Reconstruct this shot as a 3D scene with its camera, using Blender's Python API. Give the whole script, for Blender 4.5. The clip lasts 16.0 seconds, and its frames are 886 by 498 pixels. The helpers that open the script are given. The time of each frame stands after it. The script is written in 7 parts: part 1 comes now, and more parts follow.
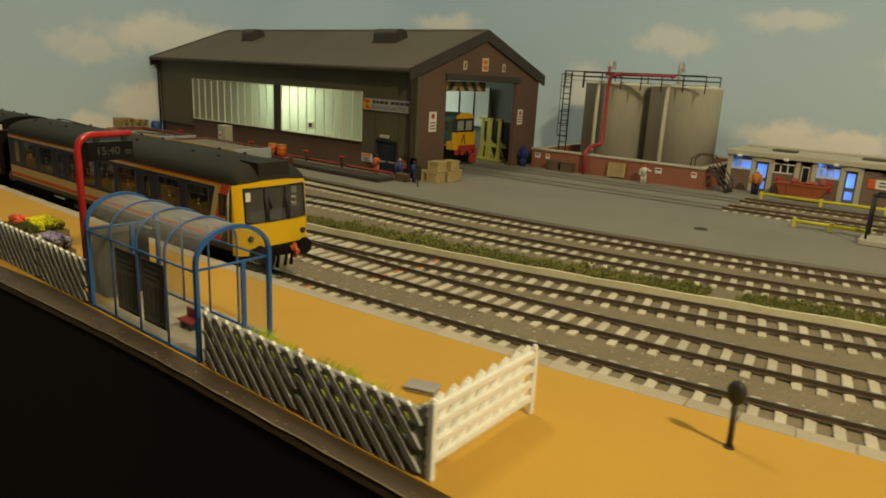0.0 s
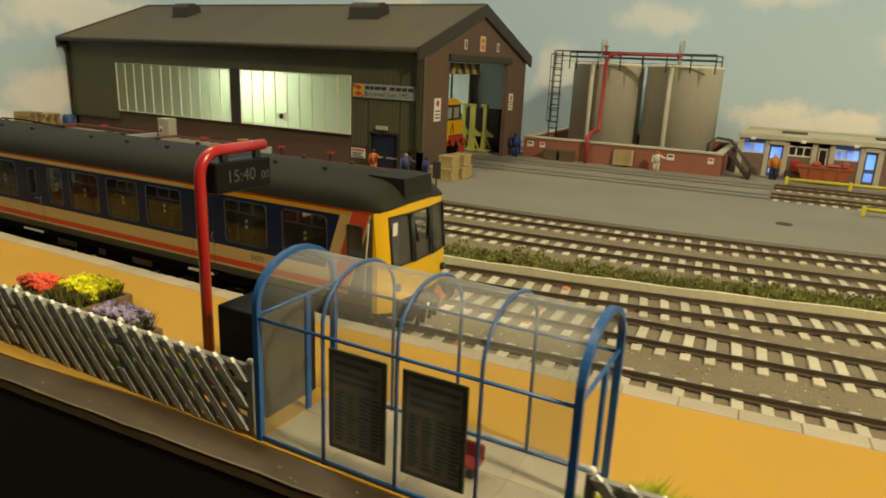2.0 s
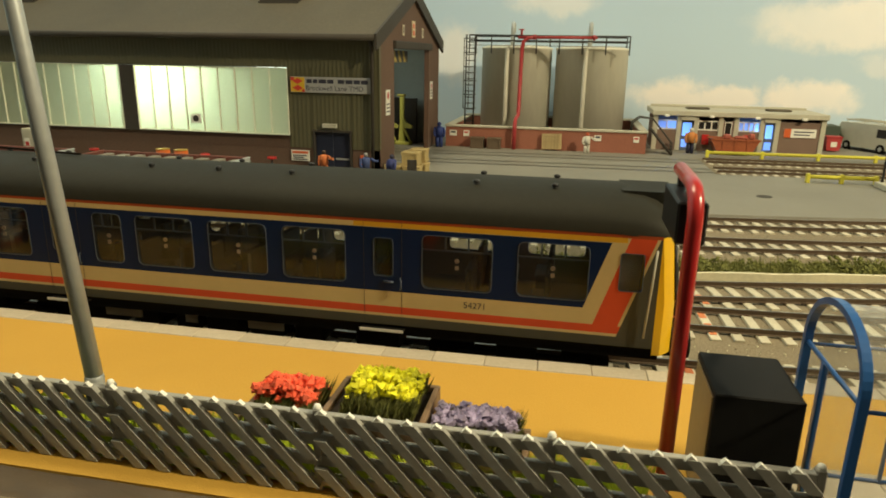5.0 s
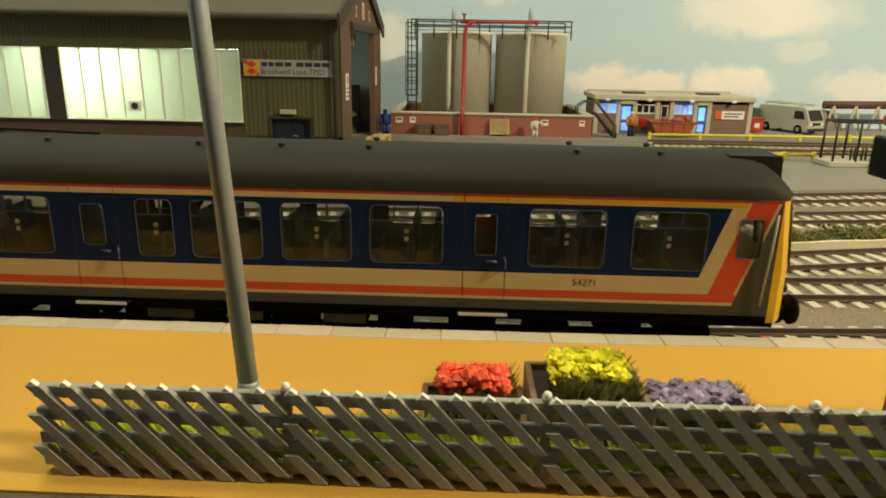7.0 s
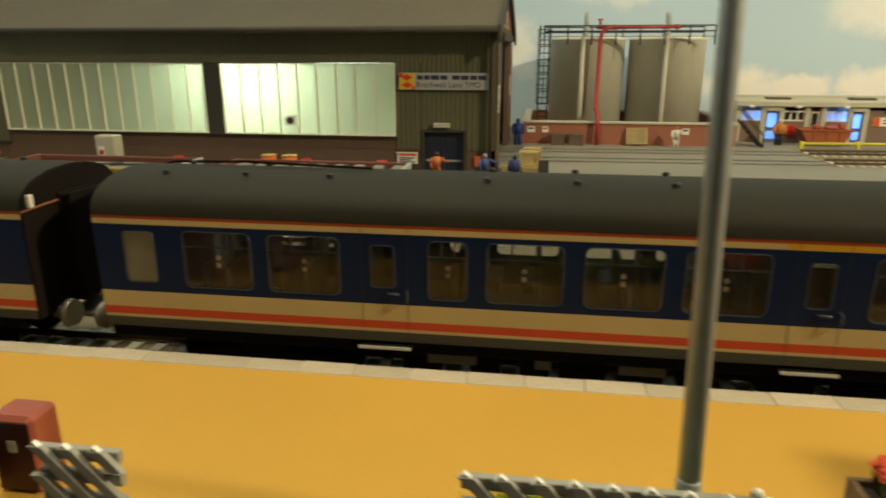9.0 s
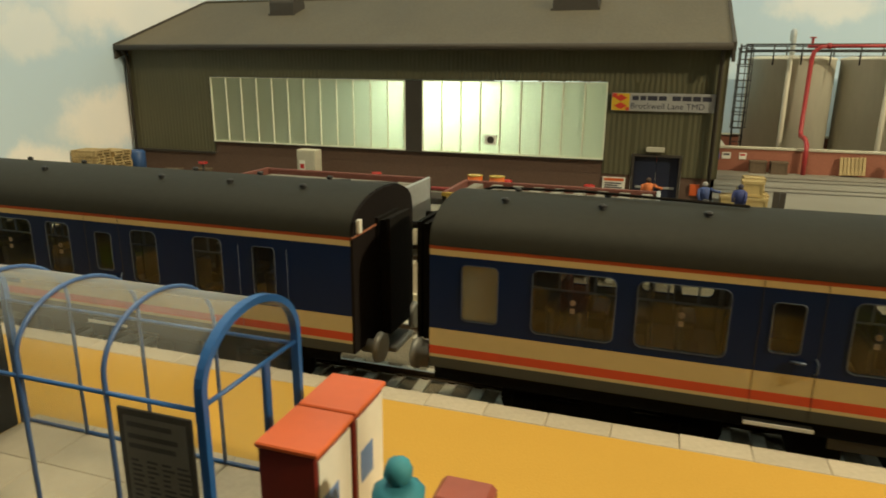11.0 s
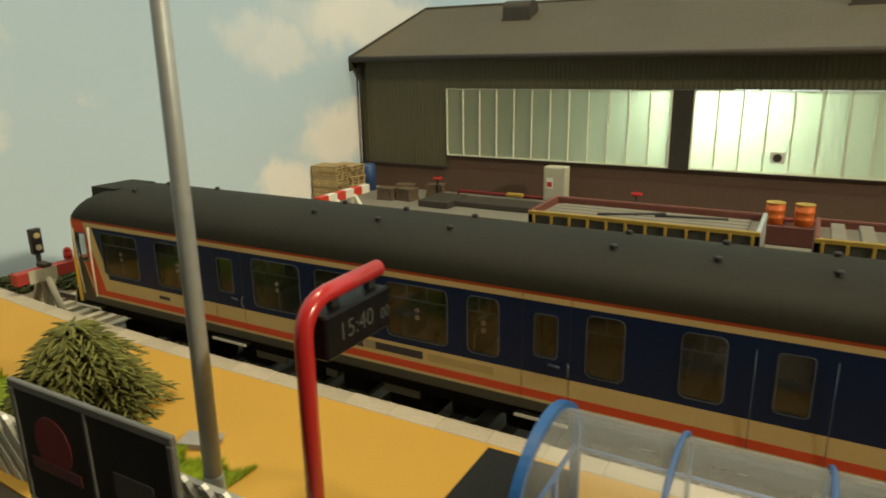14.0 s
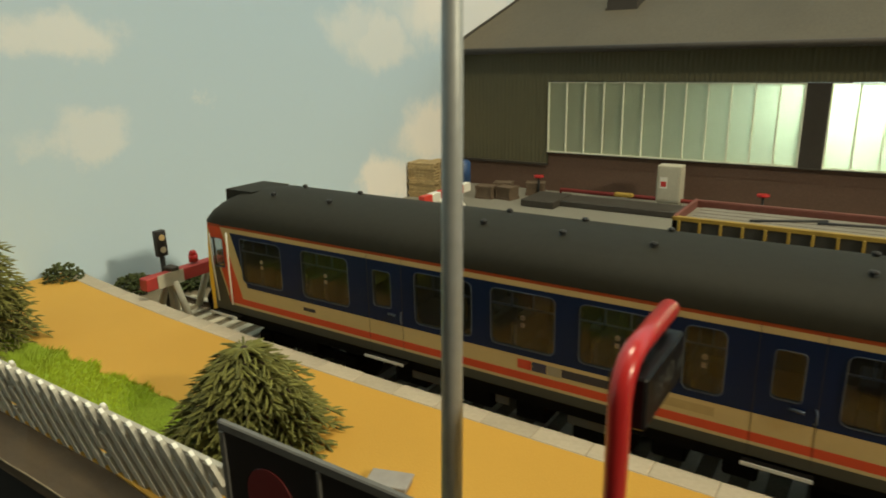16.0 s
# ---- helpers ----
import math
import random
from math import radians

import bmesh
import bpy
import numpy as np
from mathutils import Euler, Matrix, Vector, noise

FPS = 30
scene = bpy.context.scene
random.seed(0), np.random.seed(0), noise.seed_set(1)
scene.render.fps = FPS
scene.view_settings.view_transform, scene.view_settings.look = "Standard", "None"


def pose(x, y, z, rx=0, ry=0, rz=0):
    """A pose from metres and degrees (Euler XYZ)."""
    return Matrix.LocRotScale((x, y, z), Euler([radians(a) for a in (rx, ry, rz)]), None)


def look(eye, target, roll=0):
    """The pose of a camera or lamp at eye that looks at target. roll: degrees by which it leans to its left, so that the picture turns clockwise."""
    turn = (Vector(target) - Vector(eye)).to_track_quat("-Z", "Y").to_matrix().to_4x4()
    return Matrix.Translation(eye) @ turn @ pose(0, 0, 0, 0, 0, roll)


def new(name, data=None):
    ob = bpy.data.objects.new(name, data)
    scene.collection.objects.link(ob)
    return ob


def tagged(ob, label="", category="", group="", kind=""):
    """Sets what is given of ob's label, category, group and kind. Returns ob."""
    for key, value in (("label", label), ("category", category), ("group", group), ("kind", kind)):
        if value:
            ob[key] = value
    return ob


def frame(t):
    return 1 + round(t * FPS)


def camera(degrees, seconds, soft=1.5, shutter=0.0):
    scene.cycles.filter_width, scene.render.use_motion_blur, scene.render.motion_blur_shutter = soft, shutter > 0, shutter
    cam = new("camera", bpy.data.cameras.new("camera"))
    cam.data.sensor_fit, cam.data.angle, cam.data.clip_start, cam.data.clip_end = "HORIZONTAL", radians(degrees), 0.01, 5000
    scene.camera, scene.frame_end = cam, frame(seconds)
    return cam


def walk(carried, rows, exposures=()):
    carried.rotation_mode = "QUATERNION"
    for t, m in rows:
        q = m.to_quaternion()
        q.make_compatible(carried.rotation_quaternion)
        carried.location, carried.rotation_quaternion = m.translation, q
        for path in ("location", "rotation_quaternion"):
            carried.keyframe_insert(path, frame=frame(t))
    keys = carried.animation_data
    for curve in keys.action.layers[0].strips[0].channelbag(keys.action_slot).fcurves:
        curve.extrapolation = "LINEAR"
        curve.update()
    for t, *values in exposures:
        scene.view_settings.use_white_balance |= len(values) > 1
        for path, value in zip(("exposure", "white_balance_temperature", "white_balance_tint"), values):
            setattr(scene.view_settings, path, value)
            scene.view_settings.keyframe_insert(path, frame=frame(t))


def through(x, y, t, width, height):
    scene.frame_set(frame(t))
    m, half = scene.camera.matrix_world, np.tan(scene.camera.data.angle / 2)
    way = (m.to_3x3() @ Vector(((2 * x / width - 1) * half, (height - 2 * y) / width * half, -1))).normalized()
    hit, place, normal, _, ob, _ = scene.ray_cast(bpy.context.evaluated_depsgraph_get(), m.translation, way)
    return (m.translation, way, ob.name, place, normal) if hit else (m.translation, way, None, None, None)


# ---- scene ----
cam = camera(67.16, 16.0, 1.75, 0.4)
PATH = [
    (0, (0.00359, 0.00551, 0.08655), (-0.29370, 0.38739, -0.03912), 2.93),
    (0.5, (-0.02824, 0.00245, 0.08485), (-0.31117, 0.39486, -0.04150), 3.02),
    (1, (-0.06839, -0.00114, 0.08410), (-0.33407, 0.40293, -0.04294), 2.95),
    (1.5, (-0.10343, -0.00672, 0.08070), (-0.35201, 0.40875, -0.04418), 2.78),
    (2, (-0.12082, 0.01130, 0.08029), (-0.34615, 0.43736, -0.05275), 2.47),
    (2.5, (-0.15078, 0.01197, 0.08444), (-0.35561, 0.44652, -0.05416), 2.25),
    (3, (-0.17986, 0.00433, 0.08449), (-0.36290, 0.44863, -0.05366), 1.72),
    (5.5, (-0.25069, 0.00734, 0.07788), (-0.32102, 0.48201, -0.06264), 1.18),
    (6, (-0.26511, 0.00343, 0.07724), (-0.31640, 0.48031, -0.06399), 1.28),
    (6.5, (-0.27968, 0.00332, 0.07707), (-0.31330, 0.48174, -0.06429), 0.96),
    (7, (-0.28727, 0.01206, 0.07139), (-0.30332, 0.49102, -0.07122), 1.03),
    (7.5, (-0.29716, 0.01565, 0.07558), (-0.31414, 0.49390, -0.06930), 0.46),
    (8, (-0.30677, 0.01237, 0.07756), (-0.31709, 0.49069, -0.06771), 0.56),
    (8.5, (-0.32108, 0.01672, 0.07652), (-0.34478, 0.49461, -0.06860), 0.49),
    (9, (-0.33859, 0.02148, 0.07713), (-0.40836, 0.49561, -0.06543), -0.01),
    (11.5, (-0.40875, 0.03241, 0.07619), (-0.57140, 0.48746, -0.05219), 0.57),
    (12, (-0.42370, 0.03402, 0.07671), (-0.60421, 0.48198, -0.05272), 0.30),
    (12.5, (-0.44089, 0.03701, 0.08042), (-0.64026, 0.47617, -0.05147), -0.02),
    (13, (-0.45740, 0.03955, 0.08280), (-0.67214, 0.47131, -0.04936), -0.37),
    (13.5, (-0.46805, 0.03659, 0.08715), (-0.69199, 0.46338, -0.04589), -0.49),
    (14, (-0.48035, 0.03491, 0.08664), (-0.71530, 0.45512, -0.04835), -0.87),
    (14.5, (-0.48985, 0.03358, 0.08863), (-0.73394, 0.44812, -0.04767), -1.10),
    (15, (-0.49586, 0.03237, 0.09062), (-0.74891, 0.44115, -0.04674), -1.27),
    (15.5, (-0.50172, 0.03262, 0.08975), (-0.76217, 0.43656, -0.04811), -1.37),
    (16, (-0.51518, 0.03412, 0.08786), (-0.78215, 0.43306, -0.05204), -1.33),
]
walk(cam, [(t, look(eye, target, roll)) for t, eye, target, roll in PATH],
     exposures=[(0.0, -0.72, 6850, 10), (1.0, -0.46, 6800, 10), (2.5, -0.2, 6750, 10), (6.0, 0.1, 6500, 10), (9.0, 0.0, 6600, 10), (12.0, 0.17, 6550, 10), (14.0, 0.08, 6350, 11), (16.0, 0.05, 6120, 10)])

# ---------------------------------------------------------------- light
CM = 0.01                      # all sizes below are in centimetres
world = bpy.data.worlds.new("room_air")
scene.world = world
world.use_nodes = True
world.node_tree.nodes["Background"].inputs[0].default_value = (1.0, 0.86, 0.66, 1)
world.node_tree.nodes["Background"].inputs[1].default_value = 0.008


def lamp(name, kind, place, power, colour, size, target=None, shape=None):
    data = bpy.data.lights.new(name, kind)
    data.energy, data.color = power, colour
    if kind == "AREA":
        data.shape, data.size = "RECTANGLE", size[0] * CM
        data.size_y = size[1] * CM
    else:
        data.shadow_soft_size = size * CM
    ob = new(name, data)
    p = Vector(place) * CM
    ob.matrix_world = look(p, Vector(target) * CM) if target else Matrix.Translation(p)
    return ob


lamp("room_lamp", "POINT", (42, 3, 54), 27.5, (1.0, 0.86, 0.55), 3)
lamp("room_lamp", "POINT", (-50, 27, 84), 14.5, (1.0, 0.88, 0.58), 12)
lamp("ceiling_glow", "AREA", (-25, 5, 150), 0.6, (1.0, 0.90, 0.72), (160, 90), (-25, 30, 0))
lamp("shed_tube", "AREA", (-52, 53, 8.6), 0.20, (0.97, 1.0, 0.84), (14, 3), (-50, 53, 0))
lamp("shed_tube", "AREA", (-53.0, 46.6, 7.6), 0.16, (0.95, 1.0, 0.86), (5, 2), (-53.0, 43, 5.0))
for ox, oy in ((-14.9, 65.6), (-7.9, 65.6)):
    lamp("office_bulb", "POINT", (ox, oy, 1.6), 0.027, (0.10, 0.30, 1.0), 0.3)


# ---------------------------------------------------------------- materials
def mat(name, colour, rough=0.6, metal=0.0, grain=600.0, vary=0.12, bump=0.0, blotch=60.0, stain=0.15,
        random_vary=0.0, island=0.0, clear=0.0, spec=0.5, stretch=None):
    m = bpy.data.materials.new(name)
    m.use_nodes = True
    nt = m.node_tree
    N, L = nt.nodes, nt.links
    b = N["Principled BSDF"]
    b.inputs["Roughness"].default_value = rough
    b.inputs["Metallic"].default_value = metal
    b.inputs["Specular IOR Level"].default_value = spec
    if clear:
        b.inputs["Coat Weight"].default_value = clear
        b.inputs["Coat Roughness"].default_value = 0.12
    tc = N.new("ShaderNodeTexCoord")
    mp = N.new("ShaderNodeMapping")
    if stretch:
        mp.inputs["Scale"].default_value = stretch
    L.new(tc.outputs["Object"], mp.inputs["Vector"])
    n1, n2 = N.new("ShaderNodeTexNoise"), N.new("ShaderNodeTexNoise")
    n1.inputs["Scale"].default_value, n1.inputs["Detail"].default_value = grain, 4
    n2.inputs["Scale"].default_value, n2.inputs["Detail"].default_value = blotch, 5
    for n in (n1, n2):
        L.new(mp.outputs[0], n.inputs["Vector"])

    def m_(op, a, c, d=None):
        n = N.new("ShaderNodeMath")
        n.operation = op
        for i, v in enumerate((a, c) if d is None else (a, c, d)):
            if isinstance(v, (int, float)):
                n.inputs[i].default_value = v
            else:
                L.new(v, n.inputs[i])
        return n.outputs[0]

    f = m_("MULTIPLY_ADD", n1.outputs[0], 2 * vary, 1 - vary)
    f = m_("MULTIPLY", f, m_("MULTIPLY_ADD", n2.outputs[0], 2 * stain, 1 - stain))
    if random_vary:
        oi = N.new("ShaderNodeObjectInfo")
        f = m_("MULTIPLY", f, m_("MULTIPLY_ADD", oi.outputs["Random"], 2 * random_vary, 1 - random_vary))
    if island:
        ge = N.new("ShaderNodeNewGeometry")
        f = m_("MULTIPLY", f, m_("MULTIPLY_ADD", ge.outputs["Random Per Island"], 2 * island, 1 - island))
    mix = N.new("ShaderNodeVectorMath")
    mix.operation = "SCALE"
    mix.inputs[0].default_value = colour
    L.new(f, mix.inputs["Scale"])
    L.new(mix.outputs[0], b.inputs["Base Color"])
    if bump:
        bp = N.new("ShaderNodeBump")
        bp.inputs["Strength"].default_value = min(1.0, bump)
        bp.inputs["Distance"].default_value = 0.0004
        L.new(n1.outputs[0], bp.inputs["Height"])
        L.new(bp.outputs[0], b.inputs["Normal"])
    return m


def glass(name, tint=(1, 1, 1), rough=0.03, body=0.12, haze=0.0, hazecol=(0.8, 0.85, 0.9)):
    """Thin clear sheet: mostly see-through, with gloss."""
    m = bpy.data.materials.new(name)
    m.use_nodes = True
    N, L = m.node_tree.nodes, m.node_tree.links
    out = N["Material Output"]
    N.remove(N["Principled BSDF"])
    tr, gl, di = N.new("ShaderNodeBsdfTransparent"), N.new("ShaderNodeBsdfGlossy"), N.new("ShaderNodeBsdfDiffuse")
    tr.inputs[0].default_value = (*tint, 1)
    gl.inputs["Roughness"].default_value = rough
    di.inputs[0].default_value = (*hazecol, 1)
    lw, pw, ad = N.new("ShaderNodeLayerWeight"), N.new("ShaderNodeMath"), N.new("ShaderNodeMath")
    pw.operation, ad.operation = "POWER", "MULTIPLY_ADD"
    pw.inputs[1].default_value, ad.inputs[1].default_value, ad.inputs[2].default_value = 4.0, 0.7, 0.04
    L.new(lw.outputs["Facing"], pw.inputs[0]), L.new(pw.outputs[0], ad.inputs[0])
    a, c = N.new("ShaderNodeMixShader"), N.new("ShaderNodeMixShader")
    a.inputs[0].default_value = haze
    L.new(tr.outputs[0], a.inputs[1]), L.new(di.outputs[0], a.inputs[2])
    L.new(ad.outputs[0], c.inputs[0]), L.new(a.outputs[0], c.inputs[1]), L.new(gl.outputs[0], c.inputs[2])
    L.new(c.outputs[0], out.inputs[0])
    return m


def frosted(name, colour, through=None):
    """Corrugated translucent sheet, lit from behind."""
    m = mat(name, colour, 0.45, 0, 500, 0.05, 0.2, 40, 0.10)
    N, L = m.node_tree.nodes, m.node_tree.links
    b = N["Principled BSDF"]
    tl, mx = N.new("ShaderNodeBsdfTranslucent"), N.new("ShaderNodeMixShader")
    tl.inputs[0].default_value = (*(through or colour), 1)
    mx.inputs[0].default_value = 0.7
    rf, mr = N.new("ShaderNodeBsdfRefraction"), N.new("ShaderNodeMixShader")
    rf.inputs["Color"].default_value = (*(through or colour), 1)
    rf.inputs["Roughness"].default_value, rf.inputs["IOR"].default_value = 0.55, 1.15
    mr.inputs[0].default_value = 0.3
    L.new(tl.outputs[0], mr.inputs[1]), L.new(rf.outputs[0], mr.inputs[2])
    L.new(b.outputs[0], mx.inputs[1]), L.new(mr.outputs[0], mx.inputs[2])
    L.new(mx.outputs[0], N["Material Output"].inputs[0])
    return m


M_PLAT = mat("platform_sand", (0.57, 0.325, 0.046), 0.85, 0, 2500, 0.08, 0.25, 22, 0.13)
M_COPING = mat("coping_concrete", (0.46, 0.40, 0.30), 0.85, 0, 900, 0.12, 0.3, 120, 0.15, random_vary=0.10)
M_WOOD_EDGE = mat("baseboard_edge", (0.066, 0.043, 0.020), 0.5, 0, 400, 0.4, 0.7, 45, 0.6, stretch=(0.3, 1, 1))
M_BLACK = mat("black_fascia", (0.008, 0.008, 0.008), 0.8, 0, 300, 0.1)
M_YARD = mat("yard_concrete", (0.225, 0.215, 0.178), 0.7, 0, 700, 0.10, 0.15, 16, 0.20)
M_BALLAST = mat("ballast_bed", (0.225, 0.185, 0.12), 0.95, 0, 1500, 0.45, 1.0, 60, 0.22)
M_STONE = mat("ballast_stone", (0.23, 0.19, 0.13), 0.95, 0, 900, 0.3, 0.3, island=0.65)
M_SLEEPER = mat("concrete_sleeper", (0.56, 0.52, 0.40), 0.85, 0, 1200, 0.15, 0.3, random_vary=0.14)
M_SLEEPER_O = mat("orange_sleeper", (0.60, 0.20, 0.08), 0.85, 0, 1200, 0.15, 0.3, random_vary=0.14)
M_RAIL_SIDE = mat("rusty_rail", (0.115, 0.08, 0.05), 0.75, 0.2, 1500, 0.25, 0.2)
M_RAIL_TOP = mat("rail_head", (0.32, 0.29, 0.25), 0.28, 1.0, 900, 0.15, 0, 40, 0.25)
M_TUFT = mat("static_grass", (0.16, 0.165, 0.04), 0.9, 0, 900, 0.2, 0, 60, 0.3, island=0.4)
M_LAWN = mat("bright_grass", (0.46, 0.56, 0.03), 0.9, 0, 900, 0.2, 0, 60, 0.2, island=0.35)
M_KERB = mat("pale_kerb", (0.66, 0.62, 0.44), 0.85, 0, 700, 0.15, 0.3, 60, 0.2)
M_SHED_G = mat("shed_green_cladding", (0.096, 0.090, 0.047), 0.6, 0, 500, 0.10, 0.1, 30, 0.25, stretch=(1, 1, 0.12))
M_SHED_R = mat("shed_roof_sheet", (0.088, 0.074, 0.047), 0.75, 0, 600, 0.2, 0.35, 18, 0.35, stretch=(1, 0.3, 1))
M_SHED_B = mat("shed_brick", (0.125, 0.075, 0.052), 0.85, 0, 900, 0.18, 0.3, 25, 0.15)
M_SHED_D = mat("shed_dark_trim", (0.045, 0.038, 0.030), 0.7, 0, 600, 0.15, 0.1)
M_SHED_I = mat("shed_inner", (0.26, 0.31, 0.30), 0.8, 0, 400, 0.08)
M_PANE = frosted("shed_window_sheet", (0.70, 0.70, 0.53), (0.74, 0.82, 0.68))
M_MULL = mat("window_bar", (0.82, 0.83, 0.68), 0.6, 0, 600, 0.1)
M_TANK = mat("tank_grey", (0.62, 0.60, 0.50), 0.6, 0, 300, 0.08, 0.1, 30, 0.16, stretch=(1, 1, 0.25))
M_BRICKW = mat("red_brick_face", (0.30, 0.115, 0.075), 0.9, 0, 1200, 0.22, 0.4, 30, 0.15)
M_CONC = mat("pale_concrete", (0.46, 0.44, 0.35), 0.85, 0, 700, 0.10, 0.2, 40, 0.15)
M_RED = mat("red_gloss", (0.50, 0.022, 0.022), 0.28, 0, 300, 0.06, 0, 40, 0.08, clear=0.4)
M_BLUE = mat("blue_frame_paint", (0.022, 0.11, 0.34), 0.35, 0, 300, 0.08, 0, 60, 0.1)
M_DARK = mat("dark_metal", (0.02, 0.02, 0.021), 0.55, 0, 600, 0.2)
M_YEL = mat("yellow_paint", (0.66, 0.60, 0.06), 0.5, 0, 500, 0.1, 0, 60, 0.15)
M_WHITE = mat("white_paint", (0.76, 0.75, 0.68), 0.55, 0, 500, 0.06, 0, 80, 0.08)
M_GALV = mat("galvanised_grey", (0.42, 0.45, 0.45), 0.5, 0.3, 500, 0.15, 0.1, 60, 0.2)
# white fence plastic with the shade on its faces put into the colour
M_FENCE_SHADE = mat("fence_shade_grey", (0.33, 0.325, 0.29), 0.6, 0, 500, 0.16, 0.1, 90, 0.25)
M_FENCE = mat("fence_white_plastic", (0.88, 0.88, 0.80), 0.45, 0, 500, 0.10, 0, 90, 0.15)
M_ROOF = mat("coach_roof_grey", (0.027, 0.026, 0.019), 0.65, 0, 500, 0.14, 0.08, 25, 0.2, spec=0.15)
M_UNDER = mat("underframe_black", (0.009, 0.0075, 0.006), 0.9, 0, 600, 0.3, 0.2, spec=0.15)
# haze colour stands in for the lamp's reflection on the clear shelter sheets
M_CLEAR = glass("clear_plastic", (0.93, 0.95, 0.96), 0.40, haze=0.125, hazecol=(0.80, 0.78, 0.66))
# grey haze here is the reflection on the cab panes, painted in
M_SCREEN = glass("cab_windscreen", (0.75, 0.78, 0.78), 0.08, haze=0.13, hazecol=(0.55, 0.55, 0.5))
M_COACHGLASS = glass("coach_glazing", (0.74, 0.77, 0.78), 0.03, haze=0.018)


# ---------------------------------------------------------------- mesh helpers
class Mesh:
    """Collects vertices and faces in centimetres."""

    def __init__(self):
        self.v, self.f, self.s, self.m = [], [], [], []

    def add(self, verts, faces, smooth=False, mi=0):
        o = len(self.v)
        self.v += [tuple(p) for p in verts]
        self.f += [tuple(i + o for i in f) for f in faces]
        self.s += [smooth] * len(faces)
        self.m += [mi] * len(faces)
        return self

    def box(self, x0, x1, y0, y1, z0, z1, mi=0, b=0.0):
        if b:
            return self.rbox(x0, x1, y0, y1, z0, z1, b, mi)
        v = [(x, y, z) for z in (z0, z1) for y in (y0, y1) for x in (x0, x1)]
        return self.add(v, [(0, 2, 3, 1), (4, 5, 7, 6), (0, 1, 5, 4), (2, 6, 7, 3), (0, 4, 6, 2), (1, 3, 7, 5)], mi=mi)

    def rbox(self, x0, x1, y0, y1, z0, z1, b, mi=0):
        """Box with chamfered edges."""
        bm = bmesh.new()
        bmesh.ops.create_cube(bm, size=1)
        for p in bm.verts:
            p.co = ((x0 + x1) / 2 + p.co.x * (x1 - x0), (y0 + y1) / 2 + p.co.y * (y1 - y0), (z0 + z1) / 2 + p.co.z * (z1 - z0))
        bmesh.ops.bevel(bm, geom=bm.edges[:], offset=b, segments=1, affect="EDGES")
        bm.verts.index_update()
        self.add([p.co[:] for p in bm.verts], [[p.index for p in f.verts] for f in bm.faces], mi=mi)
        bm.free()
        return self

    def tube(self, pts, r, n=8, mi=0, caps=True, smooth=True):
        """Round bar along points; r may be a list."""
        pts = [Vector(p) for p in pts]
        rs = r if isinstance(r, (list, tuple)) else [r] * len(pts)
        rings, side = [], None
        for i, p in enumerate(pts):
            d = (pts[min(i + 1, len(pts) - 1)] - pts[max(i - 1, 0)]).normalized()
            if side is None:
                side = d.orthogonal().normalized()
            side = (side - d * side.dot(d)).normalized()
            up = d.cross(side)
            rings.append([p + (side * math.cos(a) + up * math.sin(a)) * rs[i] for a in (2 * math.pi * k / n for k in range(n))])
        v = [q for ring in rings for q in ring]
        f = [(i * n + k, i * n + (k + 1) % n, (i + 1) * n + (k + 1) % n, (i + 1) * n + k) for i in range(len(pts) - 1) for k in range(n)]
        self.add(v, f, smooth, mi)
        if caps:
            self.add(rings[0], [tuple(range(n))[::-1]], False, mi)
            self.add(rings[-1], [tuple(range(n))], False, mi)
        return self

    def prism(self, outline, axis, a, b, mi=0, smooth=False):
        """Outline (2D) swept along an axis from a to b."""
        def at(p, w):
            return {"x": (w, p[0], p[1]), "y": (p[0], w, p[1]), "z": (p[0], p[1], w)}[axis]
        n = len(outline)
        v = [at(p, a) for p in outline] + [at(p, b) for p in outline]
        self.add(v, [(k, (k + 1) % n, n + (k + 1) % n, n + k) for k in range(n)], smooth, mi)
        self.add(v, [tuple(range(n))[::-1], tuple(range(n, 2 * n))], False, mi)
        return self

    def ball(self, c, r, n=8, mi=0, squash=(1, 1, 1)):
        v, f = [], []
        for i in range(n // 2 + 1):
            th = math.pi * i / (n // 2)
            for k in range(n):
                ph = 2 * math.pi * k / n
                v.append((c[0] + r * squash[0] * math.sin(th) * math.cos(ph), c[1] + r * squash[1] * math.sin(th) * math.sin(ph), c[2] + r * squash[2] * math.cos(th)))
        for i in range(n // 2):
            for k in range(n):
                f.append((i * n + k, (i + 1) * n + k, (i + 1) * n + (k + 1) % n, i * n + (k + 1) % n))
        return self.add(v, f, True, mi)

    def done(self, name, *mats):
        me = bpy.data.meshes.new(name)
        me.from_pydata([(x * CM, y * CM, z * CM) for x, y, z in self.v], [], self.f)
        me.polygons.foreach_set("use_smooth", self.s)
        me.polygons.foreach_set("material_index", self.m)
        for m in mats:
            me.materials.append(m)
        bm = bmesh.new()
        bm.from_mesh(me)
        bmesh.ops.remove_doubles(bm, verts=bm.verts[:], dist=2e-7)
        bmesh.ops.recalc_face_normals(bm, faces=bm.faces[:])
        bm.to_mesh(me)
        bm.free()
        me.update()
        return me


def thing(name, label, category, place=(0, 0, 0), rz=0.0, group="", kind=""):
    ob = new(name)
    ob.empty_display_size = 0.01
    ob.matrix_world = pose(place[0] * CM, place[1] * CM, place[2] * CM, 0, 0, rz)
    return tagged(ob, label, category, group, kind)


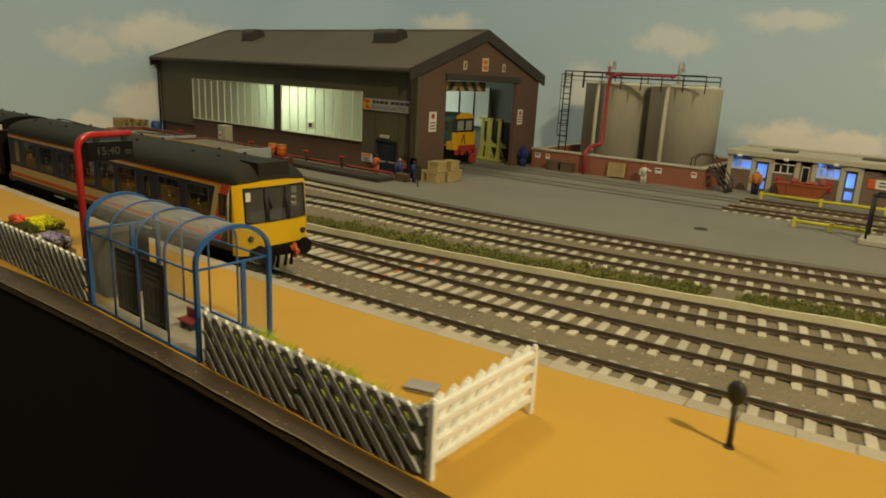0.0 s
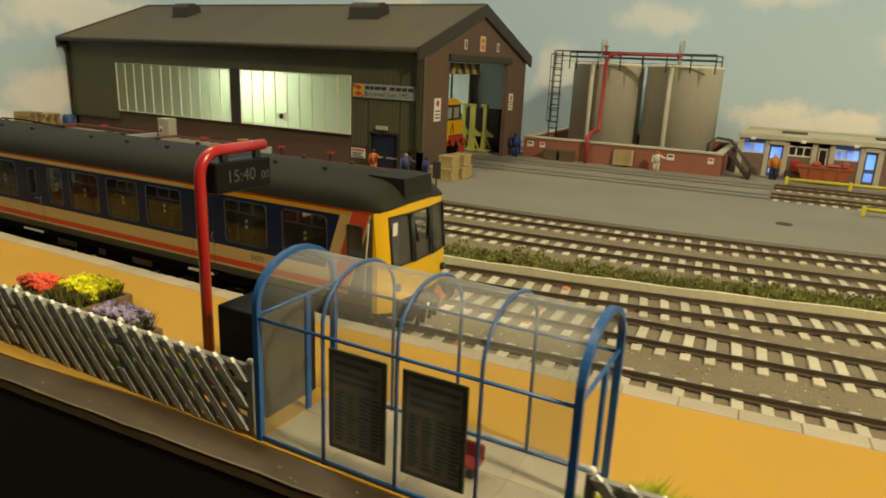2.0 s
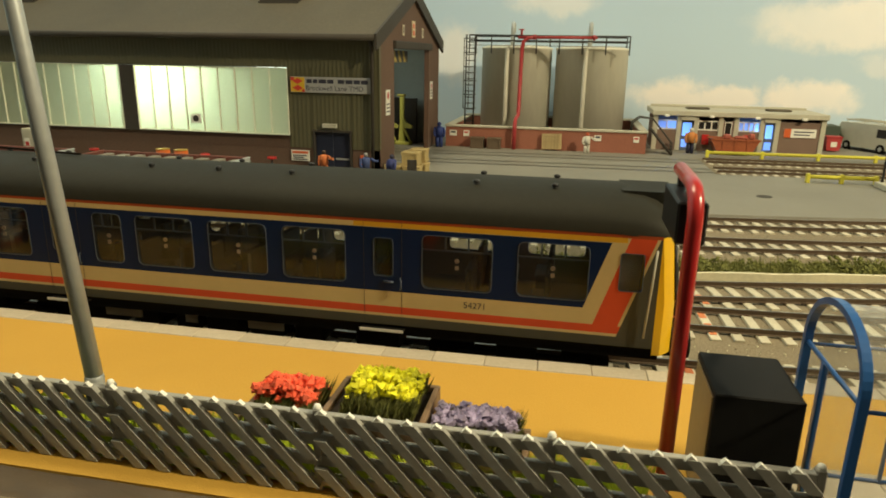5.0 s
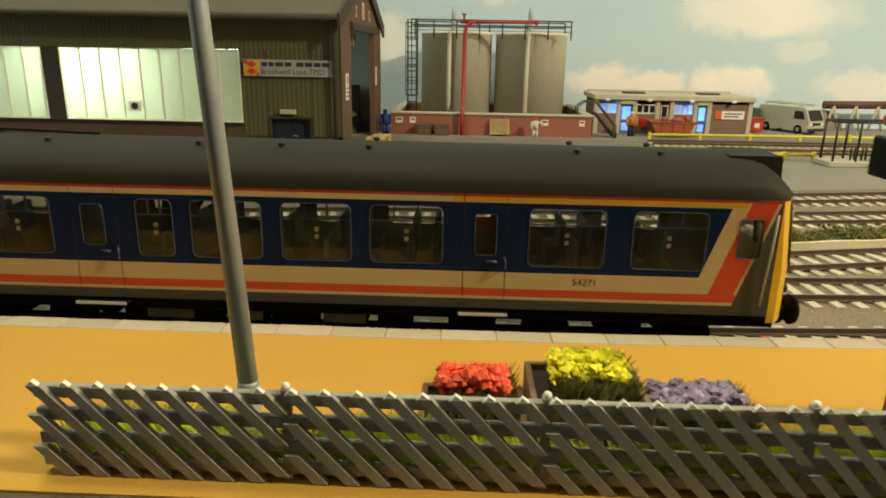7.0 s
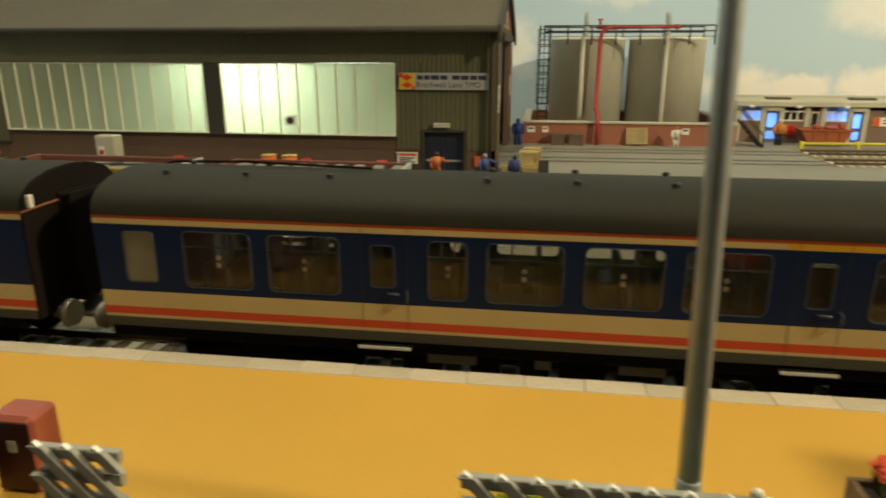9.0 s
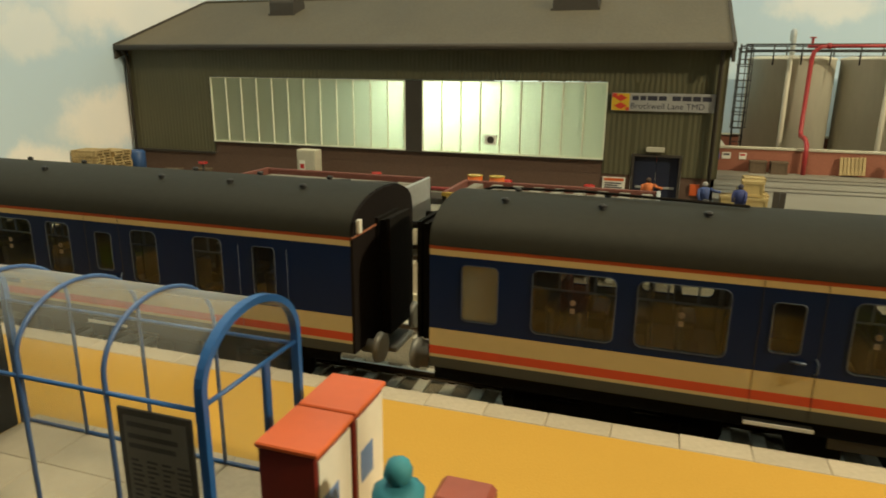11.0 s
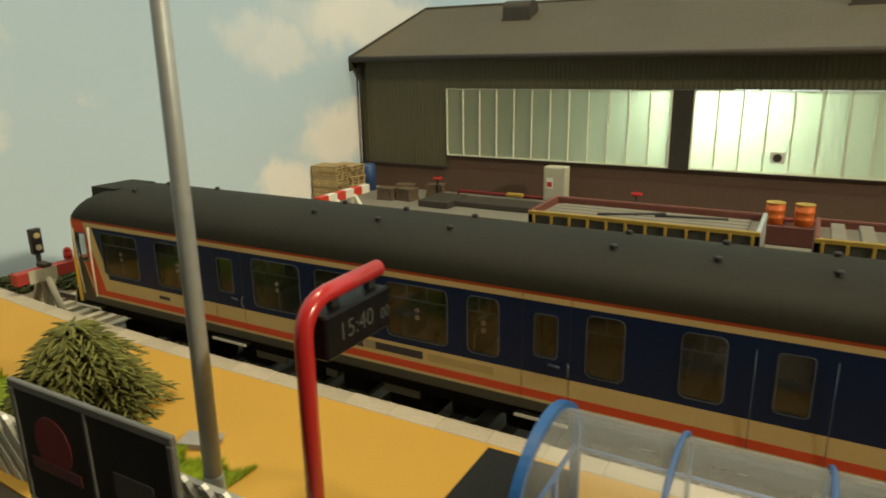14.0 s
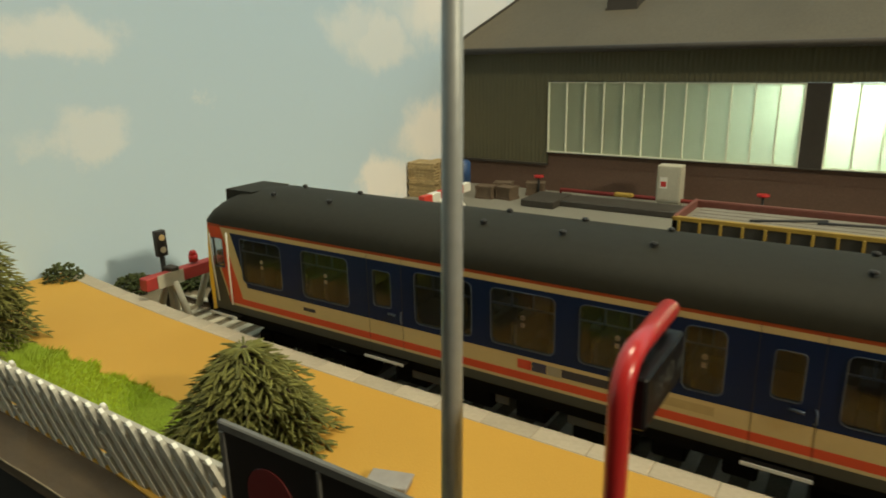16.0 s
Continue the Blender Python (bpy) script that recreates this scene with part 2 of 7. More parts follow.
def part(name, mesh, material, parent, label="", kind=""):
    mats = material if isinstance(material, (list, tuple)) else [material]
    me = mesh.done(name, *mats) if isinstance(mesh, Mesh) else mesh
    ob = new(name, me)
    if parent:
        ob.parent = parent
    return tagged(ob, label, "", "", kind)


def piece(name, me, parent, x, y, z, rz=0.0):
    """One of many alike pieces, on shared mesh data."""
    ob = new(name, me)
    ob.parent = parent
    ob.matrix_basis = pose(x * CM, y * CM, z * CM, 0, 0, rz)
    return ob


def single(name, mesh, material, label="", category="", kind="", group="", place=(0, 0, 0), rz=0.0):
    """A thing that is one mesh."""
    ob = part(name, mesh, material, None)
    ob.matrix_world = pose(place[0] * CM, place[1] * CM, place[2] * CM, 0, 0, rz)
    return tagged(ob, label, category, group, kind)


# ---------------------------------------------------------------- the plan
def curve_right(x, start, a):
    return a * max(0.0, x - start) ** 2


def track_1(x):
    return 17.35 + curve_right(x, -30, 0.00306)


def track_2(x):
    return 21.95 + curve_right(x, -24, 0.0042)


def track_3(x):
    d = 0.13 * (x + 40.5)
    if x > -14:
        d -= 0.0028 * (x + 14) ** 2
    return track_2(x) + max(0.0, d)


def track_4(x):
    return (29.4 if x < -46 else 29.4 + 1.7 * (lambda u: u * u * (3 - 2 * u))(min(1, (x + 46) / 16))) + curve_right(x, -30, 0.004)


def track_5(x):
    return 35.3 + curve_right(x, -30, 0.0043)


def edge(x):
    return 14.85 + curve_right(x, -30, 0.0023) + (0.0035 * (x + 60) ** 2 if x < -60 else 0)


def front(x):
    """Front edge of the sanded platform top."""
    return 8.86 + 0.34 * min(1.0, max(0.0, (x + 27) / 4)) + 0.26 * min(1.0, max(0.0, (-60 - x) / 3))


def board_line(x):
    """Front line of the board edge, which is not cut straight."""
    u = min(1.0, max(0.0, (x + 30) / 16))
    return 8.28 + 0.52 * u * u * (3 - 2 * u)


def steps(a, b, n):
    return [a + (b - a) * i / n for i in range(n + 1)]


def ribbon(mesh, xs, lo, hi, z, mi=0):
    """Flat strip between two lines over x."""
    v = [(x, g(x), z) for x in xs for g in (lo, hi)]
    return mesh.add(v, [(2 * i, 2 * i + 2, 2 * i + 3, 2 * i + 1) for i in range(len(xs) - 1)], mi=mi)


XR = 38.0                       # right end of the board
XL = -77.05
xs_all = steps(XL, XR, 96)

# baseboard: ballast bed, yard slab
bed = Mesh()
ribbon(bed, xs_all, lambda x: 8.9, lambda x: 74.4, -0.26)
single("ground", bed, M_BALLAST, "brown ballast-covered baseboard under the tracks", "ground", "structure")

slab = Mesh()
v = []
for x in xs_all:
    y0 = track_5(x) + 1.5
    v += [(x, y0, -0.40), (x, y0 + 0.1, -0.01), (x, 74.6, 0.0)]
slab.add(v, [(3 * i + k, 3 * i + 3 + k, 3 * i + 4 + k, 3 * i + 1 + k) for i in range(len(xs_all) - 1) for k in (0, 1)])
single("pavement", slab, M_YARD, "smooth grey concrete yard in front of the engine shed", "pavement", "structure")

# platform
plat = Mesh()
v = []
xs_p = steps(-76.9, XR, 100)
for x in xs_p:
    v += [(x, front(x), 0.6), (x, front(x) + 0.02, 1.2), (x, edge(x) - 0.52, 1.2), (x, edge(x) - 0.5, 1.1), (x, edge(x) - 0.02, 1.1), (x, edge(x) - 0.06, -0.4)]
n = 6
plat.add(v, [(n * i + k, n * i + n + k, n * i + n + k + 1, n * i + k + 1) for i in range(len(xs_p) - 1) for k in range(n - 1)])
plat.add([(-76.9, front(-77), -0.4), (-76.9, front(-77), 1.2), (-76.9, edge(-77) - 0.06, 1.2), (-76.9, edge(-77) - 0.06, -0.4)], [(0, 1, 2, 3)])
platform = single("platform", plat, M_PLAT, "station platform with smooth orange-sand surface", "platform", "structure")

edge_strip = Mesh()
xs_f = steps(XL, XR, 140)
v = []
for i, x in enumerate(xs_f):
    w = 0.018 * math.sin(x * 3.1) + 0.012 * math.sin(x * 7.7)
    v += [(x, front(x) + 0.01, 1.165 + 0.012 * math.sin(x * 5)), (x, 0.45 * front(x) + 0.55 * board_line(x), 1.10 + 0.02 * math.sin(x * 4.3)), (x, board_line(x) + w * 0.4, 1.05 + w * 0.4), (x, board_line(x) - 0.05, 0.85)]
edge_strip.add(v, [(4 * i + k, 4 * i + 4 + k, 4 * i + 5 + k, 4 * i + 1 + k) for i in range(len(xs_f) - 1) for k in range(3)])
single("baseboard_edge", edge_strip, M_WOOD_EDGE, "rough brown-painted front edge of the baseboard", "board edge", "structure")
lip = Mesh().tube([(x, board_line(x) - 0.005 + 0.008 * math.sin(x * 3.1), 1.05 + 0.008 * math.sin(x * 3.1) + 0.006 * math.sin(x * 7.7)) for x in xs_f], 0.022, 5)
single("trim", lip, mat("worn_board_edge", (0.20, 0.165, 0.10), 0.7, 0, 300, 0.5, 0.6, 40, 0.6), "worn pale edge line of the baseboard", "trim", "structure")
panel = Mesh()
v = [q for x in steps(XL, XR, 60) for q in ((x, board_line(x) - 0.02, 0.95), (x, board_line(x) - 0.04, -105), (x, board_line(x) + 0.3, -105), (x, board_line(x) + 0.3, 0.95))]
panel.add(v, [(4 * i + k, 4 * i + 4 + k, 4 * i + 4 + (k + 1) % 4, 4 * i + (k + 1) % 4) for i in range(60) for k in range(4)])
single("fascia", panel, M_BLACK, "plain black front panel below the layout", "panel", "structure")

# ---------------------------------------------------------------- backdrop and room
def backdrop_mat():
    m = bpy.data.materials.new("painted_sky")
    m.use_nodes = True
    N, L = m.node_tree.nodes, m.node_tree.links
    b = N["Principled BSDF"]
    b.inputs["Roughness"].default_value = 0.85
    b.inputs["Specular IOR Level"].default_value = 0.15
    tc, n1 = N.new("ShaderNodeTexCoord"), N.new("ShaderNodeTexNoise")
    n1.inputs["Scale"].default_value, n1.inputs["Detail"].default_value, n1.inputs["Roughness"].default_value = 24.0, 8, 0.62
    L.new(tc.outputs["Object"], n1.inputs[0])

    def vec(op, a, c):
        n = N.new("ShaderNodeVectorMath")
        n.operation = op
        for i, w in enumerate((a, c)):
            if isinstance(w, tuple):
                n.inputs[i].default_value = w
            elif w is not None:
                L.new(w, n.inputs[i])
        return n

    def num(op, a, c, d=None):
        n = N.new("ShaderNodeMath")
        n.operation = op
        for i, w in enumerate((a, c) if d is None else (a, c, d)):
            if isinstance(w, (int, float)):
                n.inputs[i].default_value = w
            else:
                L.new(w, n.inputs[i])
        return n.outputs[0]
    warp = vec("MULTIPLY", vec("SUBTRACT", n1.outputs["Color"], (0.5, 0.5, 0.5)).outputs[0], (0.07, 0.07, 0.045))
    here = vec("ADD", tc.outputs["Object"], warp.outputs[0]).outputs[0]
    # painted clouds: middle (x, y, z), half width, half height, strength
    clouds = ((-77.1, 41.2, 3.8, 5.2, 2.2, 1.0), (-77.1, 35.2, 1.2, 3.4, 1.9, 1.0), (-77.1, 35.3, 9.7, 4.2, 1.8, 0.6), (-77.1, 45.7, 11.6, 10.6, 2.6, 0.75),
              (-77.1, 17.1, 9.7, 2.8, 1.2, 0.6), (-77.1, 17.6, 6.2, 2.4, 1.0, 0.45), (-77.1, 23.1, 7.0, 1.0, 0.5, 0.3), (-77.1, 33.6, 10.4, 3.4, 1.7, 0.45),
              (-14.2, 74.0, 4.1, 5.2, 2.2, 1.0), (-9.3, 74.0, 4.2, 3.6, 1.6, 0.95), (-1.9, 74.0, 4.2, 4.9, 1.8, 1.0), (1.0, 74.0, 11.4, 10.2, 2.8, 0.75),
              (4.9, 74.0, 7.7, 3.8, 1.5, 0.4), (-37.1, 74.0, 8.0, 3.2, 3.6, 0.75), (-58.2, 74.0, 15.3, 6.3, 1.8, 0.7), (-27.0, 74.0, 13.4, 4.8, 1.9, 0.6),
              (-16.1, 74.0, 15.4, 5.2, 1.4, 0.5), (13.0, 74.0, 4.0, 7.0, 2.0, 0.7))
    mask = 0.0
    for cx, cy, cz, rh, rv, amount in clouds:
        off = vec("MULTIPLY", vec("SUBTRACT", here, (cx * CM, cy * CM, cz * CM)).outputs[0], (1 / (rh * CM), 1 / (rh * CM), 1 / (rv * CM))).outputs[0]
        ln = vec("LENGTH", off, None).outputs["Value"]
        soft = N.new("ShaderNodeMapRange")
        soft.interpolation_type = "SMOOTHSTEP"
        soft.inputs[1].default_value, soft.inputs[2].default_value, soft.inputs[3].default_value, soft.inputs[4].default_value = 1.12, 0.48, 0.0, amount
        L.new(ln, soft.inputs[0])
        mask = num("MAXIMUM", soft.outputs[0], mask)
    n3 = N.new("ShaderNodeTexNoise")
    n3.inputs["Scale"].default_value, n3.inputs["Detail"].default_value = 9.0, 6
    L.new(tc.outputs["Object"], n3.inputs[0])
    mask = num("MULTIPLY", mask, num("MULTIPLY_ADD", n3.outputs[0], 0.9, 0.45))
    mask = num("MINIMUM", mask, 1.0)
    sep, grad = N.new("ShaderNodeSeparateXYZ"), N.new("ShaderNodeValToRGB")
    L.new(tc.outputs["Object"], sep.inputs[0])
    sc = N.new("ShaderNodeMath")
    sc.operation = "MULTIPLY"
    sc.inputs[1].default_value = 4.0
    L.new(sep.outputs[2], sc.inputs[0]), L.new(sc.outputs[0], grad.inputs[0])
    grad.color_ramp.elements[0].color = (0.57, 0.715, 0.84, 1)
    grad.color_ramp.elements[1].color = (0.40, 0.56, 0.745, 1)
    mix = N.new("ShaderNodeMix")
    mix.data_type = "RGBA"
    L.new(mask, mix.inputs[0]), L.new(grad.outputs[0], mix.inputs[6])
    mix.inputs[7].default_value = (0.93, 0.90, 0.88, 1)
    L.new(mix.outputs[2], b.inputs["Base Color"])
    return m


path_b = [(-77.1, -20.0), (-77.1, 60.0)]
path_b += [(-77.1 + 14 * (1 - math.cos(a)), 60 + 14 * math.sin(a)) for a in steps(0, math.pi / 2, 16)[1:]]
path_b += [(XR, 74.0)]
sky = Mesh()
v = [(x, y, z) for x, y in path_b for z in (-1.0, 70.0)]
sky.add(v, [(2 * i, 2 * i + 2, 2 * i + 3, 2 * i + 1) for i in range(len(path_b) - 1)], True)
v = [(x - 0.5, y + 0.5, z) for x, y in path_b for z in (-1.0, 70.0)]
sky.add(v, [(2 * i, 2 * i + 2, 2 * i + 3, 2 * i + 1) for i in range(len(path_b) - 1)], True)
single("backdrop", sky, backdrop_mat(), "painted blue sky with soft cream clouds", "backdrop", "structure")

M_ROOM = mat("room_wall_paint", (0.10, 0.088, 0.07), 0.9, 0, 30, 0.05)
single("wall_north", Mesh().box(-150, 130, 100, 110, -110, 160), M_ROOM, "plain room wall", "wall", "structure")
single("wall_south", Mesh().box(-150, 130, -130, -120, -110, 160), M_ROOM, "plain room wall", "wall", "structure")
single("wall_west", Mesh().box(-150, -140, -120, 100, -110, 160), M_ROOM, "plain room wall", "wall", "structure")
single("wall_east", Mesh().box(120, 130, -120, 100, -110, 160), M_ROOM, "plain room wall", "wall", "structure")
single("floor", Mesh().box(-150, 130, -130, 110, -114, -110), mat("room_floor", (0.12, 0.10, 0.08), 0.8), "dark plain room floor", "floor", "structure")
single("ceiling", Mesh().box(-150, 130, -130, 110, 160, 165), mat("room_ceiling", (0.40, 0.37, 0.31), 0.9), "plain pale room ceiling", "ceiling", "structure")

# ---------------------------------------------------------------- engine shed
SX0, SX1, SY0, SY1 = -76.7, -36.7, 43.5, 63.0
RIDGE_Y, RIDGE_Z, EAVE_Z = 53.0, 12.8, 8.9
WINDOWS = ((-69.9, -55.4, 12), (-54.2, -42.95, 9))
WZ0, WZ1 = 2.55, 6.95


def engine_shed():
    shed = thing("engine_shed", "large engine shed with green cladding, brick base and lit windows", "building", (0, 0, 0))
    # south wall: cladding above, brick below
    for x0, x1 in ((SX0, -41.3), (-38.5, SX1)):
        part("wall", Mesh().box(x0, x1, SY0, SY0 + 0.4, 0, 1.75), M_SHED_B, shed, "dark brown brick base wall")
    def cladding(x0, x1, z0, z1):
        """One bay of wall: a board with corrugated sheet on its face."""
        m = Mesh().box(x0, x1, SY0, SY0 + 0.4, z0, z1)
        n = max(2, int((x1 - x0) / 0.14))
        v = []
        for i in range(n + 1):
            x = x0 + (x1 - x0) * i / n
            v += [(x, SY0 - (0.066 if i % 2 else 0.04), z0), (x, SY0 - (0.066 if i % 2 else 0.04), z1)]
        m.add(v, [(2 * i, 2 * i + 2, 2 * i + 3, 2 * i + 1) for i in range(n)])
        part("cladding", m, M_SHED_G, shed, "olive green corrugated cladding")
    cladding(SX0 - 0.1, SX1 + 0.1, WZ1 + 0.05, EAVE_Z)
    cladding(SX0 - 0.1, WINDOWS[0][0], 1.75, WZ1 + 0.05)
    cladding(WINDOWS[1][1], -41.3, 1.75, WZ1 + 0.05)
    cladding(-41.3, -38.5, 3.0, WZ1 + 0.05)
    cladding(-38.5, SX1 + 0.1, 1.75, WZ1 + 0.05)
    part("pier", Mesh().box(WINDOWS[0][1], WINDOWS[1][0], SY0 - 0.1, SY0 + 0.3, WZ0, WZ1), M_SHED_D, shed)
    part("sill_wall", Mesh().box(WINDOWS[0][0], WINDOWS[1][1], SY0 - 0.02, SY0 + 0.4, 1.75, WZ0 - 0.06), M_SHED_B, shed)
    part("sill", Mesh().box(WINDOWS[0][0] - 0.1, WINDOWS[1][1] + 0.1, SY0 - 0.2, SY0 + 0.1, WZ0 - 0.06, WZ0), M_SHED_D, shed)
    part("flashing", Mesh().box(SX0 - 0.12, WINDOWS[0][0], SY0 - 0.16, SY0 - 0.02, 1.66, 1.80), M_SHED_D, shed)
    for k, (x0, x1, count) in enumerate(WINDOWS):
        win = part("window", Mesh().box(x0 - 0.02, x1 + 0.02, SY0 - 0.12, SY0 + 0.02, WZ1 - 0.05, WZ1 + 0.0).box(x0, x1, SY0 - 0.14, SY0 + 0.04, WZ0, WZ0 + 0.07), M_MULL, shed, "tall glowing window of pale translucent sheets")
        w = (x1 - x0) / count
        pane = Mesh().box(0.04, w - 0.04, 0.0, 0.03, WZ0 + 0.06, WZ1 - 0.04).done("pane", M_PANE)
        bar = Mesh().box(-0.04, 0.04, -0.1, 0.06, WZ0, WZ1).done("glazing_bar", M_MULL)
        for i in range(count):
            piece("pane", pane, win, x0 + i * w, SY0 - 0.02, 0)
        for i in range(count + 1):
            piece("glazing_bar", bar, win, x0 + i * w, SY0 - 0.02, 0)
        if k == 1:
            hx = x0 + 3.28 * w
            hatch = part("vent_flap", Mesh().box(hx, hx + 0.75, SY0 - 0.2, SY0 - 0.12, 3.15, 3.75), M_WHITE, win, "small square extractor vent")
            part("vent_fan", Mesh().tube([(hx + 0.37, SY0 - 0.21, 3.45), (hx + 0.37, SY0 - 0.19, 3.45)], 0.22, 14), M_SHED_D, win)
    # other walls
    part("wall", Mesh().box(SX0 + 0.4, SX1 - 0.4, SY1 - 0.4, SY1, 0, EAVE_Z), M_SHED_G, shed)
    part("wall", Mesh().prism([(SY0, 0), (SY1, 0), (SY1, EAVE_Z), (RIDGE_Y, RIDGE_Z - 0.3), (SY0, EAVE_Z)], "x", SX0, SX0 + 0.4), M_SHED_G, shed)
    part("lining", Mesh().box(SX0 + 0.42, SX1 - 0.8, SY1 - 0.5, SY1 - 0.42, 0, EAVE_Z), M_SHED_I, shed, "pale green inner lining")
    part("lining", Mesh().box(SX0 + 0.42, SX0 + 0.5, SY0 + 0.5, SY1 - 0.5, 0, EAVE_Z), M_SHED_I, shed, "pale green inner lining")
    # gable with the big doorway
    DY0, DY1, DZ = 47.5, 58.8, 8.3
    outline = [(SY0, 0), (DY0, 0), (DY0, DZ + 0.25), (DY1, DZ + 0.25), (DY1, 0), (SY1, 0), (SY1, EAVE_Z - 0.35), (RIDGE_Y, RIDGE_Z - 0.5), (SY0, EAVE_Z - 0.35)]
    part("gable_wall", Mesh().prism(outline, "x", SX1 - 0.4, SX1), M_SHED_B, shed, "brown brick gable wall round the big doorway")
    lint = Mesh().box(SX1 - 0.1, SX1 + 0.25, DY0 - 0.2, DY1 + 0.3, DZ, DZ + 0.55, b=0.05)
    part("lintel", lint, M_SHED_D, shed)
    # roof sheets, ridge, bargeboards, gutters
    r = Mesh()
    for sy, dy in ((SY0 - 1.0, SY0 - 1.0), (SY1 + 0.65, SY1 + 0.65)):
        zz = EAVE_Z + 0.15
        a, b = (SX0 - 0.2, sy, zz), (SX1 + 0.12, sy, zz)
        c, d = (SX1 + 0.12, RIDGE_Y, RIDGE_Z), (SX0 - 0.2, RIDGE_Y, RIDGE_Z)
        lo = [(p[0], p[1], p[2] - 0.25) for p in (a, b, c, d)]
        r.add([a, b, c, d] + lo, [(0, 1, 2, 3), (4, 5, 6, 7), (0, 1, 5, 4), (1, 2, 6, 5), (3, 0, 4, 7)])
    part("roof", r, M_SHED_R, shed, "dark olive-grey sheet roof, dusty")
    for i in range(1, 7):
        x = SX0 + i * (SX1 - SX0) / 7
        part("roof_seam", Mesh().add([(x, SY0 - 1.0, EAVE_Z + 0.16), (x + 0.08, SY0 - 1.0, EAVE_Z + 0.16), (x + 0.08, RIDGE_Y, RIDGE_Z + 0.015), (x, RIDGE_Y, RIDGE_Z + 0.015)], [(0, 1, 2, 3)]), M_SHED_R, shed)
    part("ridge", Mesh().tube([(SX0 - 0.2, RIDGE_Y, RIDGE_Z), (SX1 + 0.12, RIDGE_Y, RIDGE_Z)], 0.14, 8), M_SHED_R, shed)
    for sy in (SY0 - 1.1, SY1 + 0.75):
        s = 1 if sy < RIDGE_Y else -1
        a, c = Vector((0, sy, EAVE_Z + 0.18)), Vector((0, RIDGE_Y, RIDGE_Z + 0.05))
        for x0, x1 in ((SX1 + 0.1, SX1 + 0.28), (SX0 - 0.33, SX0 - 0.17)):
            barge = Mesh().add([(x, p.y, p.z + dz) for x in (x0, x1) for p in (a, c) for dz in (-0.95, 0.06)],
                      [(0, 1, 3, 2), (4, 6, 7, 5), (0, 2, 6, 4), (1, 5, 7, 3), (0, 4, 5, 1), (2, 3, 7, 6)])
            part("bargeboard", barge, M_SHED_D, shed)
    gut = Mesh().tube([(SX0 - 0.16, SY0 - 1.05, EAVE_Z + 0.02), (SX1 + 0.1, SY0 - 1.05, EAVE_Z + 0.02)], 0.2, 8)
    gut.box(SX0 - 0.16, SX1 + 0.1, SY0 - 0.9, SY0, EAVE_Z - 0.12, EAVE_Z)
    part("gutter", gut, M_SHED_D, shed)
    for x in (SX0 + 0.0, SX1 - 0.3):
        pipes = Mesh().tube([(x, SY0 - 0.9, EAVE_Z), (x, SY0 - 0.3, EAVE_Z - 0.6), (x, SY0 - 0.3, 0.0)], 0.11, 8)
        part("downpipe", pipes, M_SHED_D, shed)
    # roof ventilators
    vent = Mesh()
    prof = [(-0.85, -0.9), (-0.85, 0.2)] + [(-0.85 * math.cos(a), 0.2 + 0.55 * math.sin(a)) for a in steps(0.15, math.pi - 0.15, 14)] + [(0.85, 0.2), (0.85, -0.9)]
    vent.prism(prof, "x", -1.0, 1.0)
    vent.box(-1.08, 1.08, -0.95, -0.8, -0.75, -0.5)
    me = vent.done("ventilator", M_SHED_D)
    for x, size in ((-67.4, 1.0), (-45.8, 1.45)):
        piece("ventilator", me, shed, x, 49.9, 12.0).scale.x = size
    return shed


engine_shed()

# ---------------------------------------------------------------- fuel tanks in their bund
def bund():
    b = thing("bund_wall", "low red brick bund wall with concrete coping round the tanks", "wall", (0, 0, 0))
    x0, x1, y0, y1, h = -35.5, -17.9, 60.8, 73.4, 1.75
    for q in ((x0, x1, y0, y0 + 0.5), (x0, x1, y1 - 0.5, y1), (x0, x0 + 0.5, y0 + 0.5, y1 - 0.5), (x1 - 0.5, x1, y0 + 0.5, y1 - 0.5)):
        part("wall", Mesh().box(*q, 0, h), M_BRICKW, b)
    for q in ((x0 - 0.1, x1 + 0.1, y0 - 0.1, y0 + 0.6), (x0 - 0.1, x1 + 0.1, y1 - 0.6, y1 + 0.1), (x0 - 0.1, x0 + 0.6, y0 + 0.6, y1 - 0.6), (x1 - 0.6, x1 + 0.1, y0 + 0.6, y1 - 0.6)):
        part("coping", Mesh().box(*q, h, h + 0.18, b=0.03), M_CONC, b, "pale grey concrete coping")


bund()


def tank(place, label):
    t = thing("storage_tank", label, "tank", place, group="fuel tanks")
    body = Mesh().tube([(0, 0, 0), (0, 0, 8.55), (0, 0, 8.6), (0, 0, 8.75), (0, 0, 8.95)], [3.35, 3.35, 3.42, 3.42, 2.6], 48)
    part("shell", body, M_TANK, t, "grey weathered cylindrical shell")
    part("filler_pipe", Mesh().tube([(-0.6, -3.1, 0.4), (-0.6, -3.5, 1.0), (-0.6, -3.5, 8.2), (-0.6, -3.3, 8.9)], 0.2, 10), M_TANK, t)
    v = [(-0.3, -1.8, 8.8), (-0.3, -1.8, 10.5)] + [(-0.3 + 0.0, -1.8 + 0.4 * (1 - math.cos(a)), 10.5 + 0.4 * math.sin(a)) for a in steps(0, math.pi, 8)] + [(-0.3, -1.0, 10.1)]
    part("vent_pipe", Mesh().tube(v, 0.2, 8), M_GALV, t, "bent grey vent pipe")
    return t


tank((-30.0, 68.0, 0.0), "tall grey weathered storage tank beside the ladder")
tank((-22.9, 68.0, 0.0), "tall grey weathered storage tank beside the hut")

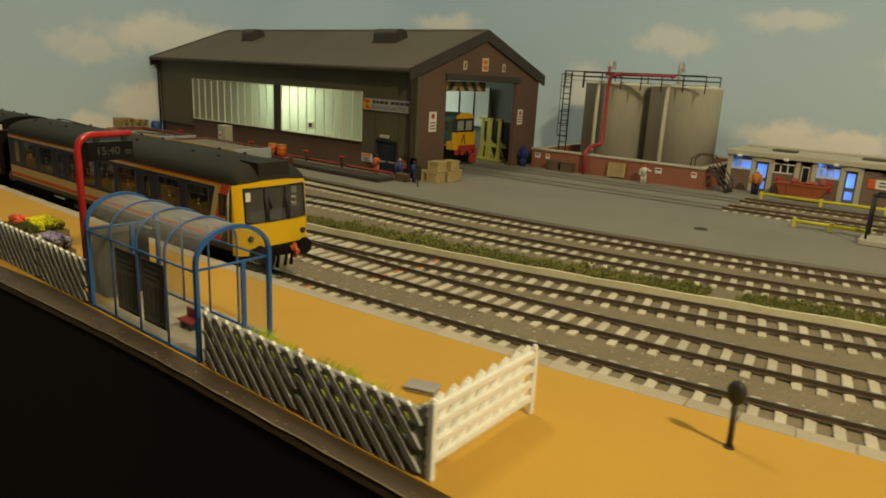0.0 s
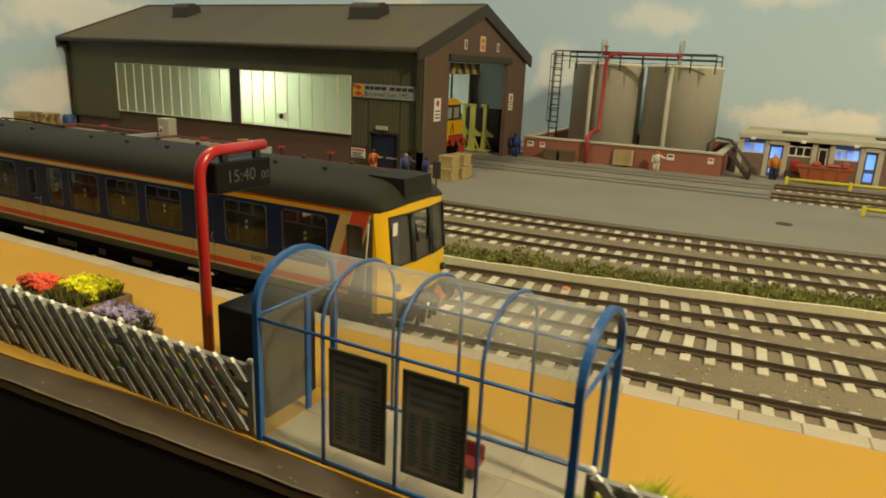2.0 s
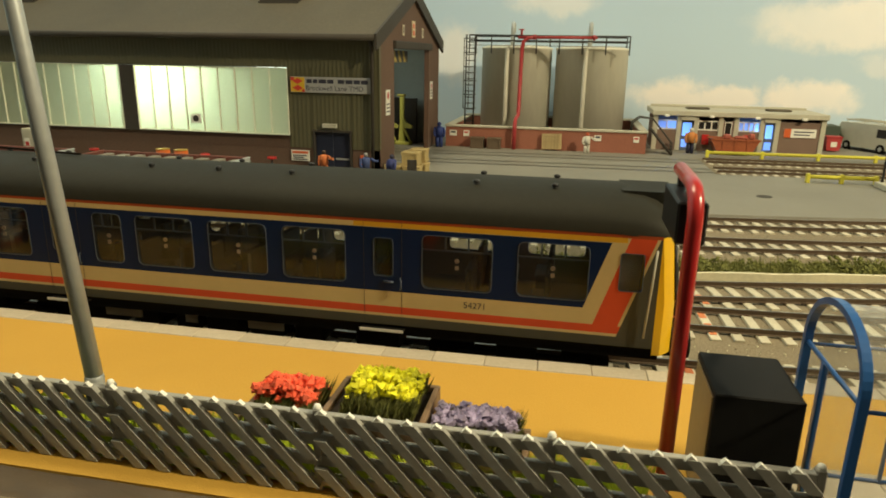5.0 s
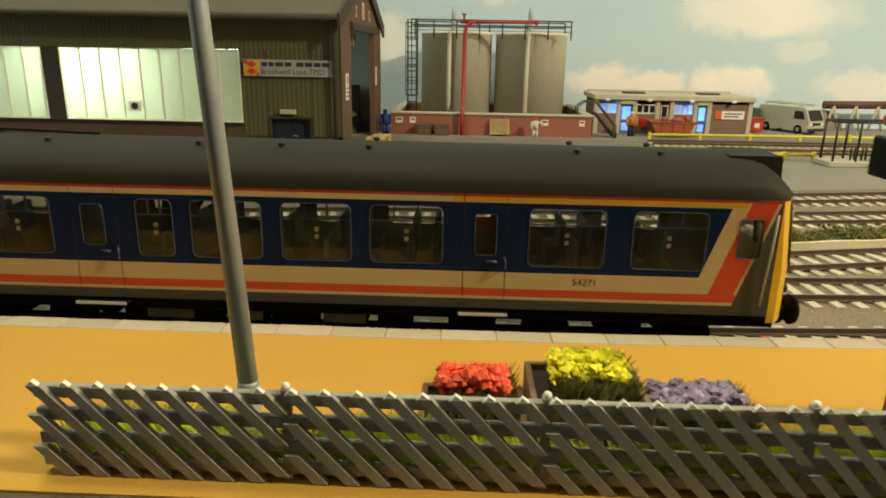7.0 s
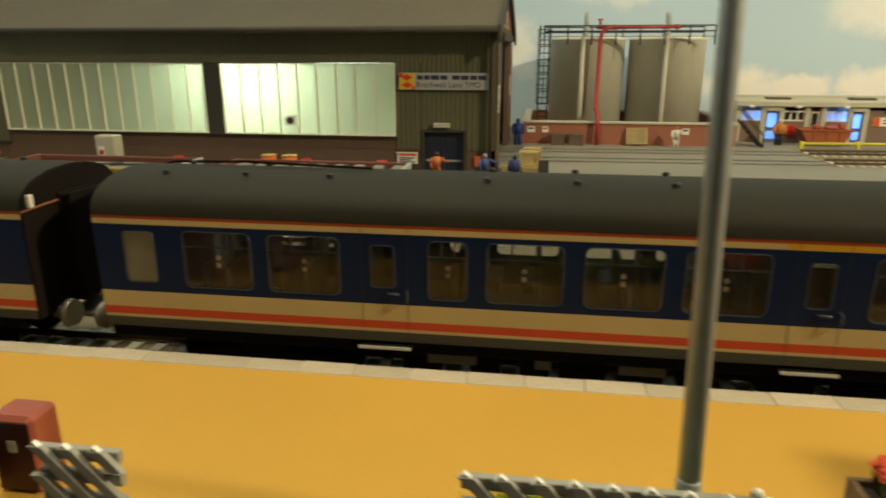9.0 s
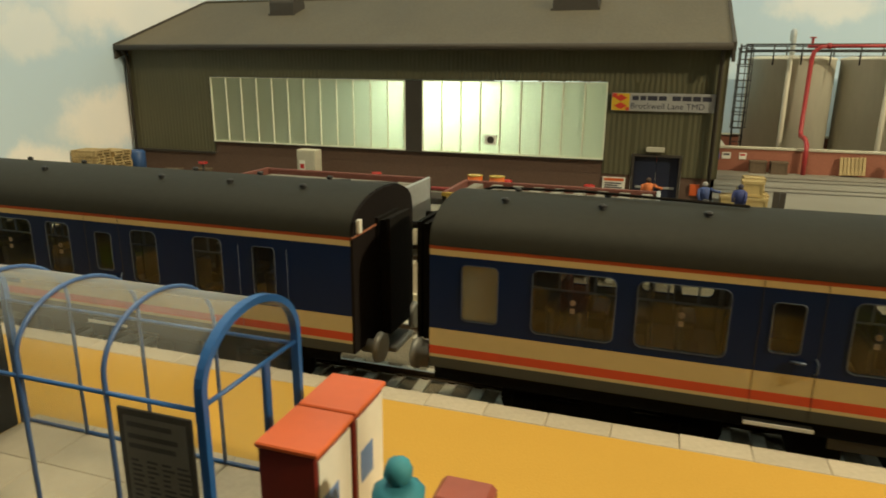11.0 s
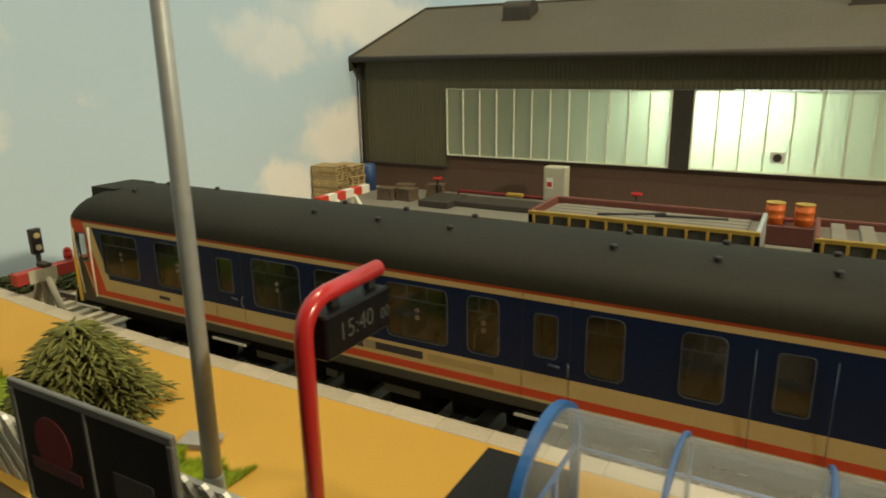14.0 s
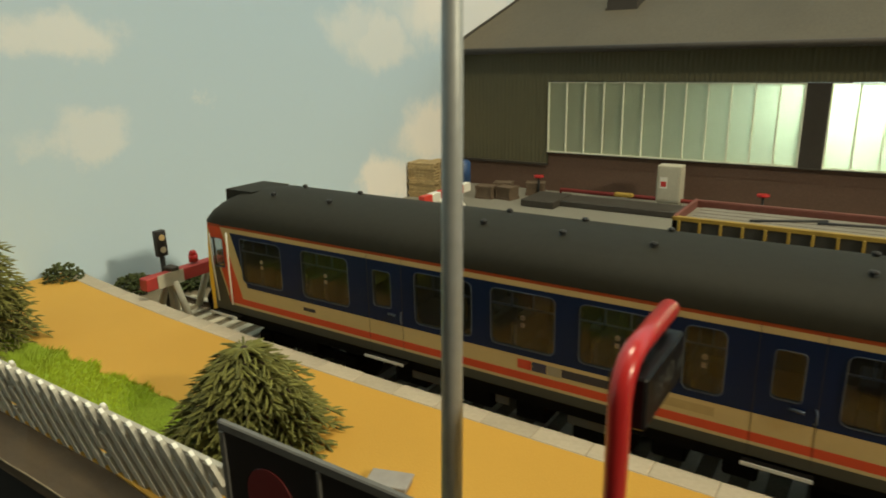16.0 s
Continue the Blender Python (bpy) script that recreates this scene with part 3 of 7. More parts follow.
# ---------------------------------------------------------------- railcar
def livery(cab_sign, shift):
    """Side paint: cream, blue, cream and red bands that sweep up at the cab (cab_sign: which end the cab is)."""
    m = mat("railcar_livery_" + ("a" if cab_sign > 0 else "b"), (1, 1, 1), 0.4, 0, 500, 0.05, 0, 60, 0.10, clear=0.0, spec=0.14)
    N, L = m.node_tree.nodes, m.node_tree.links
    b = N["Principled BSDF"]
    scale = b.inputs["Base Color"].links[0].from_node
    tc, sep = N.new("ShaderNodeTexCoord"), N.new("ShaderNodeSeparateXYZ")
    L.new(tc.outputs["Object"], sep.inputs[0])

    def m_(op, a, c, d=None):
        n = N.new("ShaderNodeMath")
        n.operation = op
        for i, v in enumerate((a, c) if d is None else (a, c, d)):
            if isinstance(v, (int, float)):
                n.inputs[i].default_value = v
            else:
                L.new(v, n.inputs[i])
        return n.outputs[0]
    zc = m_("MULTIPLY", sep.outputs[2], 1 / CM)
    xc = m_("MULTIPLY", sep.outputs[0], cab_sign / CM)     # grows towards the cab

    def over(base, colour, mask):
        n = N.new("ShaderNodeMix")
        n.data_type = "RGBA"
        L.new(mask, n.inputs[0])
        if isinstance(base, tuple):
            n.inputs[6].default_value = (*base, 1)
        else:
            L.new(base, n.inputs[6])
        n.inputs[7].default_value = (*colour, 1)
        return n.outputs[2]

    def between(v, lo, hi):
        return m_("MULTIPLY", m_("GREATER_THAN", v, lo), m_("LESS_THAN", v, hi))
    CREAM, BLUE, RED, GREY, ORANGE, BROWN = (0.55, 0.45, 0.24), (0.0045, 0.017, 0.072), (0.60, 0.085, 0.035), (0.075, 0.075, 0.06), (0.62, 0.36, 0.03), (0.34, 0.07, 0.025)
    c = over(GREY, CREAM, between(zc, 1.71, 4.16))
    c = over(c, RED, between(zc, 1.78, 1.97))
    diag = m_("MULTIPLY_ADD", zc, -0.34, xc)                # constant along the sweep of the blue
    swp = m_("MULTIPLY_ADD", zc, -0.33, xc)                 # and of the red
    c = over(c, BLUE, m_("MULTIPLY", between(zc, 2.36, 3.96), m_("LESS_THAN", diag, 8.17 + shift)))
    if cab_sign > 0:
        c = over(c, ORANGE, m_("MULTIPLY", between(zc, 3.97, 4.12), between(xc, 3.6, 10.0)))
    c = over(c, RED, m_("MULTIPLY", between(swp, 8.57 + shift, 9.14 + shift), m_("GREATER_THAN", zc, 1.78)))
    c = over(c, GREY, m_("GREATER_THAN", swp, 9.21 + shift))
    c = over(c, BROWN, m_("GREATER_THAN", zc, 4.085))
    L.new(c, scale.inputs[0])
    return m


LIVERY = {1: livery(1, 0.15), -1: livery(-1, 0.42)}
M_CABY = mat("cab_yellow", (0.80, 0.49, 0.012), 0.35, 0, 500, 0.05, 0, 60, 0.08, clear=0.3)
M_RIM = mat("window_rim_alloy", (0.085, 0.115, 0.18), 0.4, 0.4, 500, 0.1)
M_SEAT = mat("seat_cloth", (0.05, 0.054, 0.062), 0.8, 0, 500, 0.2)
M_CABIN = mat("saloon_panel", (0.058, 0.074, 0.094), 0.7, 0, 300, 0.1)


def rounded(x0, x1, z0, z1, r, n=4):
    pts = []
    for cx, cz, a0 in ((x1 - r, z1 - r, 0), (x0 + r, z1 - r, 90), (x0 + r, z0 + r, 180), (x1 - r, z0 + r, 270)):
        pts += [(cx + r * math.cos(radians(a0 + 90 * i / n)), cz + r * math.sin(radians(a0 + 90 * i / n))) for i in range(n + 1)]
    return pts


HALF = 1.8           # half the body width
Z_SOLE, Z_CANT, Z_TOP = 1.48, 4.16, 4.98


def side_wall(mesh, x0, x1, y, holes):
    """A flat side with rounded window holes, built strip by strip."""
    cuts = sorted({x0, x1, *[h[0] for h in holes], *[h[1] for h in holes]})
    for a, b in zip(cuts, cuts[1:]):
        h = next((h for h in holes if h[0] <= a and b <= h[1]), None)
        if not h:
            mesh.add([(a, y, Z_SOLE), (b, y, Z_SOLE), (b, y, Z_CANT), (a, y, Z_CANT)], [(0, 1, 2, 3)])
            continue
        z0, z1, r, n = h[2], h[3], h[4], 4
        top = [p for p in rounded(a, b, z0, z1, r, n) if p[1] > (z0 + z1) / 2]
        bot = [p for p in rounded(a, b, z0, z1, r, n) if p[1] < (z0 + z1) / 2]
        top.sort(key=lambda p: (p[0], p[1] if p[0] < (a + b) / 2 else -p[1]))
        bot.sort(key=lambda p: (p[0], -p[1] if p[0] < (a + b) / 2 else p[1]))
        zm = (z0 + z1) / 2
        for line, z in ((top, Z_CANT), (bot, Z_SOLE)):
            v = [(p[0], y, p[1]) for p in line] + [(p[0], y, z) for p in line]
            k = len(line)
            mesh.add(v, [(i, i + 1, k + i + 1, k + i) for i in range(k - 1)])


def arc_profile(n=12, half=HALF, z0=Z_CANT, top=Z_TOP):
    return [(-half * math.cos(a) * (1.0 if True else 1), z0 + (top - z0) * math.sin(a) ** 0.8) for a in steps(0, math.pi, n)]


def railcar(place, cab, holes, doors, label, roof_vents, H):
    """H: half its length; its own x runs along the rails; cab: +1 or -1, the end with the driving cab."""
    car = thing("railcar", label, "railcar", place, group="two-car diesel train")
    # sides
    body = Mesh()
    cab_len = 0.55
    xa, xb = (-H, H - cab_len) if cab > 0 else (-H + cab_len, H)
    mirror = [h for h in holes]
    side_wall(body, xa, xb, -HALF, holes)
    side_wall(body, xa, xb, HALF, mirror)
    body.add([(xa, -HALF, Z_SOLE), (xb, -HALF, Z_SOLE), (xb, HALF, Z_SOLE), (xa, HALF, Z_SOLE)], [(0, 1, 2, 3)])
    part("body", body, LIVERY[cab], car, "blue, cream and red striped bodyside")
    for q in (-HALF + 0.12, HALF - 0.12):                  # inner skins give the walls their thickness
        lin = Mesh()
        side_wall(lin, xa, xb, q, holes)
        part("lining", lin, M_CABIN, car)
    # roof
    prof = arc_profile(16, HALF + 0.006)
    roof = Mesh()
    dome = 1.45
    xe = xb if cab > 0 else xa
    xd = xe + cab * (cab_len - dome)
    xs = steps(xa, xd, 12) if cab > 0 else steps(xd, xb, 12)
    v = [(x, p[0], p[1]) for x in xs for p in prof]
    k = len(prof)
    roof.add(v, [(i * k + j, i * k + k + j, i * k + k + j + 1, i * k + j + 1) for i in range(len(xs) - 1) for j in range(k - 1)], True)
    # dome over the cab
    ring0 = [(xd, p[0], p[1]) for p in prof]
    rows = [ring0]
    for f in (0.2, 0.4, 0.6, 0.78, 0.92, 1.0):
        drop = 1 - 0.80 * f ** 3.2
        rows.append([(xd + cab * (dome - 0.12) * f, p[0] * (1 - 0.06 * f ** 3), Z_CANT - 0.02 + (p[1] - Z_CANT) * drop) for p in prof])
        rows[-1] = [(x - cab * f * f * (0.10 * (y / HALF) ** 2 + 0.28 * (max(0.0, abs(y) / HALF - 0.7) / 0.3) ** 2), y, z) for x, y, z in rows[-1]]
    v = [q for r_ in rows for q in r_]
    roof.add(v, [(i * k + j, i * k + k + j, i * k + k + j + 1, i * k + j + 1) for i in range(len(rows) - 1) for j in range(k - 1)], True)
    # destination box housing above the cab front
    bx0 = xe + cab * 0.0
    box = [(bx0 - cab * 0.9, 4.96), (bx0 + cab * 0.30, 4.96), (bx0 + cab * 0.34, 4.35), (bx0 - cab * 0.2, 4.35)]
    roof.prism([(x, z) for x, z in box], "y", -0.75, 0.75)
    part("roof", roof, M_ROOF, car, "dark grey curved roof")
    # gangway end wall
    xg = xa if cab > 0 else xb
    endw = Mesh()
    endw.prism([(-HALF, Z_SOLE)] + [(p[0], p[1]) for p in arc_profile(10, HALF - 0.01, Z_CANT, Z_TOP - 0.02)] + [(HALF, Z_SOLE)], "x", xg - 0.02, xg + 0.06)
    part("end_wall", endw, mat("end_wall_brown_" + str(cab), (0.010, 0.007, 0.006), 0.85, spec=0.15), car)
    go = -cab
    bellows = part("gangway", Mesh().box(min(xg, xg + go * (0.72 if cab > 0 else 0.42)), max(xg, xg + go * (0.72 if cab > 0 else 0.42)), -0.5, 0.5, 1.6, 4.2), M_UNDER, car, "black corridor connection")
    for i in range(5 if cab > 0 else 3):
        x = xg + go * (0.05 + i * 0.14)
        part("bellows_frame", Mesh().box(min(x, x + go * 0.1), max(x, x + go * 0.1), -0.62 + 0.03 * (i % 2), 0.62 - 0.03 * (i % 2), 1.55, 4.35 - 0.05 * (i % 2)), M_UNDER, bellows)
    # cab front
    front = Mesh()
    xf = xe + cab * cab_len
    n = 10
    ys = steps(-HALF, HALF, n)

    def nose(y, z):
        bow = 0.10 * (y / HALF) ** 2 + 0.28 * (max(0.0, abs(y) / HALF - 0.7) / 0.3) ** 2
        rake = 0.16 * max(0.0, (z - 2.7)) / 1.4
        return xf - cab * (bow + rake)
    zs = [Z_SOLE - 0.15, 1.9, 2.6, 4.02, 4.16]
    WIN = [(-1.48, -0.58), (-0.45, 0.45), (0.58, 1.48)]
    ycuts = sorted({-HALF, -1.74, -1.67, -1.58, 1.58, 1.67, 1.74, HALF, *[q for w_ in WIN for q in w_]})
    for a, b in zip(ycuts, ycuts[1:]):
        for z0, z1 in zip(zs, zs[1:]):
            if z0 == 2.6 and any(w_[0] <= a and b <= w_[1] for w_ in WIN):
                continue
            if z1 == 4.16:
                ta, tb = 4.13 + 0.17 * (1 - (a / HALF) ** 2), 4.13 + 0.17 * (1 - (b / HALF) ** 2)
                front.add([(nose(a, z0), a, z0), (nose(b, z0), b, z0), (nose(b, tb), b, tb), (nose(a, ta), a, ta)], [(0, 1, 2, 3)])
                continue
            front.add([(nose(a, z0), a, z0), (nose(b, z0), b, z0), (nose(b, z1), b, z1), (nose(a, z1), a, z1)], [(0, 1, 2, 3)])
    part("cab_front", front, M_CABY, car, "bright yellow warning panel")
    # cab corner sides
    for s in (-1, 1):
        cs = Mesh()
        for z0, z1 in zip(zs, zs[1:]):
            cs.add([(xe, s * HALF, z0), (nose(s * HALF, z0), s * HALF, z0), (nose(s * HALF, z1), s * HALF, z1), (xe, s * HALF, z1)], [(0, 1, 2, 3)])
        part("cab_side", cs, M_CABY, car)
    part("handrail", Mesh().tube([(xe - cab * 0.10, -HALF - 0.05, 3.85), (xe - cab * 0.15, -HALF - 0.08, 3.0), (xe - cab * 0.22, -HALF - 0.05, 1.75)], 0.026, 6), M_CONC, car, "pale vertical handrail")
    for a, b in WIN:
        ring = [(nose(a, 2.65), a, 2.63), (nose(b, 2.65), b, 2.63), (nose(b, 4.0), b, 4.0), (nose(a, 4.0), a, 4.0), (nose(a, 2.65), a, 2.63)]
        part("windscreen_frame", Mesh().tube([(p[0] + cab * 0.02, p[1], p[2]) for p in ring], 0.035, 5), M_DARK, car)
        wg = Mesh().add([(nose(a, 2.65) - cab * 0.04, a, 2.6), (nose(b, 2.65) - cab * 0.04, b, 2.6), (nose(b, 4) - cab * 0.04, b, 4.0), (nose(a, 4) - cab * 0.04, a, 4.0)], [(0, 1, 2, 3)])
        part("windscreen", wg, M_SCREEN, car)
    for y in (-0.55, 0.55):
        wipers = Mesh().tube([(nose(y, 4.0) + cab * 0.06, y, 4.02), (nose(y, 3.2) + cab * 0.07, y + (0.25 if y < 0 else -0.25), 3.15)], 0.05, 5)
        part("wiper", wipers, M_DARK, car)
    for y in (-0.515, 0.515):
        part("screen_pillar", Mesh().tube([(nose(y, 2.6) + cab * 0.01, y, 2.62), (nose(y, 4.0) + cab * 0.01, y, 4.02)], 0.095, 8), M_DARK, car)
    part("route_sticker", Mesh().box(min(nose(-1.35, 3.6) + cab * 0.0, nose(-1.35, 3.6) + cab * 0.03), max(nose(-1.35, 3.6), nose(-1.35, 3.6) + cab * 0.03), -1.44, -1.22, 3.5, 3.85), M_WHITE, car)
    for y in (-1.3, 1.3):
        hl = part("headlight", Mesh().tube([(nose(y, 2.0) - cab * 0.03, y, 2.02), (nose(y, 2.0) + cab * 0.07, y, 2.02)], 0.11, 10), M_DARK, car)
        part("lens", Mesh().tube([(nose(y, 2.0) + cab * 0.07, y, 2.02), (nose(y, 2.0) + cab * 0.085, y, 2.02)], 0.07, 10), M_RIM, hl)
    for y in (-1.12, 1.12):
        part("buffer", Mesh().tube([(xf - cab * 0.3, y, 1.42), (xf + cab * 0.24, y, 1.42), (xf + cab * 0.25, y, 1.42), (xf + cab * 0.36, y, 1.42)], [0.16, 0.16, 0.36, 0.34], 16), M_UNDER, car)
    cou = Mesh().box(min(xf - cab * 0.5, xf + cab * 0.1), max(xf - cab * 0.5, xf + cab * 0.1), -1.35, 1.35, 1.12, 1.6, b=0.08)
    for y in (-0.5, -0.2, 0.2, 0.5):
        cou.tube([(xf, y, 1.5), (xf + cab * 0.25, y, 1.2), (xf + cab * 0.15, y, 0.7)], 0.07, 6)
    part("buffer_beam", cou, M_UNDER, car)
    part("coupling_hose", Mesh().tube([(xf + cab * 0.02, 0.75, 1.5), (xf + cab * 0.3, 0.75, 1.25), (xf + cab * 0.1, 0.75, 1.0)], 0.12, 6).box(min(xf, xf + cab * 0.15), max(xf, xf + cab * 0.15), 0.5, 0.95, 1.25, 1.5), mat("orange_hose", (0.6, 0.12, 0.03), 0.5), car, "orange-red jumper cable")
    # windows with rims and panes
    for s in (-1, 1):
        for x0, x1, z0, z1, r, kind in [h for h in holes]:
            y = s * (HALF - 0.03)
            pane = part("window", Mesh().add([(p[0], y, p[1]) for p in rounded(x0, x1, z0, z1, r)], [tuple(range(20))]), M_SCREEN if min(abs(x0), abs(x1)) > 9.6 else M_COACHGLASS, car)
            ring = rounded(x0, x1, z0, z1, r)
            f = Mesh().tube([(p[0], s * (HALF + 0.002), p[1]) for p in ring + ring[:1]], 0.011, 5, caps=False)
            if kind in (1, 2):
                zb = z1 - 0.38
                f.box(x0, x1, min(y, y - s * 0.04), max(y, y - s * 0.04), zb, zb + 0.03)
                for q in ((0.33, 0.66) if kind == 1 else (0.5,)):
                    xx = x0 + (x1 - x0) * q
                    f.box(xx - 0.02, xx + 0.02, min(y, y - s * 0.04), max(y, y - s * 0.04), zb, z1)
            part("window_frame", f, M_RIM, pane)
            if kind == 3:
                part("blind", Mesh().add([(p[0], y - s * 0.03, p[1]) for p in rounded(x0, x1, z0, z1, r)], [tuple(range(20))]), mat("whitened_glass", (0.34, 0.33, 0.26), 0.6), pane, "whitened lavatory glass")
            if kind == 1:
                part("no_smoking_sign", Mesh().tube([((x0 + x1) / 2, y - s * 0.02, z0 + 0.72), ((x0 + x1) / 2, y, z0 + 0.72)], 0.06, 8).box((x0 + x1) / 2 - 0.045, (x0 + x1) / 2 + 0.045, min(y, y - s * 0.02), max(y, y - s * 0.02), z0 + 0.5, z0 + 0.6), mat("sticker_pale", (0.40, 0.33, 0.28), 0.6), pane)
    # doors: shut lines and handles
    for x0, x1 in doors:
        for s in (-1, 1):
            y = s * (HALF + 0.004)
            d = Mesh()
            for x in (x0, x1):
                d.box(x - 0.005, x + 0.005, min(y, y - s * 0.02), max(y, y - s * 0.02), Z_SOLE + 0.05, Z_CANT - 0.05)
            door = part("door_seam", d, M_DARK, car)
            hx = x1 - 0.2
            part("door_handle", Mesh().tube([(hx - 0.25, y, 2.62), (hx, y + s * 0.05, 2.62)], 0.03, 5).tube([(hx + 0.16, y, 2.72), (hx + 0.2, y + s * 0.08, 2.66), (hx + 0.2, y + s * 0.08, 2.48), (hx + 0.16, y, 2.42)], 0.02, 5), M_RIM, door)
            part("footboard", Mesh().box(x0 - 0.08, x1 + 0.08, min(s * 1.55, s * 1.95), max(s * 1.55, s * 1.95), 1.36, 1.40).box(x0 - 0.08, x1 + 0.08, min(s * 1.93, s * 1.97), max(s * 1.93, s * 1.97), 1.36, 1.42), [M_UNDER], door)
            part("footboard_lip", Mesh().box(x0 - 0.08, x1 + 0.08, min(s * 1.97, s * 1.99), max(s * 1.97, s * 1.99), 1.36, 1.43), M_WHITE, door, "white edge line")
    # interior
    inner = Mesh().box(-H + 0.2, H - 1.2, -HALF + 0.15, HALF - 0.15, 1.55, 1.75)
    part("saloon_floor", inner, M_CABIN, car)
    bulk = [(x0 - 0.4, x0 - 0.34, *q, 4.2) for x0, x1 in doors for q in ((-HALF + 0.15, -0.4), (0.4, HALF - 0.15))]
    bulk += [(e - 0.03, e + 0.03, -HALF + 0.15, HALF - 0.15, 4.5) for e in (-cab * (H - 1.6), cab * (H - 1.9))]
    for xa_, xb_, ya_, yb_, top in bulk:
        part("partition", Mesh().box(xa_, xb_, ya_, yb_, 1.75, top), M_CABIN, car)
    seat = Mesh().box(-0.24, 0.24, -0.55, 0.55, 0.35, 0.55, b=0.05).box(-0.26, -0.12, -0.55, 0.55, 0.5, 1.25, b=0.05).box(-0.2, 0.2, -0.5, 0.5, 0, 0.35)
    me = seat.done("seat", M_SEAT)
    x = -H + 2.3
    while x < H - 2.6:
        if not any(a - 0.5 < x < b + 0.5 for a, b in doors):
            for y in (-1.05, 1.05):
                piece("seat", me, car, x, y, 1.75, 180 if int((x + 20) / 0.95) % 2 else 0)
        x += 0.95
    # roof ventilators
    vm = Mesh().tube([(0, 0, -0.05), (0, 0, 0.06)], 0.06, 8).ball((0, 0, 0.07), 0.08, 8, squash=(1.15, 1, 0.7)).done("roof_ventilator", M_DARK)
    for x in roof_vents:
        for y in (-0.7, 0.6):
            piece("roof_ventilator", vm, car, x, y, Z_TOP - 0.06)
    # underframe
    u = Mesh().box(-H + 0.2, H - 0.5, -1.5, 1.5, 1.25, 1.5)
    for q in (-1.74, 1.62):
        part("solebar", Mesh().box(-H + 0.1, H - 0.4, q, q + 0.12, 1.2, 1.48), M_UNDER, car)
    part("underframe", u, M_UNDER, car)
    rnd = random.Random(7 if cab > 0 else 11)
    x = -4.2
    while x < 4.2:
        w = rnd.uniform(0.6, 1.5)
        part("battery_box", Mesh().box(x, x + w, -1.6, -0.7, 0.55 + rnd.uniform(0, 0.25), 1.25, b=0.05), M_UNDER, car)
        part("battery_box", Mesh().box(x, x + w, 0.7, 1.6, 0.6, 1.25, b=0.05), M_UNDER, car)
        x += w + rnd.uniform(0.2, 0.9)
    alloy = mat("dull_alloy", (0.24, 0.235, 0.20), 0.5, 0.2)
    for x, w in ((-3.6, 1.1), (-1.2, 0.35), (0.6, 1.0)):
        part("equipment_cover", Mesh().box(x, x + w, -1.66, -1.62, 0.95, 1.18), alloy, car, "dull grey metal cover")
    for bx in (-7.6, 7.6):
        bog = part("bogie", Mesh().box(bx - 2.0, bx + 2.0, -1.32, -1.2, 0.55, 0.85, b=0.04).box(bx - 2.0, bx + 2.0, 1.2, 1.32, 0.55, 0.85, b=0.04).box(bx - 0.5, bx + 0.5, -1.4, 1.4, 0.6, 1.25, b=0.05), M_UNDER, car)
        for ax in (-1.7, 1.7):
            w = Mesh()
            for y in (-0.83, 0.83):
                w.tube([(bx + ax, y - 0.1, 0.6), (bx + ax, y + 0.1, 0.6)], 0.6, 20)
            w.tube([(bx + ax, -1.3, 0.6), (bx + ax, 1.3, 0.6)], 0.12, 8)
            w.box(bx + ax - 0.25, bx + ax + 0.25, -1.42, -1.28, 0.4, 0.85, b=0.04)
            part("wheelset", w, M_UNDER, bog)
    return car


# windows: x from, to, z from, to, corner radius, kind (1 saloon with sliding lights, 0 plain, 3 whitened)
CAR_A = -32.6                     # middle of the leading car
WZ = (2.52, 3.84)
wins_a = [(-43.2, -42.45, 2.6, 3.8, 0.1, 3), (-41.75, -40.15, *WZ, 0.14, 1), (-39.75, -38.12, *WZ, 0.14, 1), (-37.42, -36.9, 2.75, 3.7, 0.08, 0),
          (-36.15, -35.32, *WZ, 0.14, 1), (-34.9, -33.3, *WZ, 0.14, 1), (-32.85, -31.28, *WZ, 0.14, 1), (-30.85, -29.22, *WZ, 0.14, 1),
          (-28.5, -28.02, 2.75, 3.7, 0.08, 0), (-27.3, -25.62, *WZ, 0.14, 1), (-25.02, -23.4, *WZ, 0.14, 1), (-22.72, -22.2, 2.84, 3.73, 0.06, 0)]
holes_a = [(a - CAR_A, b - CAR_A, *r) for a, b, *r in wins_a]
doors_a = [(-37.62 - CAR_A, -36.6 - CAR_A), (-28.75 - CAR_A, -27.8 - CAR_A)]
car_a = railcar((CAR_A, 17.35, 0), 1, holes_a, doors_a, "diesel railcar in blue with cream and red stripes at the platform", [q - CAR_A for q in (-42.6, -40.6, -38.6, -35.0, -33.05, -31.0, -26.2, -24.3)], 11.3)
CAR_B = -57.15
wins_b = [(-67.95, -67.45, 2.84, 3.73, 0.06, 0), (-66.7, -65.05, *WZ, 0.14, 1), (-64.25, -62.6, *WZ, 0.14, 1), (-61.78, -61.22, 2.75, 3.7, 0.08, 0), (-60.5, -58.9, *WZ, 0.14, 1), (-58.4, -56.85, *WZ, 0.14, 1),
          (-56.3, -54.7, *WZ, 0.14, 1), (-54.2, -53.45, *WZ, 0.14, 1), (-52.65, -52.15, 2.75, 3.7, 0.08, 0), (-51.55, -50.8, *WZ, 0.14, 2), (-49.75, -48.97, *WZ, 0.14, 2), (-48.15, -47.58, 2.6, 3.75, 0.08, 0)]
holes_b = [(a - CAR_B, b - CAR_B, *r) for a, b, *r in wins_b]
doors_b = [(-61.95 - CAR_B, -60.88 - CAR_B), (-52.92 - CAR_B, -51.88 - CAR_B)]
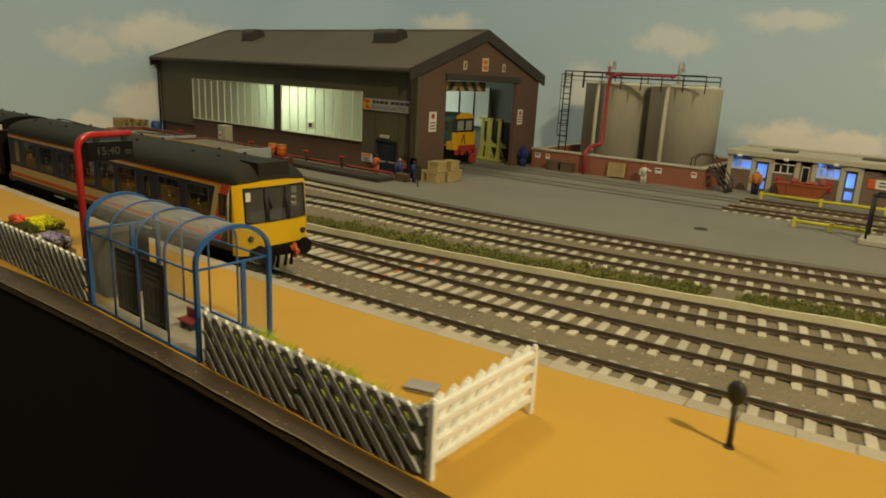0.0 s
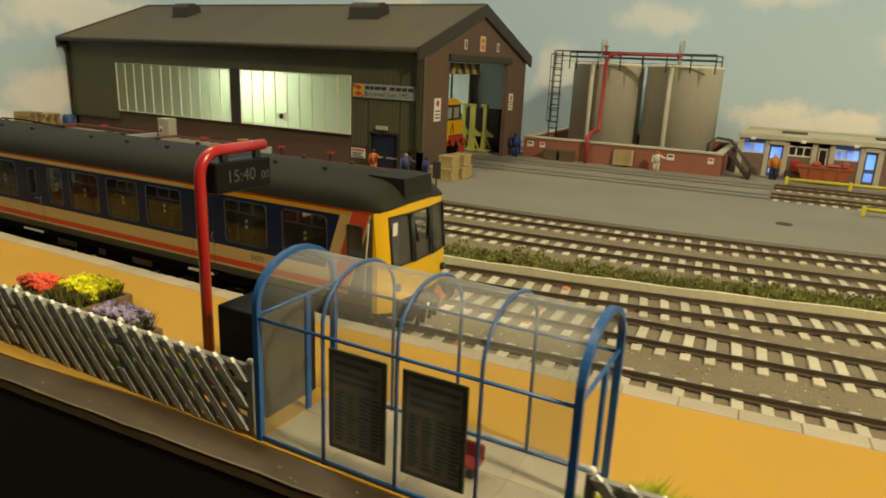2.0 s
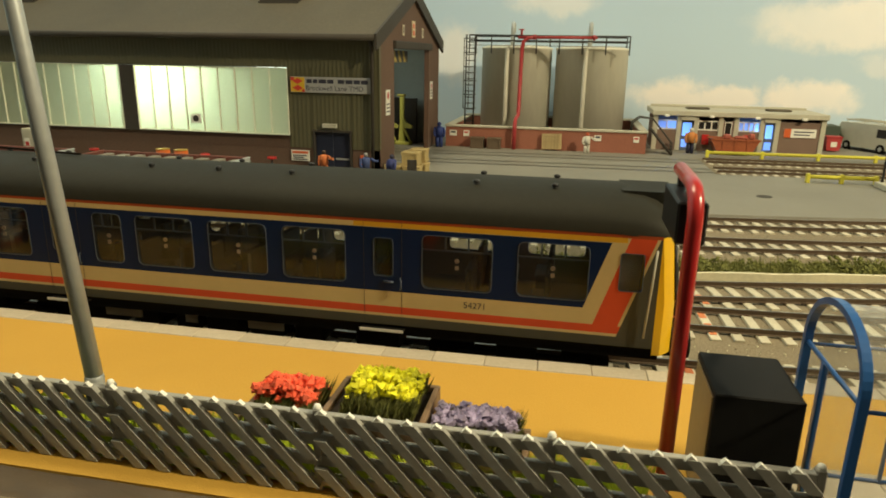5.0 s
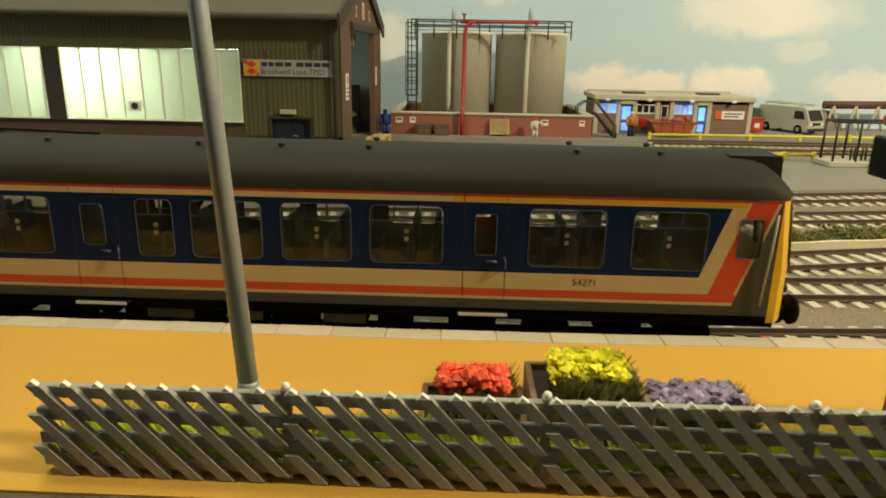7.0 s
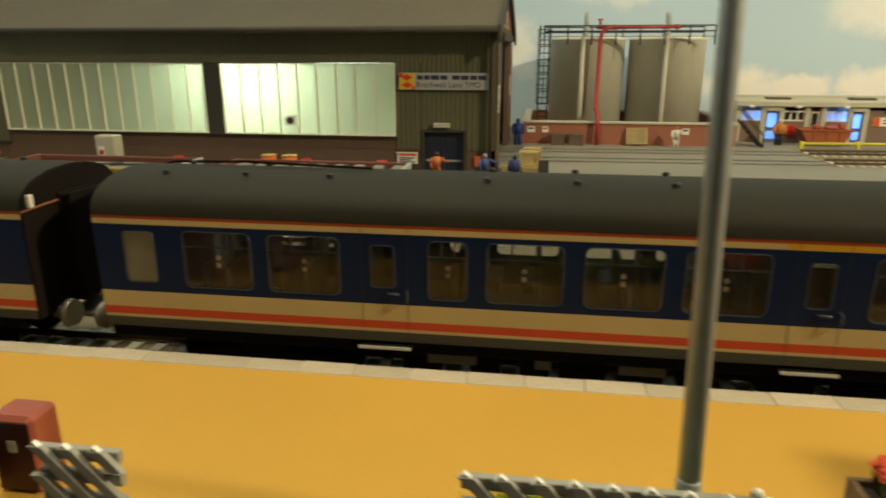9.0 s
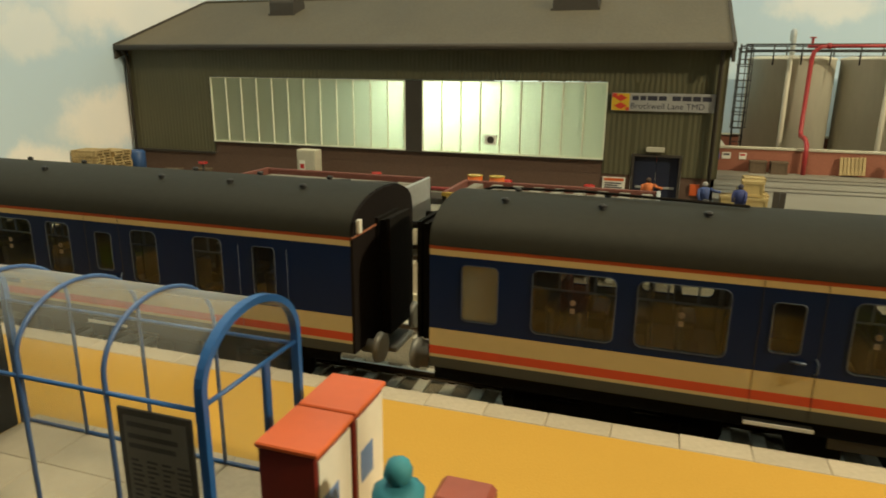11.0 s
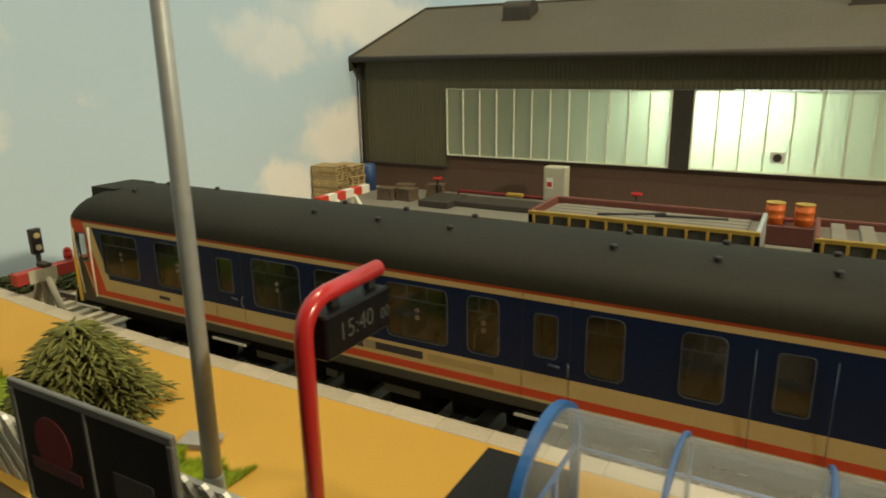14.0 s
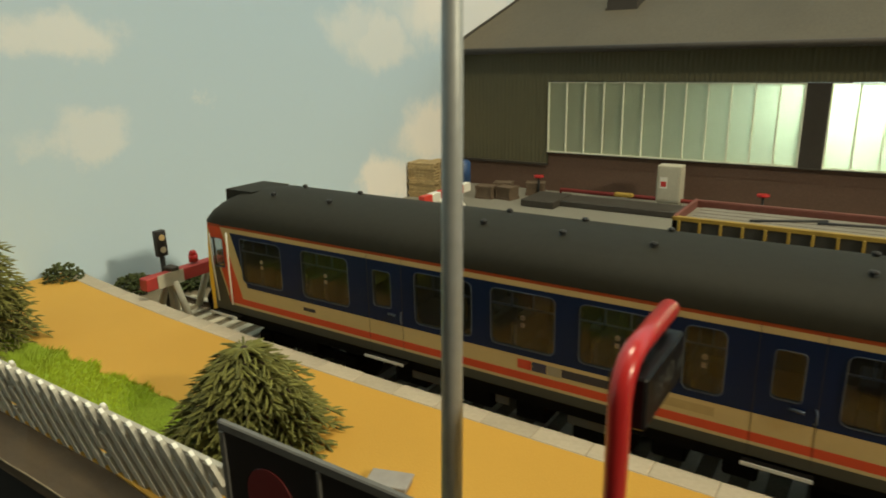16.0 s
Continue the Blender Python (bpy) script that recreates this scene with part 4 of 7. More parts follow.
car_b = railcar((CAR_B, 17.35, 0), -1, holes_b, doors_b, "second diesel railcar in blue with cream and red stripes", [q - CAR_B for q in (-66.3, -64.1, -59.2, -57.2, -55.2, -51.4, -49.4, -47.4)], 11.45)

# lamp iron, roof cable and couplers between the cars
part("lamp_iron", Mesh().rbox(11.5, 11.6, -1.62, -1.48, 4.2, 4.5, 0.015), M_WHITE, car_b, "small white lamp bracket")
part("rain_strip", Mesh().tube([(11.49, -1.82, 4.14), (11.53, -1.2, 4.17), (11.53, 0.6, 4.22)], 0.03, 5), mat("rain_strip_brown", (0.26, 0.09, 0.04), 0.6), car_b)
part("roof_cable", Mesh().tube([(-11.4, 0.9, 4.72), (-10.6, 0.75, 4.98), (-8.4, 0.35, 5.08), (-5.2, 0.1, 5.03)], 0.035, 6), M_UNDER, car_a, "thin black cable lying on the roof")
M_COUPLER = mat("coupler_alloy", (0.36, 0.35, 0.31), 0.45, 0.4, 600, 0.2, 0.2)
for car_, s_ in ((car_a, -1), (car_b, 1)):
    for y_ in (-1.12, 1.12):
        part("buffer", Mesh().tube([(s_ * 11.4, y_, 1.42), (s_ * 11.75, y_, 1.42), (s_ * 11.76, y_, 1.42), (s_ * 11.9, y_, 1.42)], [0.16, 0.16, 0.36, 0.33], 14), M_COUPLER, car_, "pale metal buffer")
part("coupler_bar", Mesh().rbox(-12.1, -11.0, -0.25, 0.25, 1.05, 1.2, 0.03).rbox(-11.9, -11.5, -1.2, -0.5, 1.1, 1.5, 0.04), M_COUPLER, car_a, "pale metal coupling bar")
part("coupler_bar", Mesh().rbox(11.2, 12.0, -0.6, 0.6, 1.08, 1.22, 0.03), M_COUPLER, car_b, "pale metal coupling bar")
part("door_pillar", Mesh().tube([(-67.2 - CAR_B, -HALF - 0.03, 3.95), (-67.22 - CAR_B, -HALF - 0.05, 2.9), (-67.25 - CAR_B, -HALF - 0.03, 1.72)], 0.03, 6), M_WHITE, car_b, "white grab rail beside the cab door")
part("cab_footboard", Mesh().rbox(-68.15 - CAR_B, -66.95 - CAR_B, -1.97, -1.55, 1.36, 1.42, 0.012), M_UNDER, car_b)
part("footboard_lip", Mesh().box(-68.15 - CAR_B, -66.95 - CAR_B, -1.995, -1.972, 1.36, 1.43), M_WHITE, car_b, "white edge line")

for x_ in (-48.5, -47.25):
    part("grab_rail", Mesh().tube([(x_ - CAR_B, -HALF - 0.01, 1.75), (x_ - CAR_B, -HALF - 0.03, 2.5), (x_ - CAR_B, -HALF - 0.03, 3.75)], 0.007, 5), M_RIM, car_b, "thin pale grab rail beside the luggage door")

# ---------------------------------------------------------------- tracks
def railway_track(label, fn, x0, x1, sleepers=True, long_from=None, long_to=None, other=None, orange=()):
    tr = thing("railway_track", label, "track", (0, 0, 0), group="station tracks")
    xs = steps(x0, x1, int((x1 - x0) / 1.5))
    for s in (-0.825, 0.825):
        side, head = Mesh(), Mesh()
        v, h = [], []
        for x in xs:
            d = (fn(x + 0.1) - fn(x - 0.1)) / 0.2
            y = fn(x) + s * math.sqrt(1 + d * d)
            v += [(x, y - 0.08, -0.18), (x, y - 0.075, -0.16), (x, y - 0.022, -0.14), (x, y - 0.035, -0.05), (x, y - 0.042, 0.0), (x, y + 0.042, 0.0), (x, y + 0.035, -0.05), (x, y + 0.022, -0.14), (x, y + 0.075, -0.16), (x, y + 0.08, -0.18)]
            h += [(x, y - 0.034, 0.004), (x, y + 0.034, 0.004)]
        k = 10
        side.add(v, [(i * k + j, i * k + k + j, i * k + k + j + 1, i * k + j + 1) for i in range(len(xs) - 1) for j in range(k - 1)])
        side.add(v, [tuple(range(k)), tuple(range(len(v) - k, len(v)))])
        head.add(h, [(2 * i, 2 * i + 2, 2 * i + 3, 2 * i + 1) for i in range(len(xs) - 1)])
        rail = part("rail", side, M_RAIL_SIDE, tr, "rusty brown steel rail")
        part("rail_head", head, M_RAIL_TOP, rail, "worn bright running surface")
    if sleepers:
        short = Mesh().rbox(-0.155, 0.155, -1.42, 1.42, -0.35, -0.18, 0.02).done("sleeper", M_SLEEPER)
        daub = Mesh().box(-0.1, 0.12, -1.1, -0.2, -0.19, -0.172).box(-0.12, 0.1, 0.3, 1.3, -0.19, -0.172).done("paint_mark", M_SLEEPER_O)
        chairs = Mesh()
        x, i = x0 + 0.3, 0
        rnd = random.Random(int(abs(x0 * 10)))
        while x < x1 - 0.2:
            if not (long_from is not None and long_from < x < long_to):
                d = math.degrees(math.atan((fn(x + 0.1) - fn(x - 0.1)) / 0.2))
                near = any(abs(x - o) < 0.36 for o in orange)
                if near:
                    piece("paint_mark", daub, tr, x, fn(x), 0, d)
                piece("sleeper", short, tr, x + rnd.uniform(-0.02, 0.02), fn(x), rnd.uniform(-0.015, 0.01), d + rnd.uniform(-1, 1))
                for s in (-0.825, 0.825):
                    chairs.box(x - 0.09, x + 0.09, fn(x) + s - 0.13, fn(x) + s + 0.13, -0.18, -0.14)
            x += 0.72
            i += 1
        part("rail_chair", chairs, M_RAIL_SIDE, tr, "small dark rail chairs", "stuff")
    return tr


railway_track("platform track with concrete sleepers and rusty rails", track_1, -74.0, 12.0, orange=(-20.6,))
t2 = railway_track("running line with pale concrete sleepers beside the platform track", track_2, -60.0, 12.0, long_from=-40, long_to=-24.5, orange=(-19.4,))
railway_track("diverging line of a turnout with pale concrete sleepers", track_3, -39.0, 12.0, long_from=-40, long_to=-24.5, orange=(-19.0,))
rnd = random.Random(3)
x = -39.8
while x < -24.6:                                    # long timbers under the turnout
    y0, y1 = track_2(x) - 1.5, track_3(x) + 1.5
    part("turnout_sleeper", Mesh().rbox(x - 0.18, x + 0.18, y0, y1, -0.35, -0.18, 0.02), M_SLEEPER, t2)
    x += 0.72
blades = Mesh()
for s, fa in ((0.70, track_2), (-0.70, track_3)):
    xs = steps(-36.0, -27.0, 8)
    v = [(q, fa(q) + s + dy, z) for q in xs for dy, z in ((-0.03, -0.2), (-0.03, -0.01), (0.03, -0.01), (0.03, -0.2))]
    blades.add(v, [(4 * i + j, 4 * i + 4 + j, 4 * i + 5 + j, 4 * i + 1 + j) for i in range(8) for j in range(3)])
part("switch_blade", blades, M_RAIL_SIDE, t2)
railway_track("siding with pale sleepers beside the grass strip", track_4, -74.0, 12.0)
railway_track("siding with pale sleepers beside the concrete yard", track_5, -71.5, 12.0)


# rails sunk flush in the concrete of the yard
def inlaid_track(label, fn, x0, x1):
    tr = thing("inlaid_track", label, "track", (0, 0, 0), group="yard tracks")
    xs = steps(x0, x1, 20)
    for s in (-0.825, 0.825):
        for nm, w, z, m in (("flangeway", 0.15, 0.012, M_SHED_D), ("rail_head", 0.05, 0.03, M_RAIL_TOP)):
            me = Mesh()
            ribbon(me, xs, lambda q: fn(q) + s - w, lambda q: fn(q) + s + w, z)
            part(nm, me, m, tr)


inlaid_track("rails sunk flush in the yard concrete towards the shed door", lambda x: 51.8 + (0.045 * (x + 37) if x > -37 else 0), -58.0, -13.4)
inlaid_track("rails sunk flush in the yard concrete beside the bund", lambda x: 56.6 + (0.04 * (x + 37) if x > -37 else 0), -58.0, -13.6)
right_bed = Mesh()
ribbon(right_bed, steps(-13.8, 30, 12), lambda x: 51.45 + 0.045 * (x + 13.4), lambda x: 59.2 + 0.04 * (x + 13.4), 0.015)
single("track_bed", right_bed, M_BALLAST, "brown ballast bed let into the yard", "ballast", "structure")
for lab_, fn_ in (("ballasted fuelling siding with pale sleepers by the yellow barriers", lambda x: 51.8 + 0.045 * (x + 37)), ("ballasted siding with pale sleepers in front of the hut", lambda x: 56.6 + 0.04 * (x + 37))):
    rt = railway_track(lab_, fn_, -13.6, 24.0)
    rt.location.z += 0.23 * CM

# kerb along the running lines
kerb = Mesh()
xs = steps(-50, 30, 80)
v = []
for x in xs:
    y = track_3(x) + 1.62
    v += [(x, y - 0.09, -0.4), (x, y - 0.07, 0.10 + 0.02 * math.sin(x * 1.7)), (x, y + 0.07, 0.11 + 0.02 * math.sin(x * 1.7)), (x, y + 0.09, -0.4)]
kerb.add(v, [(4 * i + j, 4 * i + 4 + j, 4 * i + 5 + j, 4 * i + 1 + j) for i in range(80) for j in range(3)])
single("kerb", kerb, M_KERB, "low pale concrete kerb beside the running lines", "kerb", "structure")


# ---------------------------------------------------------------- scattered stuff
def scatter(name, spots, sizes, material, label, category, squash=1.0, seed=1, parent=None):
    """Many small uneven lumps in one mesh."""
    r = np.random.RandomState(seed)
    spots = np.asarray(spots, float)
    n = len(spots)
    base = np.array([(1, 0, 0), (-1, 0, 0), (0, 1, 0), (0, -1, 0), (0, 0, 1), (0, 0, -1)], float)
    v = base[None] * r.uniform(0.6, 1.25, (n, 6, 1))
    a = r.uniform(0, math.pi, n)
    c, s = np.cos(a), np.sin(a)
    t = r.uniform(-0.7, 0.7, n)
    ct, st = np.cos(t), np.sin(t)
    x, y, z = v[..., 0], v[..., 1], v[..., 2]
    y, z = y * ct[:, None] - z * st[:, None], y * st[:, None] + z * ct[:, None]
    x, y = x * c[:, None] - y * s[:, None], x * s[:, None] + y * c[:, None]
    sz = np.asarray(sizes, float)[:, None]
    v = np.stack([x * sz, y * sz, z * sz * squash], -1) + spots[:, None]
    f0 = np.array([(0, 2, 4), (2, 1, 4), (1, 3, 4), (3, 0, 4), (2, 0, 5), (1, 2, 5), (3, 1, 5), (0, 3, 5)])
    f = (f0[None] + 6 * np.arange(n)[:, None, None]).reshape(-1, 3)
    me = bpy.data.meshes.new(name)
    me.from_pydata((v.reshape(-1, 3) * CM).tolist(), [], f.tolist())
    me.materials.append(material)
    ob = new(name, me)
    if parent:
        ob.parent = parent
        return tagged(ob, label, "", "", "stuff")
    return tagged(ob, label, category, "", "stuff")


def blades_of(name, spots, heights, material, label, category, lean=0.35, width=0.035, seed=2, parent=None):
    """Many thin grass blades in one mesh."""
    r = np.random.RandomState(seed)
    spots = np.asarray(spots, float)
    n = len(spots)
    a = r.uniform(0, 2 * math.pi, n)
    d = np.stack([np.cos(a), np.sin(a), np.zeros(n)], -1)
    h = np.asarray(heights, float)
    tip = spots + np.stack([r.uniform(-lean, lean, n) * h, r.uniform(-lean, lean, n) * h, h], -1)
    v = np.stack([spots - d * width, spots + d * width, tip], 1).reshape(-1, 3)
    f = np.arange(3 * n).reshape(-1, 3)
    me = bpy.data.meshes.new(name)
    me.from_pydata((v * CM).tolist(), [], f.tolist())
    me.materials.append(material)
    ob = new(name, me)
    if parent:
        ob.parent = parent
        return tagged(ob, label, "", "", "stuff")
    return tagged(ob, label, category, "", "stuff")


r = np.random.RandomState(5)
n = 34000
px = r.uniform(-34, 6, n)
lo = np.array([edge(q) + 0.05 for q in px])
hi = np.array([track_5(q) + 1.6 for q in px])
py = lo + (hi - lo) * r.uniform(0, 1, n)
scatter("ballast_stones", np.stack([px, py, np.full(n, -0.295)], -1), r.uniform(0.03, 0.075, n), M_STONE, "fine brown and grey ballast stones between the sleepers", "ballast", 0.8, 6)

n = 30000
px = r.uniform(-45, 9, n)
off = np.abs(r.normal(0, 0.9, n)) + 1.74
keep = np.array([noise.noise(Vector((q * 0.35, 3.0, 0))) > -0.3 - (0.3 if q < -8 else 0.05) for q in px])
px, off = px[keep], off[keep]
py = np.array([track_3(q) for q in px]) + np.minimum(off, 3.6)
scatter("grass_verge", np.stack([px, py, -0.27 + r.uniform(0, 0.42, len(px)) * np.array([0.6 + 0.9 * abs(noise.noise(Vector((q * 1.1, 9.0, 0)))) * 2 for q in px])], -1), r.uniform(0.035, 0.10, len(px)), M_TUFT, "dark green scrubby grass along the kerb", "grass", 1.1, 7)
blades_of("grass_blades", np.stack([px, py, np.full(len(px), -0.3)], -1), r.uniform(0.25, 0.6, len(px)), M_TUFT, "thin grass blades along the kerb", "grass", 0.5, 0.03, 8)

# dried filler and dirt along the board edge
n = 130
px = r.uniform(-60, -2, n)
share = r.beta(0.7, 1.6, n) * 0.9 + 0.06
py = np.array([board_line(q) + (front(q) - board_line(q)) * u for q, u in zip(px, share)])
scatter("filler_crumbs", np.stack([px, py, 1.055 + share * 0.1], -1), r.uniform(0.012, 0.055, n), mat("filler_pale", (0.24, 0.20, 0.12), 0.9, island=0.5), "crumbs of pale dried filler on the board edge", "debris", 0.4, 61)
n = 160
px = r.uniform(-30, 4, n)
py = np.array([track_1(q) for q in px]) + r.uniform(1.6, 3.0, n)
scatter("pale_chips", np.stack([px, py, np.full(n, -0.24)], -1), r.uniform(0.02, 0.05, n), M_KERB, "small pale stone chips between the lines", "ballast", 0.7, 62)

# ---------------------------------------------------------------- platform edge and lawns
stone = Mesh().rbox(-0.597, 0.597, -0.27, 0.27, -0.13, 0.012, 0.02).done("coping_stone", M_COPING)
x = -75.4
rnd = random.Random(9)
while x < 8:
    d = math.degrees(math.atan((edge(x + 0.3) - edge(x - 0.3)) / 0.6))
    piece("coping_stone", stone, platform, x, edge(x) - 0.25 + rnd.uniform(-0.012, 0.012), 1.2 + rnd.uniform(-0.008, 0.006), d)
    x += 1.2


M_LAWN_BED = mat("turf_mat", (0.28, 0.38, 0.02), 0.95, 0, 1500, 0.4, 1.0, 90, 0.3)


def lawn(x0, x1, y0, y1, label, count, seed, ragged=0.15, tall=0.28, width=0.03):
    r = np.random.RandomState(seed)
    px = r.uniform(x0, x1, count)
    py = r.uniform(0, 1, count)
    wob = np.array([noise.noise(Vector((q * 1.3, seed, 0))) for q in px]) * ragged * 2
    py = y0 + py * (y1 + wob - y0)
    bed = Mesh()
    xs = steps(x0, x1, 40)
    v = []
    for q in xs:
        wq = noise.noise(Vector((q * 1.3, seed, 0))) * ragged * 2
        v += [(q, y0, 1.2), (q, y0 + 0.05, 1.2 + tall * 0.25), (q, y1 + wq - 0.12, 1.2 + tall * 0.25), (q, y1 + wq, 1.2)]
    bed.add(v, [(4 * i + k, 4 * i + 4 + k, 4 * i + 5 + k, 4 * i + 1 + k) for i in range(40) for k in range(3)])
    single("lawn_bed", bed, M_LAWN_BED, label.replace("grass", "turf mat"), "grass", "stuff")
    blades_of("lawn", np.stack([px, py, np.full(count, 1.19)], -1), r.uniform(0.35 * tall, tall, count), M_LAWN, label, "grass", 0.6, width, seed)


lawn(-76.5, -62.6, 9.5, 11.5, "bright green static grass behind the white fence", 20000, 21, 0.15, 0.2, 0.02)
lawn(-58.9, -56.7, 9.5, 11.25, "bright green grass round the lamp post", 8000, 22, 0.4, 0.2, 0.02)
lawn(-34.4, -22.6, 9.45, 9.85, "bright green grass strip along the lattice fence", 16000, 23, 0.2, 0.8, 0.045)
lawn(-13.8, -7.0, 9.45, 10.15, "bright green grass behind the lattice fence", 14000, 24, 0.3, 0.9, 0.045)


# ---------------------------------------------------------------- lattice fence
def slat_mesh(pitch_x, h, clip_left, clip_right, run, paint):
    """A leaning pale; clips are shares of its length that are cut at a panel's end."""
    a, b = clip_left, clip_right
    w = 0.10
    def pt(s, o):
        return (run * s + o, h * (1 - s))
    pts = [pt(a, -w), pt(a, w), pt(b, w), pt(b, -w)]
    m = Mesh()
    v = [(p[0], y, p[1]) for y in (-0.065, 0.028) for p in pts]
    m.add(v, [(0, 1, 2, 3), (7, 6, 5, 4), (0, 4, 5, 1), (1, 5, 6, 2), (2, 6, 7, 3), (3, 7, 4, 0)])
    # white tip: the lit top edge put into the colour
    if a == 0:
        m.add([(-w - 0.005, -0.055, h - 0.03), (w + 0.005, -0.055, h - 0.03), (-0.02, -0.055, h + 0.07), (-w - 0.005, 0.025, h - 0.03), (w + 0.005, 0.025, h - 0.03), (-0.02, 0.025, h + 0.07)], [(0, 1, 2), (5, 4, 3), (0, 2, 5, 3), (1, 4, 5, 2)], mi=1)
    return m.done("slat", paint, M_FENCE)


# same white plastic again, with a lighter shade painted in
M_FENCE_HALF = mat("fence_half_shade", (0.46, 0.44, 0.37), 0.6, 0, 500, 0.14, 0.1, 90, 0.2)
PANEL, FH, PITCH, RUN = 3.6, 1.40, 0.45, 1.26
SLATS = {}


def fence(label, place, panels, rz=0.0, last_post=True, paint=M_FENCE_SHADE, rail_h=0.095, lift=0.0, first_post=True, width=PANEL):
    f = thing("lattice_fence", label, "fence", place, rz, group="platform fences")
    # white ball: lit post top put into the colour
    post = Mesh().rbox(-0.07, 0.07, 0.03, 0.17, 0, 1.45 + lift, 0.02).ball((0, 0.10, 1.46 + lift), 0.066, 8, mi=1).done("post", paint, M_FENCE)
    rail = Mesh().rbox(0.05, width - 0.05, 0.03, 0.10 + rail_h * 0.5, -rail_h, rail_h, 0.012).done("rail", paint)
    for p in range(panels):
        o = p * width
        if p or first_post:
            piece("post", post, f, o, 0, 0)
        for z in (0.2, 0.56, 0.93, 1.29):
            piece("rail", rail, f, o, 0, z + lift)
        k = -2
        while True:
            x = 0.12 + k * PITCH
            if x > width - 0.15:
                break
            a = max(0.0, (0.08 - x) / RUN)
            b = min(1.0, (width - 0.06 - x) / RUN)
            k += 1
            if b - a < 0.12:
                continue
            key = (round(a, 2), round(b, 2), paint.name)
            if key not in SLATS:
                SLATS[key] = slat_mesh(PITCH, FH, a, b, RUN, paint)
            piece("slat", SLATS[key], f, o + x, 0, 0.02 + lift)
    if last_post:
        piece("post", post, f, panels * width, 0, 0)
    return f


# grey paints carry shade; the cross panel stays white as the lit one
fence("white lattice fence panels along the platform back, shade painted grey", (-34.74, 9.3, 1.2), 4, first_post=False)
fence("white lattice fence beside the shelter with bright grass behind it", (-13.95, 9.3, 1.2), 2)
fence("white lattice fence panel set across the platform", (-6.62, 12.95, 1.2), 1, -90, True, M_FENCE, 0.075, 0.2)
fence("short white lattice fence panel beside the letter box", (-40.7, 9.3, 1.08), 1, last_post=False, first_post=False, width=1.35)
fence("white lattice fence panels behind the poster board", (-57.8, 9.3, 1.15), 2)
fence("white lattice fence along the bright lawn", (-74.2, 9.2, 1.0), 4, paint=M_FENCE_HALF)


# ---------------------------------------------------------------- glazed shelters
M_RIBC = mat("milky_blue_plastic", (0.06, 0.13, 0.32), 0.35, 0, 300, 0.1)


